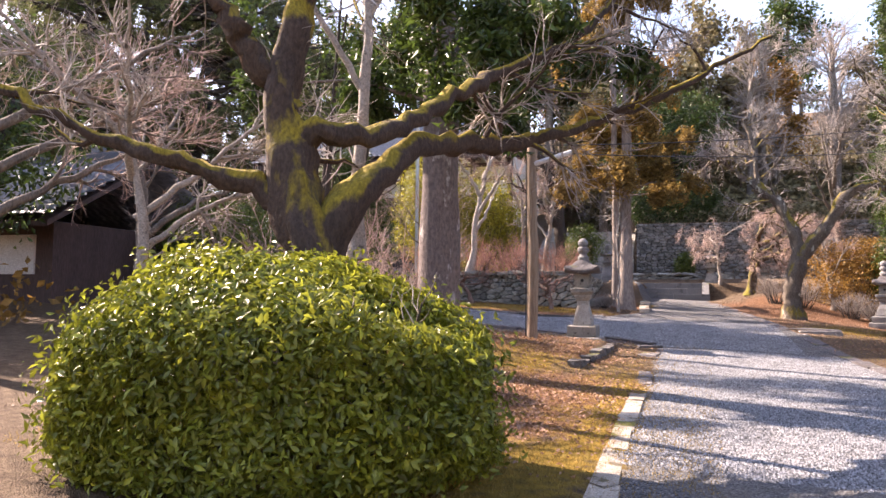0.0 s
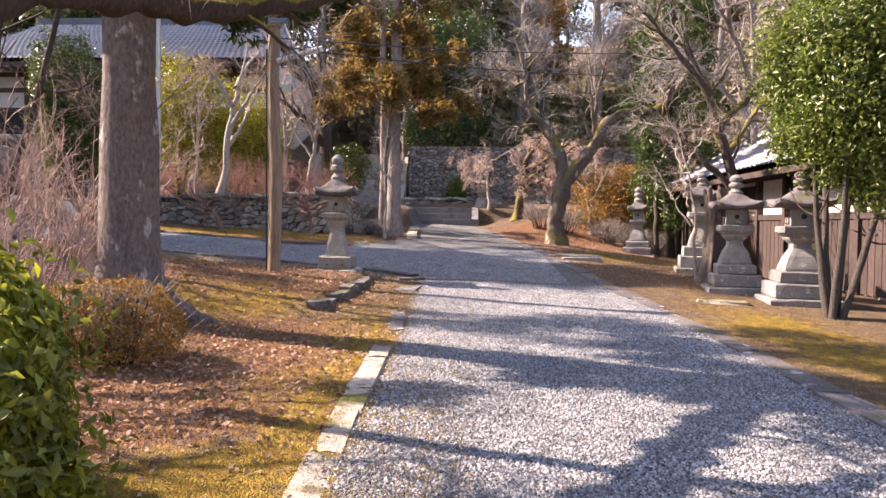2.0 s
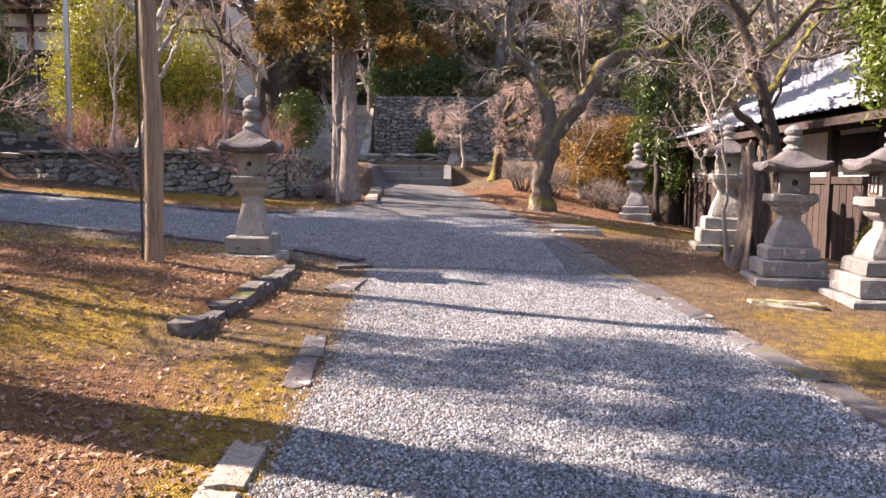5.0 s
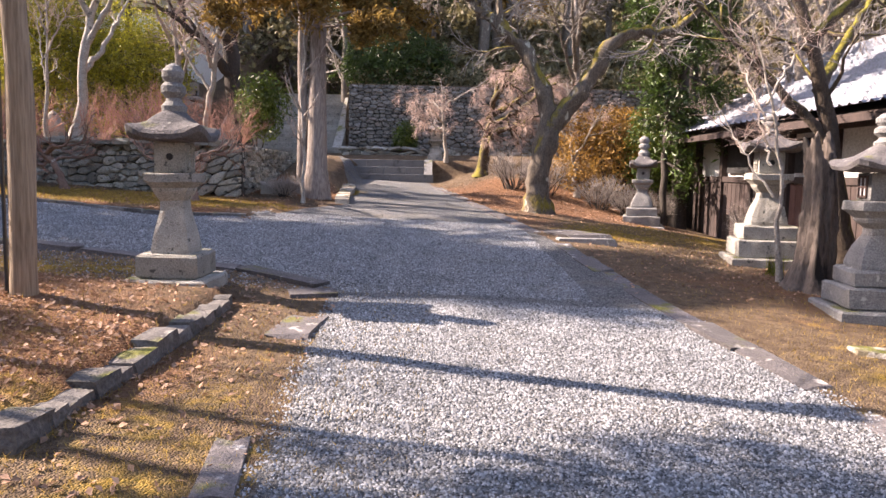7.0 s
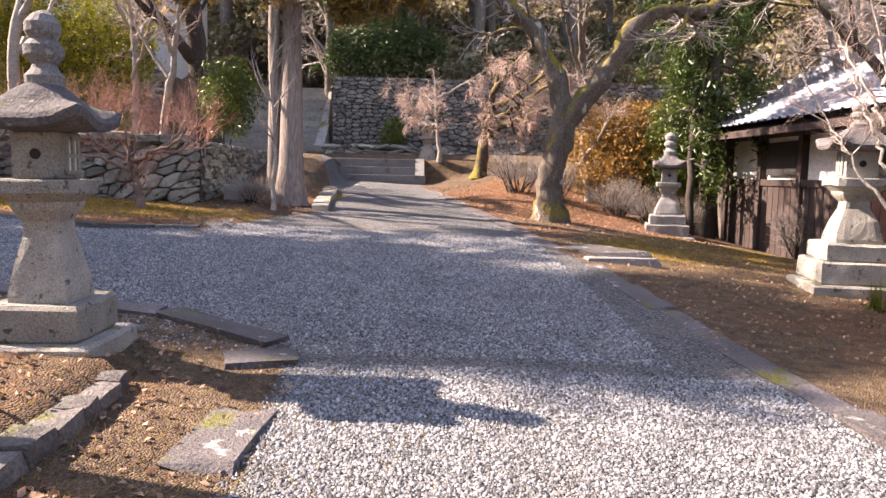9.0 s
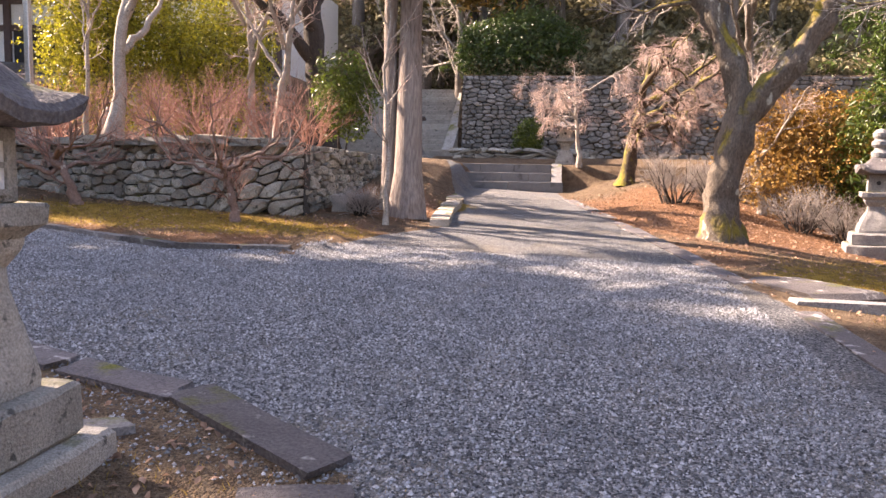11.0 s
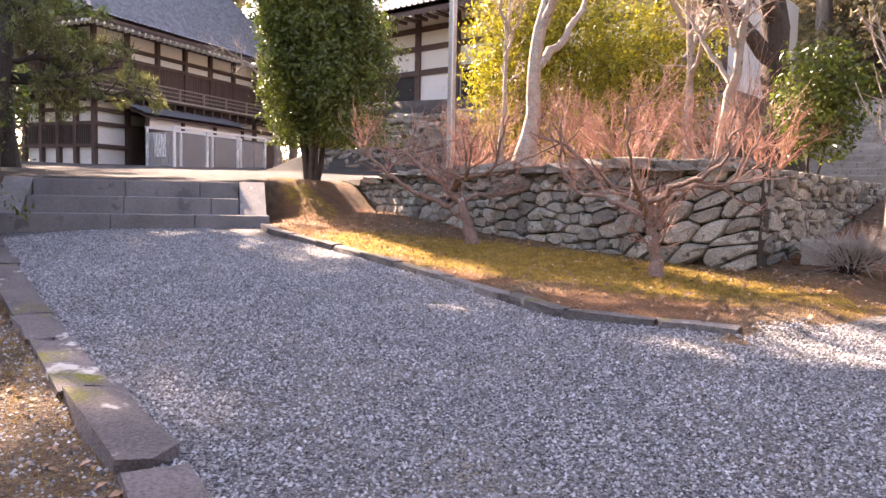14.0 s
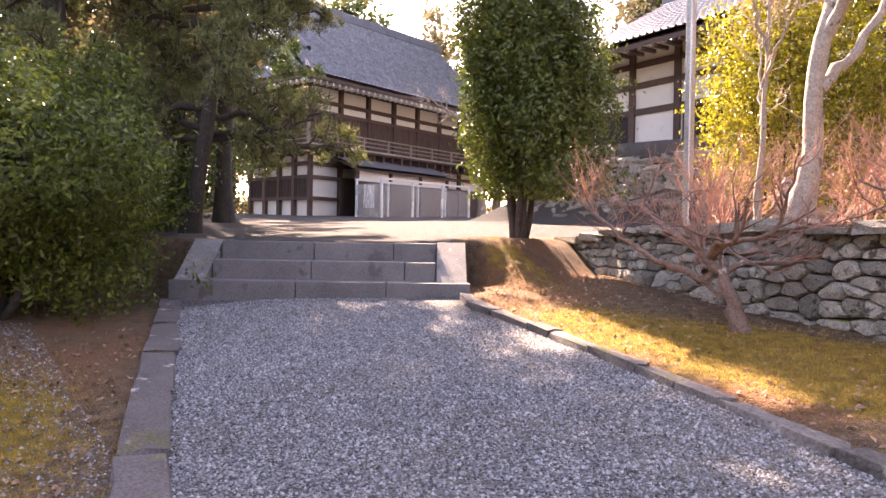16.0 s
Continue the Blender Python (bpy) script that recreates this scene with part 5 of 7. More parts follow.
def thicket(label, x, y, h, w, seed, stems=18, twig=M_TWIG_PINK, bark=M_TWIG_PINK, z=None):
    """A bare shrub: many shoots from the ground."""
    rng = np.random.default_rng(seed)
    z = Z(x, y) - 0.03 if z is None else z
    root = thing("bare_shrub", label, "shrub", "bare shrubs")
    P = np.empty((stems, 7, 3))
    a = rng.uniform(0, 6.28, stems)
    rr = rng.uniform(0, 0.25, stems) * w
    P[:, 0] = np.stack([x + rr * np.cos(a), y + rr * np.sin(a), np.full(stems, z)], -1)
    d = unit(np.stack([np.cos(a) * 0.5, np.sin(a) * 0.5, rng.uniform(0.7, 1.3, stems)], -1))
    for j in range(1, 7):
        d = unit(d + rng.normal(size=d.shape) * 0.14)
        P[:, j] = P[:, j - 1] + d * (h * rng.uniform(0.7, 1.15, stems) / 6)[:, None]
    R = np.linspace(0.014, 0.004, 7)[None].repeat(stems, 0)
    wood_part("stemwork", [(P, R)], bark, root, 5)
    B, BR = sprout(rng, P, R, per=9, t0=0.2, t1=1.0, angle=(20, 60), ln=(h * 0.25, h * 0.5), r=0.006, k=5, wiggle=0.15, up=0.1)
    C, CR = sprout(rng, B, BR, per=5, t0=0.2, t1=1.0, angle=(20, 55), ln=(0.12, 0.4), r=0.0035, k=3, up=0.1)
    tagged(wood_part("twigwork", [(B, BR), (C, CR)], twig, root, 3), kind="stuff")
    return root


for i, (x, y, h, w) in enumerate([(-3.3, 9.6, 2.2, 1.0), (-4.6, 8.9, 2.4, 1.2), (-3.3, 8.3, 1.7, 0.8), (-5.6, 10.6, 2.0, 1.2), (-2.9, 6.9, 1.2, 0.8)]):
    thicket("bare shrub with pale pinkish shoots on the island", x, y, h, w, 130 + i)
for i, (x, y, h, w) in enumerate([(-3.2, 21.6, 1.2, 0.9), (-4.3, 21.7, 1.3, 1.0), (-5.0, 22.8, 1.5, 1.0), (-7.9, 23.2, 1.5, 1.1), (-8.8, 24.0, 1.6, 1.2), (-6.3, 23.6, 1.6, 1.1), (-3.0, 23.0, 1.1, 0.8), (-5.8, 25.5, 1.7, 1.2)]):
    thicket("reddish bare shrub on the terrace", x, y, h, w, 140 + i, 12, M_TWIG_RED, M_TWIG_RED)
for i, (x, y, h, w) in enumerate([(3.6, 24.4, 1.0, 1.0), (4.3, 24.2, 0.9, 1.0), (5.6, 23.6, 0.8, 0.9), (6.2, 23.2, 0.7, 0.8), (7.0, 23.4, 0.7, 0.8), (-1.45, 20.5, 0.35, 0.3), (-2.3, 8.0, 0.7, 0.5), (8.0, 20.5, 0.9, 0.6)]):
    thicket("low brown twiggy shrub", x, y, h, w, 160 + i, 26, M_TWIG, M_BARK_DARK)

cedar("evergreen_tree", "dark straight evergreen on the bank", 7.35, 23.2, 11.0, 0.15, 171, 2.8, 1.7, 14000, M_LEAF_DARK, M_BARK_DARK)
cedar("evergreen_tree", "dark straight evergreen on the bank", 8.4, 25.6, 12.0, 0.17, 172, 2.5, 1.9, 14000, M_LEAF_DARK, M_BARK_DARK)
cedar("evergreen_tree", "slender dark evergreen behind lanterns", 6.9, 22.9, 7.0, 0.08, 173, 1.2, 0.8, 5000, M_LEAF_DARK, M_BARK_DARK)
leafy("evergreen_tree", "broad dark evergreen at the back of the garden", "tree", -12.5, 8.4, Z(-12.5, 8.4), (-12.5, 8.4, 4.2), (2.6, 2.4, 2.4), 6000, 0.16, M_LEAF_DARK, 174, 5, 0.14, depth=0.5, spread=1)
leafy("evergreen_tree", "broad dark evergreen at the back of the garden", "tree", -13.0, 1.5, Z(-13, 1.5), (-13.0, 1.5, 4.2), (2.8, 2.6, 2.6), 14000, 0.16, M_LEAF_DARK, 175, 5, 0.14, depth=0.5, spread=1)
leafy("evergreen_tree", "spreading camphor tree above a retaining wall", "tree", -0.8, 37.5, Z(-0.8, 37.5), (-0.8, 37.5, 9.6), (3.0, 2.4, 2.2), 14000, 0.17, M_LEAF_DARK, 176, 4, 0.2, depth=0.6, spread=1)


def far_tree_mesh(seed, h, r, n, material):
    rng = np.random.default_rng(seed)
    root = thing("hillside_tree", "distant tree on the wooded hillside", "tree", "hillside trees")
    t = limb([(0, 0, -0.5), (0.1, 0, h * 0.4), (0, 0, h * 0.85)], [0.22, 0.17, 0.05], 8, 0.03, seed)
    wood_part("trunk", [t], M_BARK, root, 6)
    B, BR = sprout(rng, t[0], t[1], per=26, t0=0.25, t1=0.98, angle=(35, 70), ln=(r * 0.6, r * 1.2), r=0.06, k=5, wiggle=0.2, up=0.08)
    C, CR = sprout(rng, B, BR, per=6, t0=0.3, t1=1.0, angle=(25, 65), ln=(r * 0.25, r * 0.5), r=0.02, k=4, wiggle=0.2, up=0.05)
    fine = [(B, BR), (C, CR)]
    if not n:
        fine.append(sprout(rng, C, CR, per=6, t0=0.2, t1=1.0, angle=(25, 60), ln=(r * 0.12, r * 0.3), r=0.014, k=3, wiggle=0.2, tip=0.5))
    wood_part("branchwork", fine, M_TWIG, root, 3)
    if n:
        q = C[rng.integers(0, len(C), n), rng.integers(1, 4, n)] + rng.normal(size=(n, 3)) * 0.28
        V, F = leaves(rng, q, 0.26, spread=1.2, ratio=0.6)
        tagged(from_np("crown", V, F, material, root), kind="stuff")
    return root


FAR = [far_tree_mesh(201, 9, 2.6, 5000, M_HILL), far_tree_mesh(202, 11, 2.8, 6000, M_LEAF_DARK), far_tree_mesh(203, 8, 2.8, 0, M_HILL), far_tree_mesh(204, 10, 2.6, 4500, M_LEAF_OCHRE), far_tree_mesh(205, 8.5, 3.0, 0, M_HILL)]
frng = random.Random(77)
spots = []
for gx in range(-3, 36, 4):
    for gy in range(38, 62, 5):
        spots.append((gx + frng.uniform(-1.5, 1.5), gy + frng.uniform(-2, 2)))
for gy in range(-8, 40, 4):
    for gx in (17, 22, 27, 33):
        spots.append((gx + frng.uniform(-2, 2), gy + frng.uniform(-1.5, 1.5)))
for gy in range(14, 34, 4):
    spots.append((13 + frng.uniform(-0.8, 0.8), gy + frng.uniform(-1, 1)))
for gx in range(-70, -2, 5):
    spots.append((gx + frng.uniform(-2, 2), 52 + frng.uniform(-4, 6)))
    spots.append((gx + frng.uniform(-2, 2), 60 + frng.uniform(-4, 6)))
for gy in range(-14, 52, 5):
    spots.append((-62 + frng.uniform(-4, 4), gy + frng.uniform(-2, 2)))
    spots.append((-54 + frng.uniform(-3, 3), gy + frng.uniform(-2, 2)))
for gx in range(-58, -28, 5):
    for gy in (-12, -5, 3, 10):
        if gx < -26:
            spots.append((gx + frng.uniform(-2, 2), gy + frng.uniform(-2, 2)))
spots += [(-24, 13), (-27, 16.5), (-33, 21.5), (-40, 25.5), (-45, 29.5), (-30, 17), (-21, 15.5)]
for i, (x, y) in enumerate(spots):
    s = frng.uniform(0.8, 1.25)
    pick = FAR[frng.choice((0, 1, 2, 2, 2, 3, 4, 4, 4))]
    copy_thing(pick, pose(x, y, lz(x, y), 0, 0, frng.uniform(0, 360)) @ Matrix.Diagonal((s, s, s, 1)))
for x, y, k, s in ((-18, 50, 1, 1.9), (-24, 50, 0, 1.9), (-30, 50, 1, 1.9), (-12, 50, 0, 1.8), (-6, 48, 0, 1.7), (-4, 42, 0, 1.3), (-8, 45, 1, 1.4), (-12, 44, 4, 1.3), (-1.5, 40.5, 3, 1.0), (-16, 46, 1, 1.5), (-50, 24, 1, 1.6), (-51, 29, 1, 1.8), (-52, 34, 0, 1.8), (-51, 39, 1, 1.7), (-49, 44, 0, 1.7), (-44, 47, 1, 1.6), (-38, 47, 1, 1.6), (-30, 46, 0, 1.6), (-24, 47, 1, 1.6), (1.5, 41, 0, 1.2), (4.5, 40, 4, 1.2), (8, 42, 2, 1.3), (-18, 9.5, 1, 1.0), (-22, 18.5, 0, 1.1)):
    copy_thing(FAR[k], pose(x, y, lz(x, y), 0, 0, 40 * x) @ Matrix.Diagonal((s, s, s, 1)))
for i, ob in enumerate(FAR):
    x, y = ((24, 44), (30, 38), (20, 33), (36, 30), (14, 44))[i]
    ob.location = (x, y, lz(x, y))


def undergrowth(label, region, n, h, seed, material, size=0.3):
    rng = np.random.default_rng(seed)
    x0, x1, y0, y1 = region
    cx, cy = rng.uniform(x0, x1, n // 40), rng.uniform(y0, y1, n // 40)
    k = rng.integers(0, len(cx), n)
    hh = rng.uniform(0.4, 1.0, len(cx)) * h
    d = unit(rng.normal(size=(n, 3))) * rng.uniform(0.6, 1.0, (n, 1)) * hh[k][:, None]
    d[:, 2] = np.abs(d[:, 2])
    x, y = cx[k] + d[:, 0], cy[k] + d[:, 1]
    p = np.stack([x, y, land(x, y) + d[:, 2]], -1)
    V, F = leaves(rng, p, size, d + 0.01, 0.9, 0.6)
    return tagged(from_np("undergrowth", V, F, material), label, "undergrowth", kind="stuff")


undergrowth("dense dark undergrowth on the wooded slope", (-1.5, 30, 35.6, 60), 36000, 1.6, 401, M_HILL, 0.4)
undergrowth("undergrowth on the slope behind the long stair", (-30, -1.5, 41, 60), 20000, 1.8, 406, M_HILL)
undergrowth("brownish shrubs along the wall top", (-1.3, 13, 35.2, 37), 26000, 1.0, 402, M_HILL, 0.14)
undergrowth("undergrowth below the hillside trees", (13, 36, 0, 36), 24000, 1.6, 403, M_HILL, 0.4)
undergrowth("brown undergrowth at the back of the garden", (-30, -11, -10, 9), 22000, 1.3, 404, M_LEAF_OCHRE, 0.2)
undergrowth("undergrowth behind the timber hall", (-66, -46, -5, 55), 22000, 2.5, 405, M_HILL)


# ---- retaining walls and the long stair ----
def field_wall(label, pts, z_bottom, z_top, seed, material=M_WALLST, far=None, rows=(0.11, 0.26), widths=(0.15, 0.40), limit=300, thick=0.4, batter=0.06):
    """Dry wall of uneven field stones before an earth core."""
    rng = random.Random(seed)
    root = tagged(new("stone_wall"), label, "wall", kind="structure")
    bm = bmesh.new()
    total = length(pts)
    n = max(2, int(total / 0.5))
    prev = None
    for i in range(n + 1):
        p, d = along(pts, min(total * i / n, total - 1e-4))
        nrm = Vector((-d.y, d.x))
        b = p + nrm * -thick
        f = p + nrm * -0.06
        z0, z1 = z_bottom(p.x, p.y) - 0.15, z_top(p.x, p.y) - 0.05
        cur = [bm.verts.new((f.x, f.y, z0)), bm.verts.new((f.x - nrm.x * batter, f.y - nrm.y * batter, z1)), bm.verts.new((b.x, b.y, z1)), bm.verts.new((b.x, b.y, z0))]
        if prev:
            for k in range(4):
                bm.faces.new((prev[k], prev[(k + 1) % 4], cur[(k + 1) % 4], cur[k]))
        else:
            bm.faces.new(cur)
        prev = cur
    bm.faces.new(prev[::-1])
    bmesh.ops.recalc_face_normals(bm, faces=bm.faces[:])
    part("core", bm, M_WALLBACK, root, "dark earth and rubble core")
    places = []
    zlow = min(z_bottom(*along(pts, total * i / 20 - 1e-4 if i else 0)[0]) for i in range(21))
    z = zlow - 0.05
    ztop_max = max(z_top(*along(pts, total * i / 20 - 1e-4 if i else 0)[0]) for i in range(21))
    while z < ztop_max:
        rh = rng.uniform(*rows)
        s = rng.uniform(-0.2, 0)
        while s < total:
            w = rng.uniform(*widths)
            if rng.random() < 0.2:
                w *= 1.6
            m = min(max(s + w / 2, 0), total - 1e-4)
            p, d = along(pts, m)
            zt, zb_ = z_top(p.x, p.y), z_bottom(p.x, p.y)
            if z + rh * 0.5 > zb_ and z + rh * 0.5 < zt:
                places.append((p, d, z + rng.uniform(-0.03, 0.03), w, rh, (z - zb_) / max(0.2, zt - zb_)))
            s += w
        z += rh * 0.93
    rng.shuffle(places)
    verts, faces = [], []
    for i, (p, d, zz, w, rh, u) in enumerate(places):
        nrm = Vector((-d.y, d.x))
        dep = rng.uniform(0.2, 0.3)
        c = p - nrm * (dep * 0.28 + batter * u + rng.uniform(0, 0.05))
        m = pose(c.x, c.y, zz, rng.uniform(-8, 8), rng.uniform(-16, 16), math.degrees(math.atan2(d.y, d.x)) + rng.uniform(-7, 7)) @ Matrix.Diagonal((w * rng.uniform(0.95, 1.12), dep, rh * rng.uniform(0.95, 1.3), 1))
        k = rng.randrange(len(FIELD))
        if i < limit:
            ob = new("stone", stone_mesh(FIELD, k, material))
            ob.parent = root
            ob.matrix_local = m
        else:
            off = len(verts)
            verts += [m @ v.co for v in FIELD[k].vertices]
            faces += [tuple(off + j for j in pl.vertices) for pl in FIELD[k].polygons]
    if verts:
        tagged(raw("rubble_stonework", verts, faces, far or M_WALLNEAR, root), kind="stuff")
    return root


M_WALLNEAR = surf("dry wall field stone", (0.13, 0.125, 0.11), (0.42, 0.40, 0.34), 7, 60, 0.93, 1.0, ((0.07, 0.07, 0.062), 7, 0.58), 0.10, 0.45, island=True)
M_WALLFAR = surf("stacked field stone", (0.12, 0.115, 0.105), (0.30, 0.28, 0.25), 6, 50, 0.93, 0.8, ((0.07, 0.07, 0.065), 8, 0.57), 0.10, 0.35, island=True)


def front_top(x, y):
    return 1.74 - 0.2 * float(ramp01(-x, 8.5, 10.5)) + 0.02 * math.sin(x * 3)


def low_land(x, y):
    return float(base_land(x, y)) + 0.05


def clip_cell(poly, nx, ny, k):
    """Part of a convex polygon where nx * x + ny * y <= k."""
    out = []
    for (ax, ay), (bx_, by_) in zip(poly, poly[1:] + poly[:1]):
        da, db = nx * ax + ny * ay - k, nx * bx_ + ny * by_ - k
        if da <= 0:
            out.append((ax, ay))
        if da * db < 0:
            t = da / (da - db)
            out.append((ax + (bx_ - ax) * t, ay + (by_ - ay) * t))
    return out


def fitted_wall(label, pts, z_bottom, z_top, seed, course=0.12, aspect=1.9, slant=0.0, limit=300, thick=0.4, batter=0.06, rest=None, proud=0.05):
    """Dry wall of angular stones fitted to one another; slanting slabs over the first metre and a half."""
    rng = random.Random(seed)
    root = tagged(new("stone_wall"), label, "wall", kind="structure")
    total = length(pts)

    def spot(s, z, depth, u=0.0):
        p, d = along(pts, min(max(s, 0.0), total - 1e-4))
        nrm = Vector((-d.y, d.x))
        q = p + nrm * (depth - batter * u)
        return (q.x, q.y, z)

    bm = bmesh.new()
    n = max(2, int(total / 0.5))
    prev = None
    for i in range(n + 1):
        sc = total * i / n
        p, _ = along(pts, min(sc, total - 1e-4))
        z0, z1 = z_bottom(p.x, p.y) - 0.15, z_top(p.x, p.y) - 0.03
        cur = [bm.verts.new(spot(sc, z0, -0.11)), bm.verts.new(spot(sc, z1, -0.11, 1)), bm.verts.new(spot(sc, z1, -thick)), bm.verts.new(spot(sc, z0, -thick))]
        for k in range(4) if prev else ():
            bm.faces.new((prev[k], prev[(k + 1) % 4], cur[(k + 1) % 4], cur[k]))
        if not prev:
            bm.faces.new(cur)
        prev = cur
    bm.faces.new(prev[::-1])
    bmesh.ops.recalc_face_normals(bm, faces=bm.faces[:])
    part("core", bm, M_WALLBACK, root, "dark earth and rubble core")

    def shear(s):
        return slant * max(0.0, 1.5 - s)

    ends = [along(pts, min(total * i / 24, total - 1e-4))[0] for i in range(25)]
    zlo, zhi = min(z_bottom(*e) for e in ends) - 1.5 * slant - 0.1, max(z_top(*e) for e in ends)
    seeds, z = [], zlo
    while z < zhi + 0.1:
        h = course * rng.uniform(0.75, 1.35)
        s = -rng.uniform(0, course * aspect)
        while s < total + 0.1:
            w = course * aspect * rng.uniform(0.55, 1.6) * (1.7 if slant and s < 1.3 else 1.0)
            if rng.random() > 0.10:
                seeds.append((s + w / 2, (z + h / 2 + rng.uniform(-0.4, 0.4) * h)))
            s += w
        z += h
    S = np.array(seeds) * np.array([1.0, aspect])
    cells = []
    for i, (sx, sz) in enumerate(S):
        cs, cz = sx, sz / aspect
        p, _ = along(pts, min(max(cs, 0), total - 1e-4))
        sh = shear(cs)
        lo, hi = z_bottom(p.x, p.y) - 0.03 - sh, z_top(p.x, p.y) - sh
        if cz < lo - 0.1 or cz > hi + 0.1:
            continue
        poly = [(max(0, sx - 1.2), lo * aspect), (min(total, sx + 1.2), lo * aspect), (min(total, sx + 1.2), hi * aspect), (max(0, sx - 1.2), hi * aspect)]
        near = S[np.argsort(((S - S[i]) ** 2).sum(1))[1:26]]
        for ox, oz in near:
            nx, nz = ox - sx, oz - sz
            poly = clip_cell(poly, nx, nz, (ox * ox + oz * oz - sx * sx - sz * sz) / 2)
            if len(poly) < 3:
                break
        if len(poly) < 3:
            continue
        P = [(a, b / aspect + shear(a)) for a, b in poly]
        # drop slivers of edges, then round the corners a little
        P = [q for k, q in enumerate(P) if math.dist(q, P[k - 1]) > 0.02]
        if len(P) < 3:
            continue
        mx, mz = sum(q[0] for q in P) / len(P), sum(q[1] for q in P) / len(P)
        Q = []
        for k, q in enumerate(P):
            a, b = P[k - 1], P[(k + 1) % len(P)]
            for o in (a, b):
                f = rng.uniform(0.14, 0.24)
                Q.append((q[0] + (o[0] - q[0]) * f, q[1] + (o[1] - q[1]) * f))
        cells.append((mx, mz, Q, (mz - lo - sh) / max(0.2, hi - lo)))
    rng.shuffle(cells)
    RV, RF = [], []
    for i, (mx, mz, Q, u) in enumerate(cells):
        out = rng.uniform(-0.015, proud)
        reach = max(math.dist(q, (mx, mz)) for q in Q)
        ta, tb = (rng.uniform(-1, 1) * min(0.16, 0.02 / reach) for _ in range(2))
        m = len(Q)
        V = []
        for scale, dep, tilt in ((1.0, -0.18, 0), (0.97, out - 0.03, 0.6), (0.82, out, 1)):
            for a, b in Q:
                size = max(0.05, math.dist((a, b), (mx, mz)))
                k = scale * (1 - 0.007 / size)
                da, db = (a - mx) * k, (b - mz) * k
                V.append(spot(mx + da, mz + db, dep + tilt * (ta * da + tb * db) + (rng.uniform(-0.012, 0.012) if tilt else 0), u))
        V.append(spot(mx, mz, out + rng.uniform(-0.01, 0.02), u))
        F = []
        for r in (0, 1):
            for k in range(m):
                k2 = (k + 1) % m
                F.append((r * m + k, r * m + k2, (r + 1) * m + k2, (r + 1) * m + k))
        F += [(2 * m + k, 2 * m + (k + 1) % m, 3 * m) for k in range(m)]
        F = [f[::-1] for f in F]
        if i < limit:
            raw("stone", V, F, M_WALLST, root)
        else:
            off = len(RV)
            RV += V
            RF += [tuple(off + j for j in f) for f in F]
    if RV:
        tagged(raw("rubble_stonework", RV, RF, rest or M_WALLNEAR, root), kind="stuff")
    return root


fitted_wall("low dry-stone wall of grey field stones below a terrace", WALL_FRONT, low_land, front_top, 301, slant=0.36)
fitted_wall("dry-stone side wall of slabs beside leaf litter", [(-2.2, 26.5), (-2.15, 20.13)], lambda x, y: lz(-1.95, y) - 0.05, lambda x, y: 1.72, 302, limit=150)
cap = random.Random(8)
s = 0.1
while s < length(WALL_FRONT) - 0.4:
    ln = cap.uniform(0.35, 0.85)
    p, d = along(WALL_FRONT, s + ln / 2)
    ob = new("coping_stone", stone_mesh(BLOCKS, cap.randrange(6), M_WALLST))
    ob.parent = bpy.data.objects["stone_wall"]
    ob.matrix_local = pose(p.x + d.y * 0.1, p.y - d.x * 0.1, front_top(p.x, p.y) - 0.06, cap.uniform(-4, 4), cap.uniform(-3, 3), math.degrees(math.atan2(d.y, d.x)) + cap.uniform(-5, 5)) @ Matrix.Diagonal((ln, cap.uniform(0.28, 0.4), cap.uniform(0.07, 0.12), 1))
    s += ln
fitted_wall("tall stacked-stone retaining wall under a wooded slope", [(13, 34.4), (-1.6, 34.2)], lambda x, y: 1.5, lambda x, y: 4.55, 303, course=0.135, limit=0, rest=M_WALLFAR)
field_wall("stepped stone retaining wall below a hall", [(-6.4, 31.1), (-22, 31.1)], lambda x, y: 1.5, lambda x, y: 4.2, 304, limit=0, far=M_WALLFAR, rows=(0.15, 0.35), widths=(0.3, 0.9))
field_wall("low edging of dark stones above the steps", [(2.6, 32.4), (-1.4, 32.0)], lambda x, y: 1.75, lambda x, y: 2.08, 305, limit=60, rows=(0.08, 0.14), widths=(0.2, 0.5), thick=0.2)

stair = tagged(new("stone_stair"), "long worn stone stair between walls", "stairs", kind="structure")
for k in range(14):
    part("step_block", bx(-6.3, -2.05, 33.0 + k * 0.36, 33.0 + (k + 1) * 0.36 + 0.1, 1.6 + k * 0.185, 1.92 + (k + 1) * 0.185, 0.02), M_GRANITE, stair)
for xx in (-6.55, -2.05):
    bm = bmesh.new()
    vs = [[bm.verts.new((xx + dx, p, q)) for p, q in ((32.85, 1.7), (32.85, 2.12), (33.2, 2.25), (38.1, 4.8), (38.6, 4.8), (38.6, 1.7))] for dx in (0, 0.32)]
    bm.faces.new(vs[0])
    bm.faces.new(vs[1][::-1])
    for i in range(6):
        j = (i + 1) % 6
        bm.faces.new((vs[0][j], vs[0][i], vs[1][i], vs[1][j]))
    bmesh.ops.recalc_face_normals(bm, faces=bm.faces[:])
    part("balustrade", bm, M_GRANITE, stair, "sloping granite balustrade")


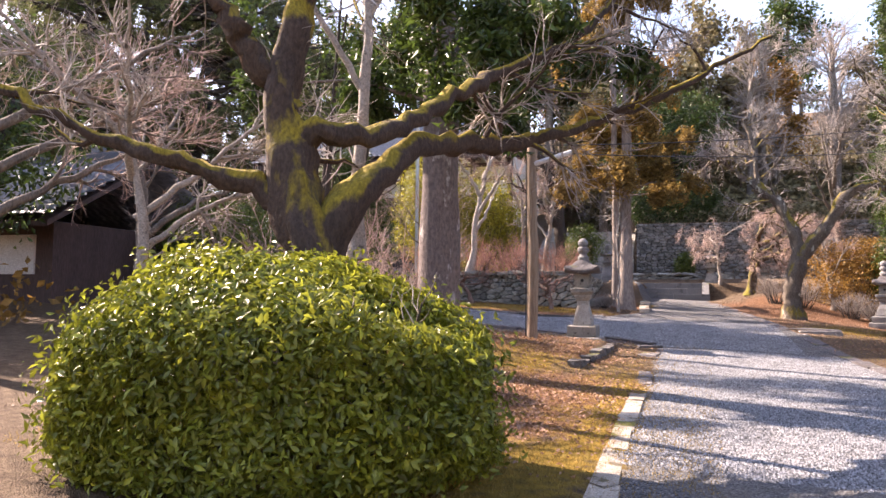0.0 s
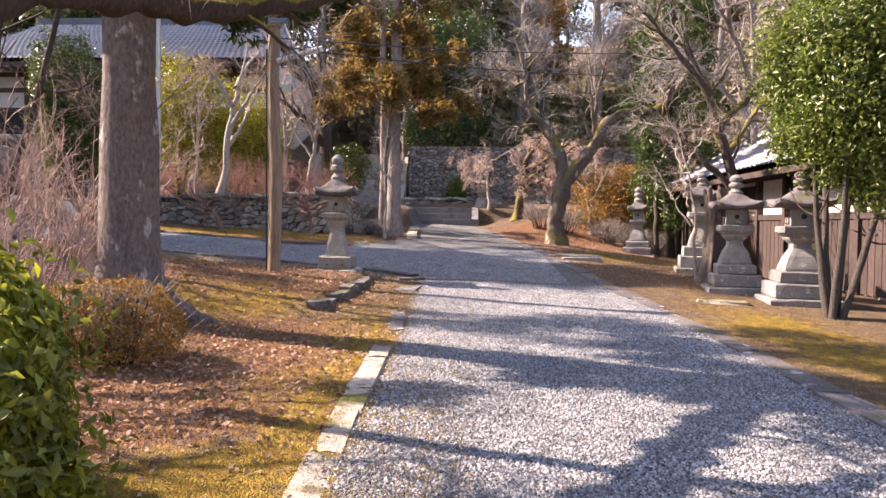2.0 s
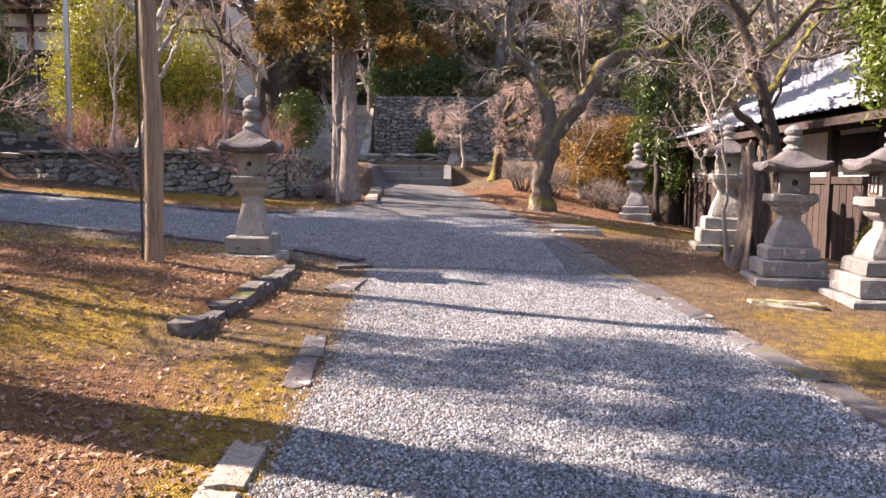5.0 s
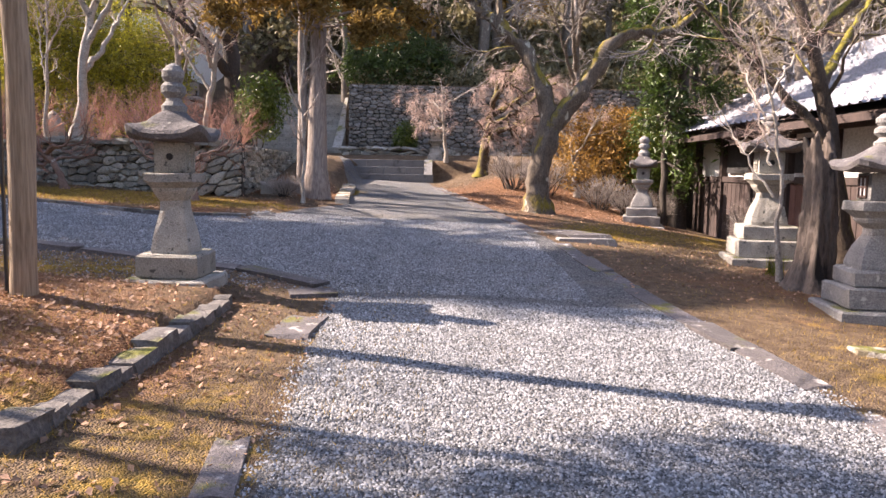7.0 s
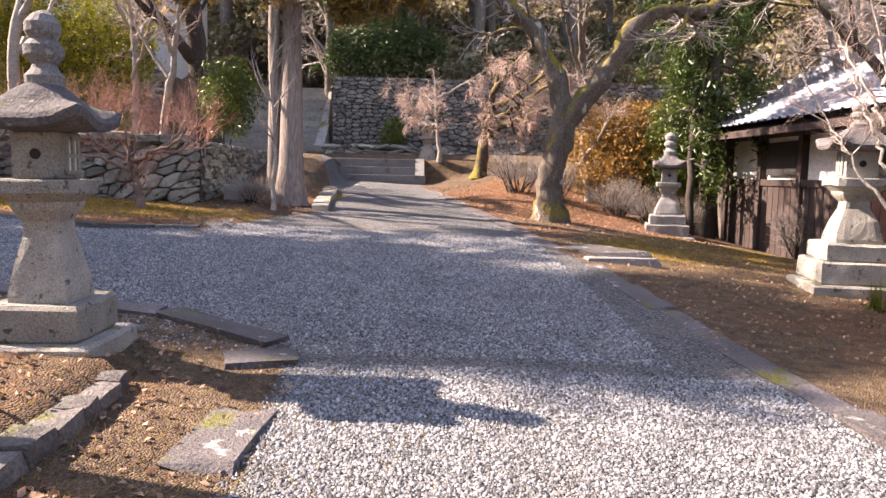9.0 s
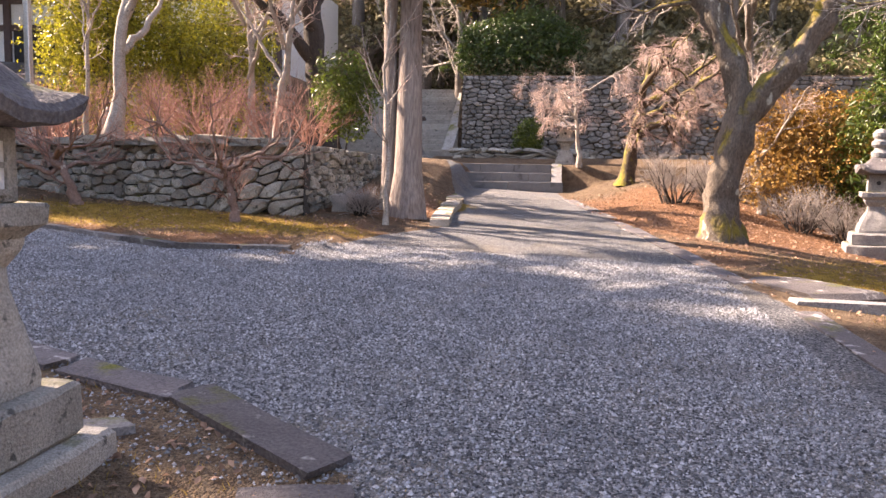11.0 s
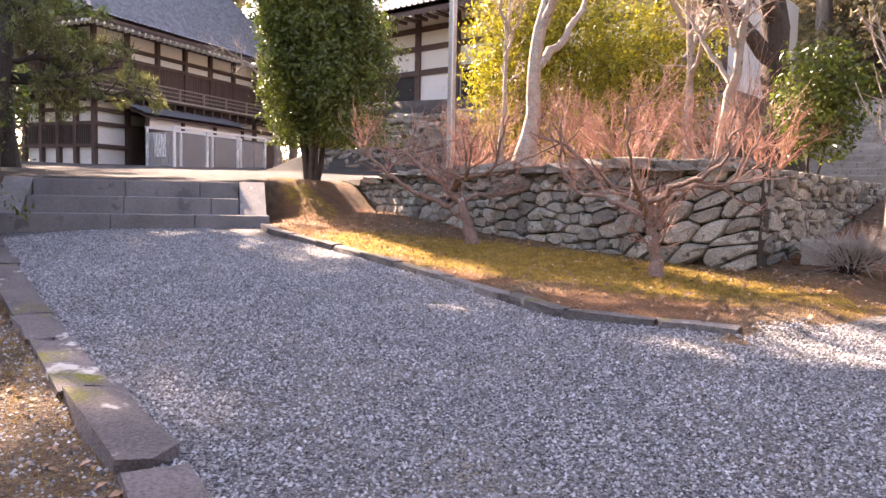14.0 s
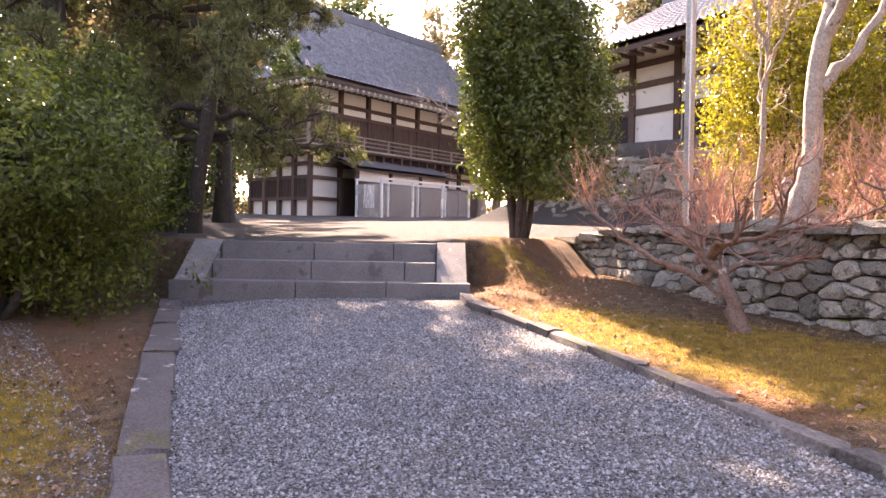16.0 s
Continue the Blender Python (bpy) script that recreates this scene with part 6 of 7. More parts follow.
# ---- roofs ----
def tiled_slope(name, a, b, c, d, rows, cols, sag, material, parent, rib=0.06):
    """Tiled roof face: a-b along the eave, d-c along the ridge; ribs run up the slope."""
    a, b, c, d = (np.array(v, float) for v in (a, b, c, d))
    cc = cols * 4 + 1
    V = np.empty((rows * 2, cc, 3))
    u = np.linspace(0, 1, cc)[:, None]
    prof = np.maximum(0, np.cos(np.linspace(0, cols * 2 * np.pi, cc))) ** 0.8 * rib
    nrm = np.cross(b - a, d - a)
    nrm = nrm / np.linalg.norm(nrm)
    nrm = nrm if nrm[2] > 0 else -nrm
    for i in range(rows):
        for j, v in enumerate((i / rows, (i + 1) / rows)):
            p = (a * (1 - u) + b * u) * (1 - v) + (d * (1 - u) + c * u) * v
            V[i * 2 + j] = p + nrm * (prof[:, None] + 0.075 * (1 - j)) - np.array([0, 0, 1.0]) * sag * 4 * v * (1 - v)
    idx = np.arange(rows * 2 * cc).reshape(rows * 2, cc)
    F = np.stack([idx[:-1, :-1], idx[:-1, 1:], idx[1:, 1:], idx[1:, :-1]], -1).reshape(-1, 4)
    ob = from_np(name, V, F, material, parent)
    return tagged(ob, kind="stuff")


def slope_under(name, pts, drop, material, parent):
    bm = bmesh.new()
    top = [bm.verts.new(p) for p in pts]
    low = [bm.verts.new((p[0], p[1], p[2] - drop)) for p in pts]
    n = len(pts)
    bm.faces.new(top)
    bm.faces.new(low[::-1])
    for i in range(n):
        j = (i + 1) % n
        bm.faces.new((top[j], top[i], low[i], low[j]))
    bmesh.ops.recalc_face_normals(bm, faces=bm.faces[:])
    return part(name, bm, material, parent)


# ---- two-storey timber hall across the plaza ----
def timber_hall():
    root = thing("timber_hall", "two-storey dark timber temple hall with white plaster and tiled roof", "building")
    L_, D_ = 15.0, 4.9
    H1, H2 = 3.55, 6.5
    part("wall", bx(0.12, L_ - 0.12, 0.12, D_ - 0.12, -0.4, H2 + 0.6), M_PLASTER, root, "white plaster wall")
    xs = [0, 2.1, 4.2, 6.3, 8.4, 10.5, 12.6, 15.0]
    ys = [0, 1.25, 2.45, 3.65, 4.9]
    for zz0, zz1 in ((-0.4, H1), (H1, H2 + 0.5)):
        for xx in xs:
            part("post", bx(xx - 0.11, xx + 0.11, -0.11, 0.11, zz0, zz1, 0.015), M_WOOD, root)
        for yy in ys[1:]:
            part("post", bx(-0.11, 0.11, yy - 0.11, yy + 0.11, zz0, zz1, 0.015), M_WOOD, root)
    for zz in (0.95, 2.05, 2.75, 3.35, H1 + 1.9, H1 + 2.45, H2 + 0.35):
        part("beam", bx(-0.09, L_, -0.085, 0.1, zz - 0.09, zz + 0.09), M_WOOD, root)
        part("beam", bx(-0.085, 0.1, 0.1, D_, zz - 0.09, zz + 0.09), M_WOOD, root)
    for i in range(7):
        a, b = xs[i] + 0.12, xs[i + 1] - 0.12
        part("shutter", bx(a, b, -0.03, 0.14, H1 + 0.1, H1 + 1.8), M_WOOD, root, "dark boarded shutter")
        for q in range(9):
            xx = a + (b - a) * (q + 0.5) / 9
            part("batten", bx(xx - 0.018, xx + 0.018, -0.055, -0.03, H1 + 0.1, H1 + 1.8), M_WOOD, root)
        if i > 0:
            part("door", bx(a, b, -0.03, 0.14, 0.0, 1.95), M_WOOD, root, "dark sliding door")
    for i in range(4):
        a, b = ys[i] + 0.12, ys[i + 1] - 0.12
        part("shutter", bx(-0.03, 0.14, a, b, H1 + 0.1, H1 + 1.8), M_WOOD, root, "dark boarded shutter")
        # flat panel; the shade behind the lattice is its colour
        part("window", bx(-0.03, 0.14, a, b, 1.05, 1.95), M_DARK, root, "dark panel painted as shade behind a lattice window")
        for q in range(8):
            yy = a + (b - a) * (q + 0.5) / 8
            part("lattice_bar", bx(-0.05, -0.02, yy - 0.02, yy + 0.02, 1.05, 1.95), M_WOOD, root)
    # balcony round two sides
    part("balcony_floor", bx(-1.15, L_ + 1.0, -1.15, 0.0, H1 - 0.12, H1 + 0.02), M_WOOD, root)
    part("balcony_floor", bx(-1.15, 0.0, 0.0, D_, H1 - 0.12, H1 + 0.02), M_WOOD, root)
    part("balcony_edge", bx(-1.2, L_ + 1.0, -1.22, -1.15, H1 - 0.02, H1 + 0.06), M_BARK_PALE, root, "pale balcony edge board")
    part("balcony_edge", bx(-1.22, -1.15, -1.15, D_, H1 - 0.02, H1 + 0.06), M_BARK_PALE, root, "pale balcony edge board")
    for xx in [v for v in np.arange(-0.8, L_ + 1, 0.75)]:
        part("bracket", bx(xx - 0.07, xx + 0.07, -1.0, 0.0, H1 - 0.42, H1 - 0.12), M_WOOD, root)
    for yy in np.arange(0.6, D_, 0.75):
        part("bracket", bx(-1.0, 0.0, yy - 0.07, yy + 0.07, H1 - 0.42, H1 - 0.12), M_WOOD, root)
    for zz in (0.28, 0.5, 0.72):
        part("rail", bx(-1.15, L_ + 1.0, -1.10, -1.04, H1 + zz - 0.03, H1 + zz + 0.03), M_RAIL, root)
        part("rail", bx(-1.10, -1.04, -1.04, D_, H1 + zz - 0.03, H1 + zz + 0.03), M_RAIL, root)
    for xx in np.arange(0.9, L_ + 1, 1.9):
        part("rail_post", bx(xx - 0.045, xx + 0.045, -1.12, -1.03, H1, H1 + 0.75), M_RAIL, root)
    for yy in np.arange(0.7, D_, 1.75):
        part("rail_post", bx(-1.12, -1.03, yy - 0.045, yy + 0.045, H1, H1 + 0.75), M_RAIL, root)
    part("corner_post", bx(-1.16, -1.0, -1.16, -1.0, H1, H1 + 1.15, 0.03), M_RAIL, root)
    # eaves with pale rafter ends, hipped lower roof and gabled crown
    E, ez = 2.0, H2 + 0.25
    slope_under("eave", [(-E, -E, ez), (L_ + E, -E, ez), (L_ - 1.5, 2.4, ez + 2.3), (1.5, 2.4, ez + 2.3)], 0.18, M_WOOD, root)
    slope_under("eave", [(-E, -E, ez), (1.5, 2.4, ez + 2.3), (1.5, D_ - 2.4, ez + 2.3), (-E, D_ + E, ez)], 0.18, M_WOOD, root)
    for row, (o, dz) in enumerate(((0.08, -0.16), (0.75, -0.02))):
        for xx in np.arange(-E + o, L_ + E, 0.42):
            part("rafter_end", bx(xx - 0.055, xx + 0.055, -E + o - 0.02, -E + o + 0.5, ez + dz - 0.16, ez + dz - 0.03), M_PLASTER if row == 0 else M_WOOD, root, "white-tipped rafter end" if row == 0 else "")
        if row == 0:
            for yy in np.arange(-E + o + 0.4, D_, 0.42):
                part("rafter_end", bx(-E + o - 0.02, -E + o + 0.5, yy - 0.055, yy + 0.055, ez + dz - 0.16, ez + dz - 0.03), M_PLASTER, root, "white-tipped rafter end")
    RZ = ez + 5.2
    tiled_slope("tile_roofing", (-E, -E, ez + 0.1), (L_ + E, -E, ez + 0.1), (L_ - 0.8, 3.5, RZ), (-0.4, 3.5, RZ), 30, 64, 0.35, M_TILE, root)
    tiled_slope("tile_roofing", (L_ + E, D_ + E, ez + 0.1), (-E, D_ + E, ez + 0.1), (-0.4, 3.5, RZ), (L_ - 0.8, 3.5, RZ), 20, 40, 0.35, M_TILE, root)
    tiled_slope("tile_roofing", (-E, D_ + E, ez + 0.1), (-E, -E, ez + 0.1), (-0.2, 2.0, ez + 2.6), (-0.2, 5.0, ez + 2.6), 14, 34, 0.2, M_TILE, root)
    bm = bmesh.new()
    vs = [bm.verts.new(p) for p in ((-0.15, 1.6, ez + 2.3), (-0.15, 5.4, ez + 2.3), (-0.15, 3.5, RZ - 0.15))]
    bm.faces.new(vs)
    r = bmesh.ops.extrude_face_region(bm, geom=bm.faces[:])
    bmesh.ops.translate(bm, vec=(0.15, 0, 0), verts=[v for v in r["geom"] if isinstance(v, bmesh.types.BMVert)])
    bmesh.ops.recalc_face_normals(bm, faces=bm.faces[:])
    part("gable", bm, M_PLASTER, root, "white plaster gable")
    part("ridge", bx(-0.8, L_ - 0.4, 3.25, 3.75, RZ - 0.1, RZ + 0.42, 0.06), M_TILE_RIDGE, root)
    for sgn in (1, -1):
        pts = [(-0.35, 3.5 - sgn * 3.6, ez + 1.75), (-0.35, 3.5 - sgn * 1.7, ez + 3.4), (-0.35, 3.5, RZ)]
        wood_part("descending_ridge", [limb(pts, [0.2, 0.2, 0.2], 8, 0, 1)], M_TILE_RIDGE, root, 8)
    wood_part("corner_ridge", [limb([(-E, -E, ez + 0.2), (-1.2, -0.9, ez + 0.8), (-0.3, 0.6, ez + 1.9)], [0.16, 0.16, 0.18], 8, 0, 2)], M_TILE_RIDGE, root, 8)
    # lean-to over the entrance
    slope_under("lean_to_roof", [(1.2, -2.3, 2.45), (9.0, -2.3, 2.45), (9.0, 0.0, 3.3), (1.2, 0.0, 3.3)], 0.1, M_WOOD, root)
    tiled_slope("tile_roofing", (1.1, -2.4, 2.5), (9.1, -2.4, 2.5), (9.1, 0.0, 3.36), (1.1, 0.0, 3.36), 6, 26, 0.02, M_TILE_RIDGE, root, 0.03)
    for xx in (1.4, 3.9, 6.4, 8.8):
        part("porch_post", bx(xx - 0.07, xx + 0.07, -2.1, -1.96, -0.4, 2.4), M_WOOD, root)
    part("noticeboard", bx(1.9, 2.7, -2.0, -1.95, 0.5, 1.7), M_PAPER, root, "white notice board")
    part("entrance_wall", bx(1.5, 8.7, -1.92, -1.86, -0.3, 1.9), M_WOOD, root)
    part("wall_panel", bx(1.5, 8.7, -1.94, -1.88, 1.9, 2.4), M_PLASTER, root)
    root.matrix_world = pose(-36.83, 29.37, 2.67, 0, 0, 107.6)
    return root


timber_hall()

# frame hung with plastic sheet before the hall
sheet = thing("sheeted_frame", "pipe frame hung with clear plastic sheet", "frame")
for xx in (0.7, 3.0, 5.4, 7.8):
    for yy in (-4.4, -2.7):
        part("pipe", bx(xx - 0.05, xx + 0.05, yy - 0.05, yy + 0.05, -0.4, 1.95), M_PAPER, sheet)
for yy in (-4.4, -2.7):
    part("pipe", bx(0.6, 7.9, yy - 0.045, yy + 0.045, 1.86, 1.95), M_PAPER, sheet)
rs = np.random.default_rng(9)
for (x0, y0, x1, y1) in ((0.7, -4.42, 7.8, -4.42), (0.68, -2.7, 0.68, -4.4)):
    nu, nv = 40, 10
    u, v = np.meshgrid(np.linspace(0, 1, nu), np.linspace(0, 1, nv))
    fold = 0.10 * np.sin(u * 60 + 3 * np.sin(v * 5)) + rs.normal(size=u.shape) * 0.05
    V = np.stack([x0 + (x1 - x0) * u + (fold if x0 == x1 else 0), y0 + (y1 - y0) * u + (fold if y0 == y1 else 0), -0.35 + 2.0 * v], -1)
    idx = np.arange(nu * nv).reshape(nv, nu)
    from_np("plastic_sheet", V, np.stack([idx[:-1, :-1], idx[:-1, 1:], idx[1:, 1:], idx[1:, :-1]], -1).reshape(-1, 4), M_SHEET, sheet, "crumpled clear plastic sheet")
sheet.matrix_world = pose(-36.83, 29.37, 2.6, 0, 0, 107.6)


# ---- upper hall above the stone wall ----
def upper_hall():
    root = thing("plaster_hall", "long white-walled hall with dark beams above a stone wall", "building")
    x0, x1, y0, z0 = -21.0, -7.6, 33.6, 4.15
    part("wall", bx(x0, x1, y0, y0 + 7, z0, z0 + 4.1), M_PLASTER, root, "white plaster wall")
    n = 7
    for i in range(n + 1):
        xx = x0 + (x1 - x0) * i / n
        part("post", bx(xx - 0.12, xx + 0.12, y0 - 0.1, y0 + 0.1, z0, z0 + 4.1), M_WOOD, root)
    for zz in (0.2, 1.9, 2.8, 3.5):
        part("beam", bx(x0, x1, y0 - 0.07, y0 + 0.05, z0 + zz - 0.1, z0 + zz + 0.1), M_WOOD, root)
    for i in range(n):
        a, b = x0 + (x1 - x0) * i / n + 0.2, x0 + (x1 - x0) * (i + 1) / n - 0.2
        if i % 3 != 1:
            # no opening is cut; the panel's colour is the shade indoors
            part("door", bx(a, b, y0 - 0.03, y0 + 0.05, z0 + 0.2, z0 + 1.8), M_DARK, root, "dark panel painted as a shaded open doorway")
    e = 1.6
    slope_under("eave", [(x0 - e, y0 - e, z0 + 3.75), (x1 + e, y0 - e, z0 + 3.75), (x1 - 0.5, y0 + 3.5, z0 + 6.6), (x0 + 0.5, y0 + 3.5, z0 + 6.6)], 0.16, M_WOOD, root)
    for xx in np.arange(x0 - e + 0.2, x1 + e, 0.5):
        part("rafter_end", bx(xx - 0.05, xx + 0.05, y0 - e - 0.02, y0 - e + 0.7, z0 + 3.5, z0 + 3.62), M_WOOD, root)
    tiled_slope("tile_roofing", (x0 - e, y0 - e - 0.05, z0 + 3.85), (x1 + e, y0 - e - 0.05, z0 + 3.85), (x1 - 0.5, y0 + 3.5, z0 + 6.7), (x0 + 0.5, y0 + 3.5, z0 + 6.7), 16, 60, 0.15, M_TILE_PALE, root)
    part("ridge", bx(x0 + 0.3, x1 - 0.3, y0 + 3.3, y0 + 3.7, z0 + 6.55, z0 + 7.0, 0.05), M_TILE_RIDGE, root)
    return root


upper_hall()


# ---- shed behind the lanterns ----
def shed():
    root = thing("shed", "low tile-roofed shed with plaster band and dark boards", "building")
    x0, x1, y0, y1, z0 = 7.9, 12.2, 11.6, 23.4, -0.25
    part("wall", bx(x0 + 0.05, x1, y0, y1, z0, 2.2), M_PLASTER, root, "white plaster wall")
    n = 8
    for i in range(n):
        a, b = y0 + (y1 - y0) * i / n, y0 + (y1 - y0) * (i + 1) / n
        part("post", bx(x0 - 0.08, x0 + 0.08, a - 0.07, a + 0.07, z0, 2.25), M_WOOD_SHED, root)
        mat_ = M_WOOD_RED if i == 4 else M_WOOD_SHED
        for q in range(6):
            yy = a + 0.1 + (b - a - 0.2) * q / 6
            part("board", bx(x0 - 0.03, x0 + 0.05, yy + 0.01, yy + (b - a - 0.2) / 6 - 0.01, z0 + 0.15, 1.15), mat_, root)
        if i % 2 == 0:
            # flat panel, coloured as the shade inside a window
            part("window", bx(x0 - 0.02, x0 + 0.06, a + 0.2, b - 0.2, 1.35, 1.95), M_DARK, root, "dark panel painted as a shaded window opening")
    part("post", bx(x0 - 0.08, x0 + 0.08, y1 - 0.07, y1 + 0.07, z0, 2.25), M_WOOD_SHED, root)
    for zz in (1.22, 2.1):
        part("beam", bx(x0 - 0.06, x0 + 0.07, y0, y1, zz - 0.06, zz + 0.06), M_WOOD_SHED, root)
    part("gable_wall", bx(x0 + 0.1, x1, y1 - 0.05, y1 + 0.03, z0, 2.3), M_WOOD_SHED, root)
    a, b, c, d = (x0 - 0.75, y1 + 0.5, 2.12), (x0 - 0.75, y0 - 0.5, 2.12), (10.2, y0 - 0.5, 3.75), (10.2, y1 + 0.5, 3.75)
    slope_under("eave", [a, b, c, d], 0.1, M_WOOD_SHED, root)
    tiled_slope("tile_roofing", (a[0] - 0.04, a[1], 2.18), (b[0] - 0.04, b[1], 2.18), (10.2, b[1], 3.83), (10.2, a[1], 3.83), 14, 52, 0.06, M_TILE_PALE, root, 0.035)
    tiled_slope("tile_roofing", (13.0, b[1], 2.18), (13.0, a[1], 2.18), (10.2, a[1], 3.83), (10.2, b[1], 3.83), 10, 30, 0.05, M_TILE_PALE, root, 0.035)
    part("ridge", bx(10.02, 10.38, y0 - 0.6, y1 + 0.6, 3.72, 4.02, 0.05), M_TILE_PALE, root)
    return root


shed()


# ---- old house glimpsed behind the garden ----
def old_house():
    root = thing("old_house", "low dark-roofed house beyond the garden", "building")
    part("wall", bx(-21, -12.5, 11.0, 15.5, 0.2, 2.6), M_WOOD, root)
    part("wall_panel", bx(-20.5, -13.0, 10.96, 11.02, 1.4, 2.3), M_PLASTER, root, "white plaster panel")
    part("window", bx(-16.4, -14.6, 10.92, 10.98, 0.9, 1.9), M_PAPER, root, "pale paper window")
    slope_under("eave", [(-22, 10.0, 2.5), (-11.6, 10.0, 2.5), (-11.6, 13.2, 4.3), (-22, 13.2, 4.3)], 0.12, M_WOOD, root)
    tiled_slope("tile_roofing", (-22, 9.95, 2.58), (-11.6, 9.95, 2.58), (-11.6, 13.2, 4.4), (-22, 13.2, 4.4), 12, 40, 0.05, M_TILE, root, 0.035)
    tiled_slope("tile_roofing", (-11.6, 16.4, 2.58), (-22, 16.4, 2.58), (-22, 13.2, 4.4), (-11.6, 13.2, 4.4), 12, 40, 0.05, M_TILE, root, 0.035)
    part("ridge", bx(-22, -11.6, 13.0, 13.4, 4.25, 4.6, 0.05), M_TILE_RIDGE, root)
    return root


old_house()


# ---- pole, cables, stump, small things ----
def wooden_pole():
    root = thing("utility_pole", "weathered round wooden pole on the island", "pole")
    z = lz(-1.6, 11.3)
    P, R = limb([(0, 0, -0.1), (0.02, 0, 1.3), (-0.01, 0, 2.6), (0.0, 0, 3.66)], [0.098, 0.094, 0.088, 0.082], 14, 0.004, 4)
    wood_part("shaft", [(P, R)], M_POLE, root, 14)
    part("cap", bx(-0.09, 0.09, -0.09, 0.09, 3.62, 3.70, 0.02), M_POLE, root)
    part("conduit", bx(-0.112, -0.092, -0.05, -0.03, 0, 3.3), M_WIRE, root, "black cable conduit")
    bm = bmesh.new()
    bmesh.ops.create_cone(bm, cap_ends=True, segments=12, radius1=0.045, radius2=0.045, depth=0.75, matrix=pose(0.36, -0.02, 3.22, 0, 75, 0))
    part("lamp_tube", bm, M_PAPER, root, "white fluorescent tube lamp")
    root.matrix_world = pose(-1.6, 11.3, z)


wooden_pole()


def cable(label, a, b, sag, r=0.011):
    a, b = np.array(a, float), np.array(b, float)
    u = np.linspace(0, 1, 24)[:, None]
    P = a * (1 - u) + b * u - np.array([0, 0, 1.0]) * sag * 4 * u * (1 - u)
    V, F = tubes(P[None], np.full((1, 24), r), 5)
    return tagged(from_np("cable", V, F, M_WIRE), label, "cable", "cables over the path")


cable("black overhead cable strung from the pole", (-1.6, 11.3, 3.62), (9.1, 21.6, 5.35), 0.25)
cable("black overhead cable strung from the pole", (-1.6, 11.3, 3.74), (9.1, 21.6, 6.05), 0.2)


def stump():
    x, y = 5.72, 13.95
    z = lz(x, y) - 0.05
    root = thing("tree_stump", "tall hollow dead stump with dark rugged bark", "stump")
    nk, ns = 30, 44
    th, u = np.meshgrid(np.arange(ns) * 2 * np.pi / ns, np.linspace(0, 1, nk))
    rim = 1.62 + 0.14 * np.sin(2 * th + 0.6) + 0.08 * np.sin(5 * th) + 0.05 * np.sin(11 * th)
    hz = u * rim
    rad = (0.175 + 0.15 * np.exp(-hz / 0.14) + 0.025 * np.sin(2.2 * hz + 1)) * (1 + 0.11 * np.sin(6 * th + 1.6 * hz) + 0.07 * np.sin(11 * th - 2.3 * hz) + 0.04 * np.sin(19 * th + 5 * hz))
    rad = rad + np.random.default_rng(8).normal(size=rad.shape) * 0.006
    V = np.stack([rad * np.cos(th) + 0.05 * np.sin(1.8 * hz), rad * np.sin(th), hz], -1)
    inner = V[::-1][:12] * np.array([0.72, 0.72, 1.0]) - np.array([0, 0, 0.03])
    V = np.concatenate([V, inner]).reshape(-1, 3)
    idx = np.arange(len(V)).reshape(-1, ns)
    nx = np.roll(idx, -1, axis=1)
    from_np("trunk", V, np.stack([idx[:-1], nx[:-1], nx[1:], idx[1:]], -1).reshape(-1, 4), M_BARK_STUMP, root, smooth=True)
    root.matrix_world = pose(x, y, z)


stump()


def flower_pot():
    root = thing("flower_pot", "dark pot of purple flowers between lanterns", "flower pot")
    v, f = loft([(0.10, 0, 0, 0), (0.13, 0.02, 0, 0), (0.16, 0.2, 0, 0), (0.175, 0.2, 0, 0), (0.175, 0.235, 0, 0), (0.15, 0.235, 0, 0), (0.14, 0.18, 0, 0)], 5)
    raw("pot", v, f, M_GRANITE_D, root)
    rng = np.random.default_rng(3)
    p = np.stack([rng.normal(0, 0.07, 160), rng.normal(0, 0.07, 160), 0.24 + rng.uniform(0, 0.1, 160)], -1)
    V, F = leaves(rng, p, 0.045, spread=1, ratio=0.8)
    from_np("blossom", V, F, surf("purple petals", (0.12, 0.06, 0.25), (0.3, 0.2, 0.45), 20, 40, 0.6, 0, vary=0.3, island=True), root)
    root.matrix_world = pose(6.42, 12.1, lz(6.42, 12.1))


flower_pot()

tall = thing("lamp_pole", "slim pale metal pole on the terrace", "pole")
part("shaft", bx(-0.055, 0.055, -0.055, 0.055, -0.1, 6.5, 0.02), M_METAL, tall)
tall.matrix_world = pose(-8.3, 22.75, lz(-8.3, 22.75))

mon = thing("stone_monument", "small pale standing stone on the terrace", "monument")
raw("slab", jitter(loft([(0.2, 0, 0, 6), (0.22, 0.2, 0, 5), (0.2, 0.6, 0, 4), (0.12, 0.85, 0, 0), (0.03, 0.95, 0, 0)], 5)[0], 0.03, 4), loft([(0.2, 0, 0, 6), (0.22, 0.2, 0, 5), (0.2, 0.6, 0, 4), (0.12, 0.85, 0, 0), (0.03, 0.95, 0, 0)], 5)[1], M_GRANITE, mon)
raw("base", *loft(tub(0.3, -0.1, 0.22), 5), M_GRANITE, mon)
mon.matrix_world = pose(-7.9, 24.6, lz(-7.9, 24.6))

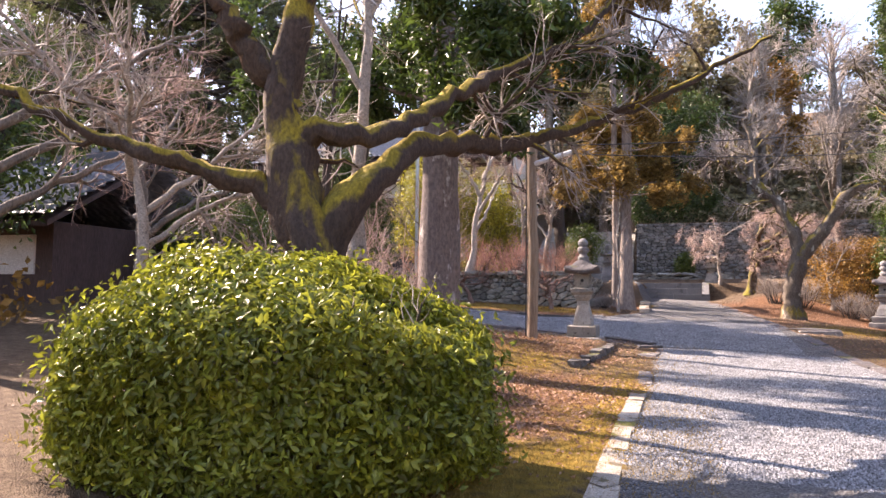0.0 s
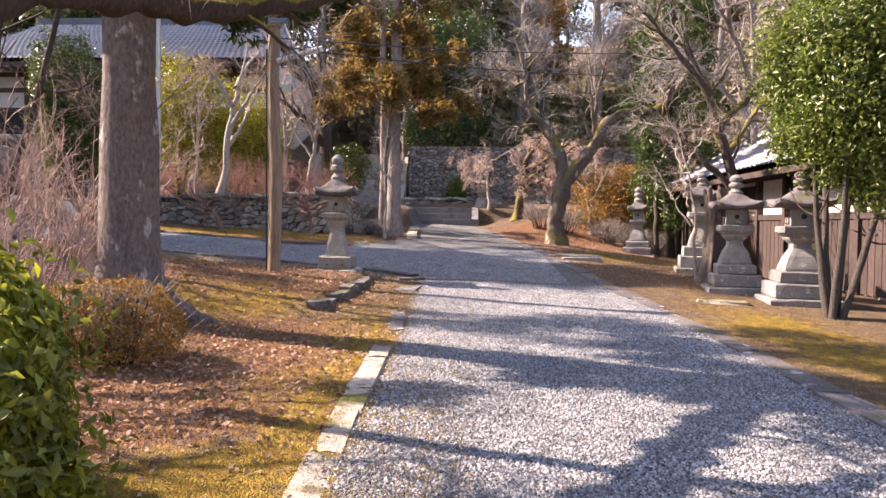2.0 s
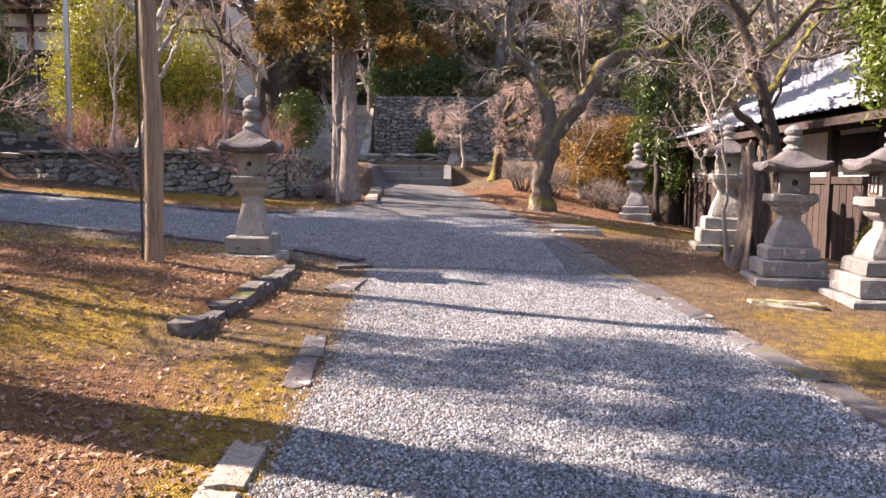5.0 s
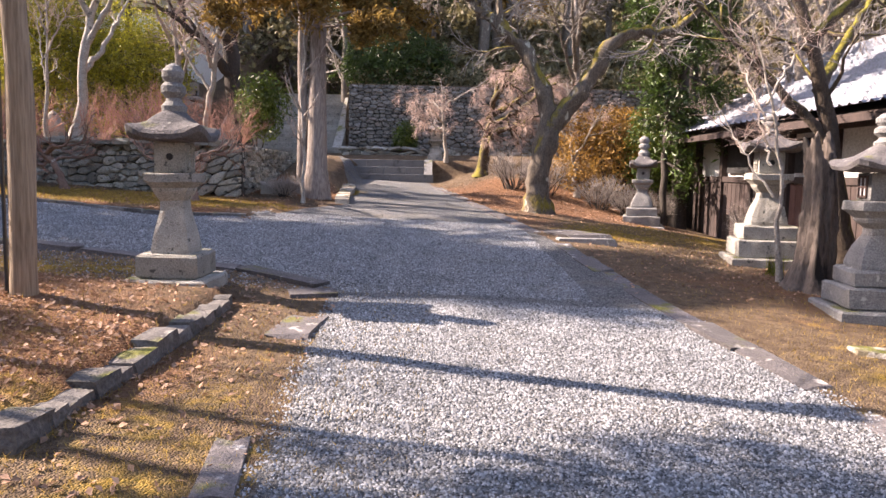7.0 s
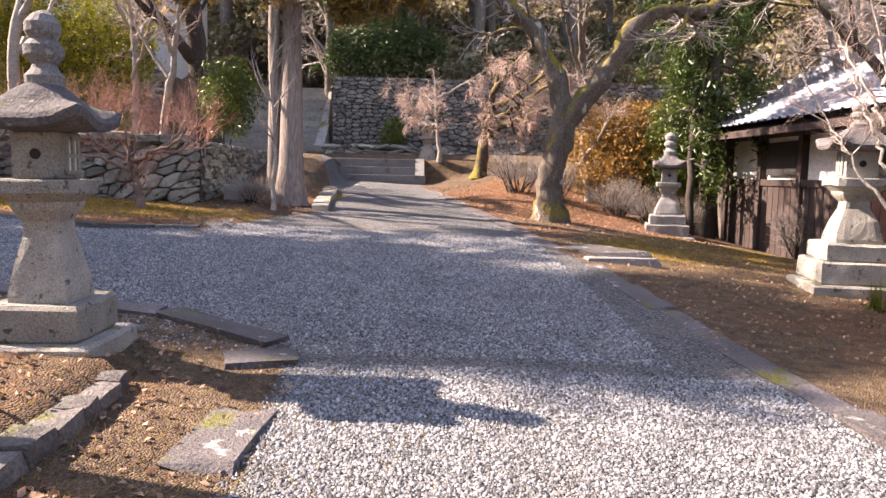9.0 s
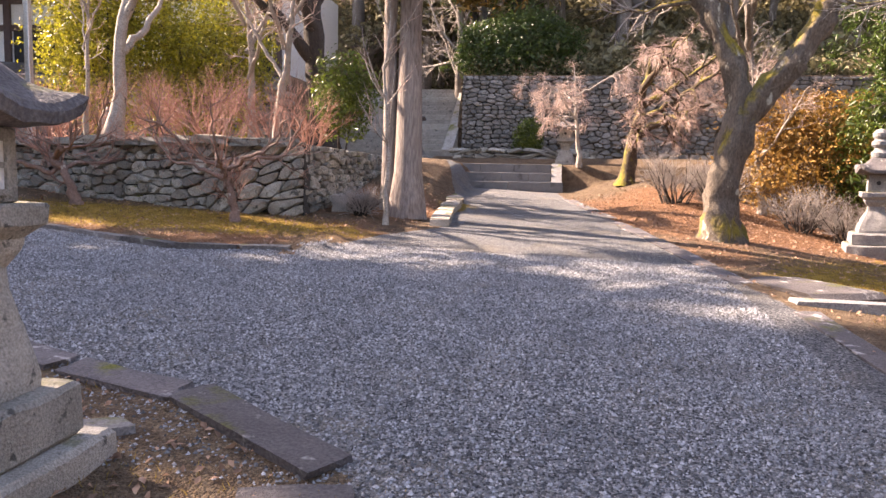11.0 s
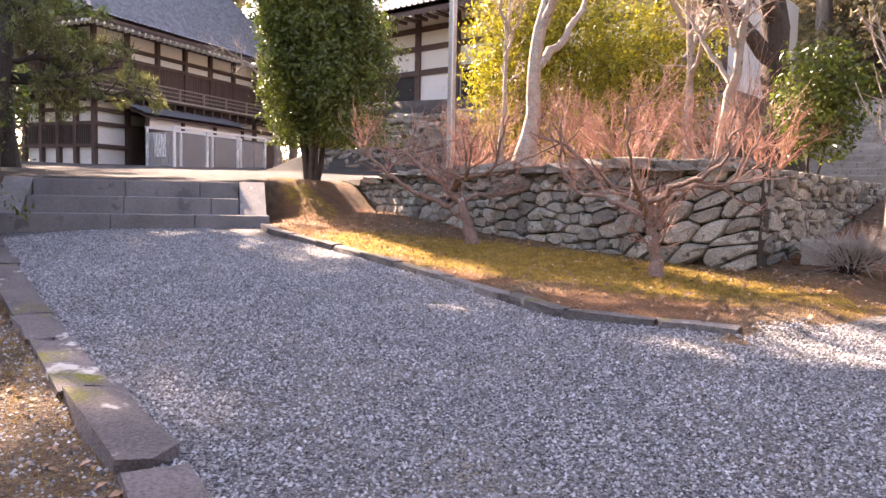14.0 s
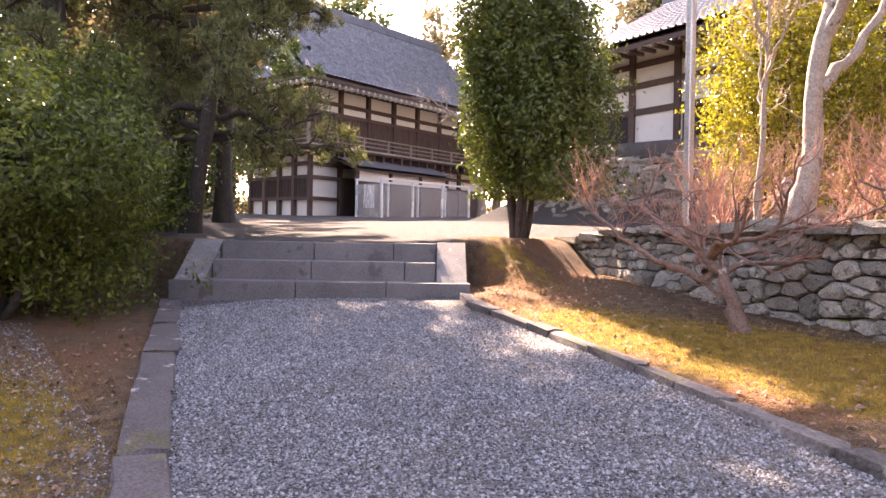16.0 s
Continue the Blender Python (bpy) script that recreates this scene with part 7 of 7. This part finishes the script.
gr = np.random.default_rng(15)
c = np.stack([5.75 + gr.normal(0, 0.05, 40), 14.9 + gr.normal(0, 0.05, 40), np.full(40, lz(5.75, 14.9))], -1)
d = unit(np.stack([gr.normal(0, 0.3, 40), gr.normal(0, 0.3, 40), np.ones(40)], -1)) * gr.uniform(0.15, 0.32, (40, 1))
P = np.stack([c, c + d * 0.5, c + d + gr.normal(0, 0.03, (40, 3))], 1)
tuft = thing("grass_tuft", "fresh green grass tuft at a lantern base", "grass")
tagged(wood_part("turf", [(P, np.array([[0.006, 0.005, 0.001]]).repeat(40, 0))], M_LEAF_BUSH, tuft, 3), kind="stuff")


# ---- loose cover on the ground: gravel, leaves, grass ----
def scatter(name, label, n, region, seed, accept, builder, material):
    rng = np.random.default_rng(seed)
    x0, x1, y0, y1 = region
    x, y = rng.uniform(x0, x1, n), rng.uniform(y0, y1, n)
    keep = rng.random(n) < accept(x, y)
    x, y = x[keep], y[keep]
    p = np.stack([x, y, land(x, y) + np.sin(x * 2.3 + 1.1 * np.sin(y * 1.7)) * np.sin(y * 1.9 + 0.7 * np.sin(x * 2.1)) * 0.012], -1)
    V, F = builder(rng, p)
    return tagged(from_np(name, V, F, material), label, name.replace("_", " "), kind="stuff")


def pebbles(rng, p):
    n = len(p)
    base = np.array([[1, 0, 0], [0, 1, 0], [-1, 0, 0], [0, -1, 0], [0, 0, 1.0]], float)
    s = (rng.uniform(0.005, 0.0115, n) * rng.uniform(0.6, 1.3, n))[:, None, None]
    a = rng.uniform(0, 6.28, n)
    v = base[None] * rng.uniform(0.6, 1.3, (n, 5, 1)) * s
    ca, sa = np.cos(a)[:, None], np.sin(a)[:, None]
    v = np.stack([v[..., 0] * ca - v[..., 1] * sa, v[..., 0] * sa + v[..., 1] * ca, v[..., 2]], -1)
    V = (v + p[:, None] + np.array([0, 0, 0.001])).reshape(-1, 3)
    f = np.array([[0, 1, 4], [1, 2, 4], [2, 3, 4], [3, 0, 4]])
    F = (np.arange(n)[:, None, None] * 5 + f[None]).reshape(-1, 3)
    return V, F


def gravel_zone(x, y):
    g, mo, lit, pl = zones(x, y)
    return np.clip(g - 0.4 * mo + 0.35 * (y > 11.5) * (y < 14.6) * (x < 0.5), 0, 1)


scatter("gravel", "loose crushed grey gravel on the path", 170000, (0.5, 4.0, 3.6, 12.5), 1, gravel_zone, pebbles, M_PEBBLE)
scatter("gravel", "loose crushed grey gravel at the fork", 235000, (-10.0, 3.0, 12.7, 18.4), 2, gravel_zone, pebbles, M_PEBBLE)
scatter("fallen_leaves", "dry red-brown fallen leaves on moss", 24000, (-4.5, 0.6, 3.0, 13), 3, lambda x, y: 0.12 + 0.75 * zones(x, y)[2], lambda rng, p: leaves(rng, p + np.array([0, 0, 0.012]), 0.045, spread=0.45, ratio=0.6), M_LITTER)
scatter("fallen_leaves", "dry fallen leaves along the banks", 36000, (-9, 7, 13, 27), 4, lambda x, y: (1 - zones(x, y)[0]) * (0.32 + 0.6 * zones(x, y)[2]), lambda rng, p: leaves(rng, p + np.array([0, 0, 0.012]), 0.045, spread=0.45, ratio=0.6), M_LITTER)


def blades(rng, p):
    n = len(p)
    d = unit(np.stack([rng.normal(0, 0.6, n), rng.normal(0, 0.6, n), np.ones(n)], -1)) * rng.uniform(0.015, 0.05, n)[:, None]
    s = unit(np.cross(d, rng.normal(size=(n, 3)))) * 0.0025
    V = np.stack([p - s, p + s, p + d], 1).reshape(-1, 3)
    return V, np.arange(n * 3).reshape(-1, 3)


scatter("grass", "short dry mossy grass on the verges", 110000, (-3.5, 1.4, 2.0, 12.8), 5, lambda x, y: 0.08 + 0.9 * zones(x, y)[1] * (1 - 0.6 * zones(x, y)[0]), blades, M_GRASS)
scatter("grass", "yellow moss and grass on the banks", 190000, (-10, -1, 12.2, 20.5), 6, lambda x, y: zones(x, y)[1] * (1 - zones(x, y)[0]), blades, M_GRASS)
scatter("grass", "dry grass beside the lanterns", 50000, (3.8, 6.5, 5, 20), 7, lambda x, y: 0.1 + zones(x, y)[1] * (1 - zones(x, y)[0]), blades, M_GRASS)
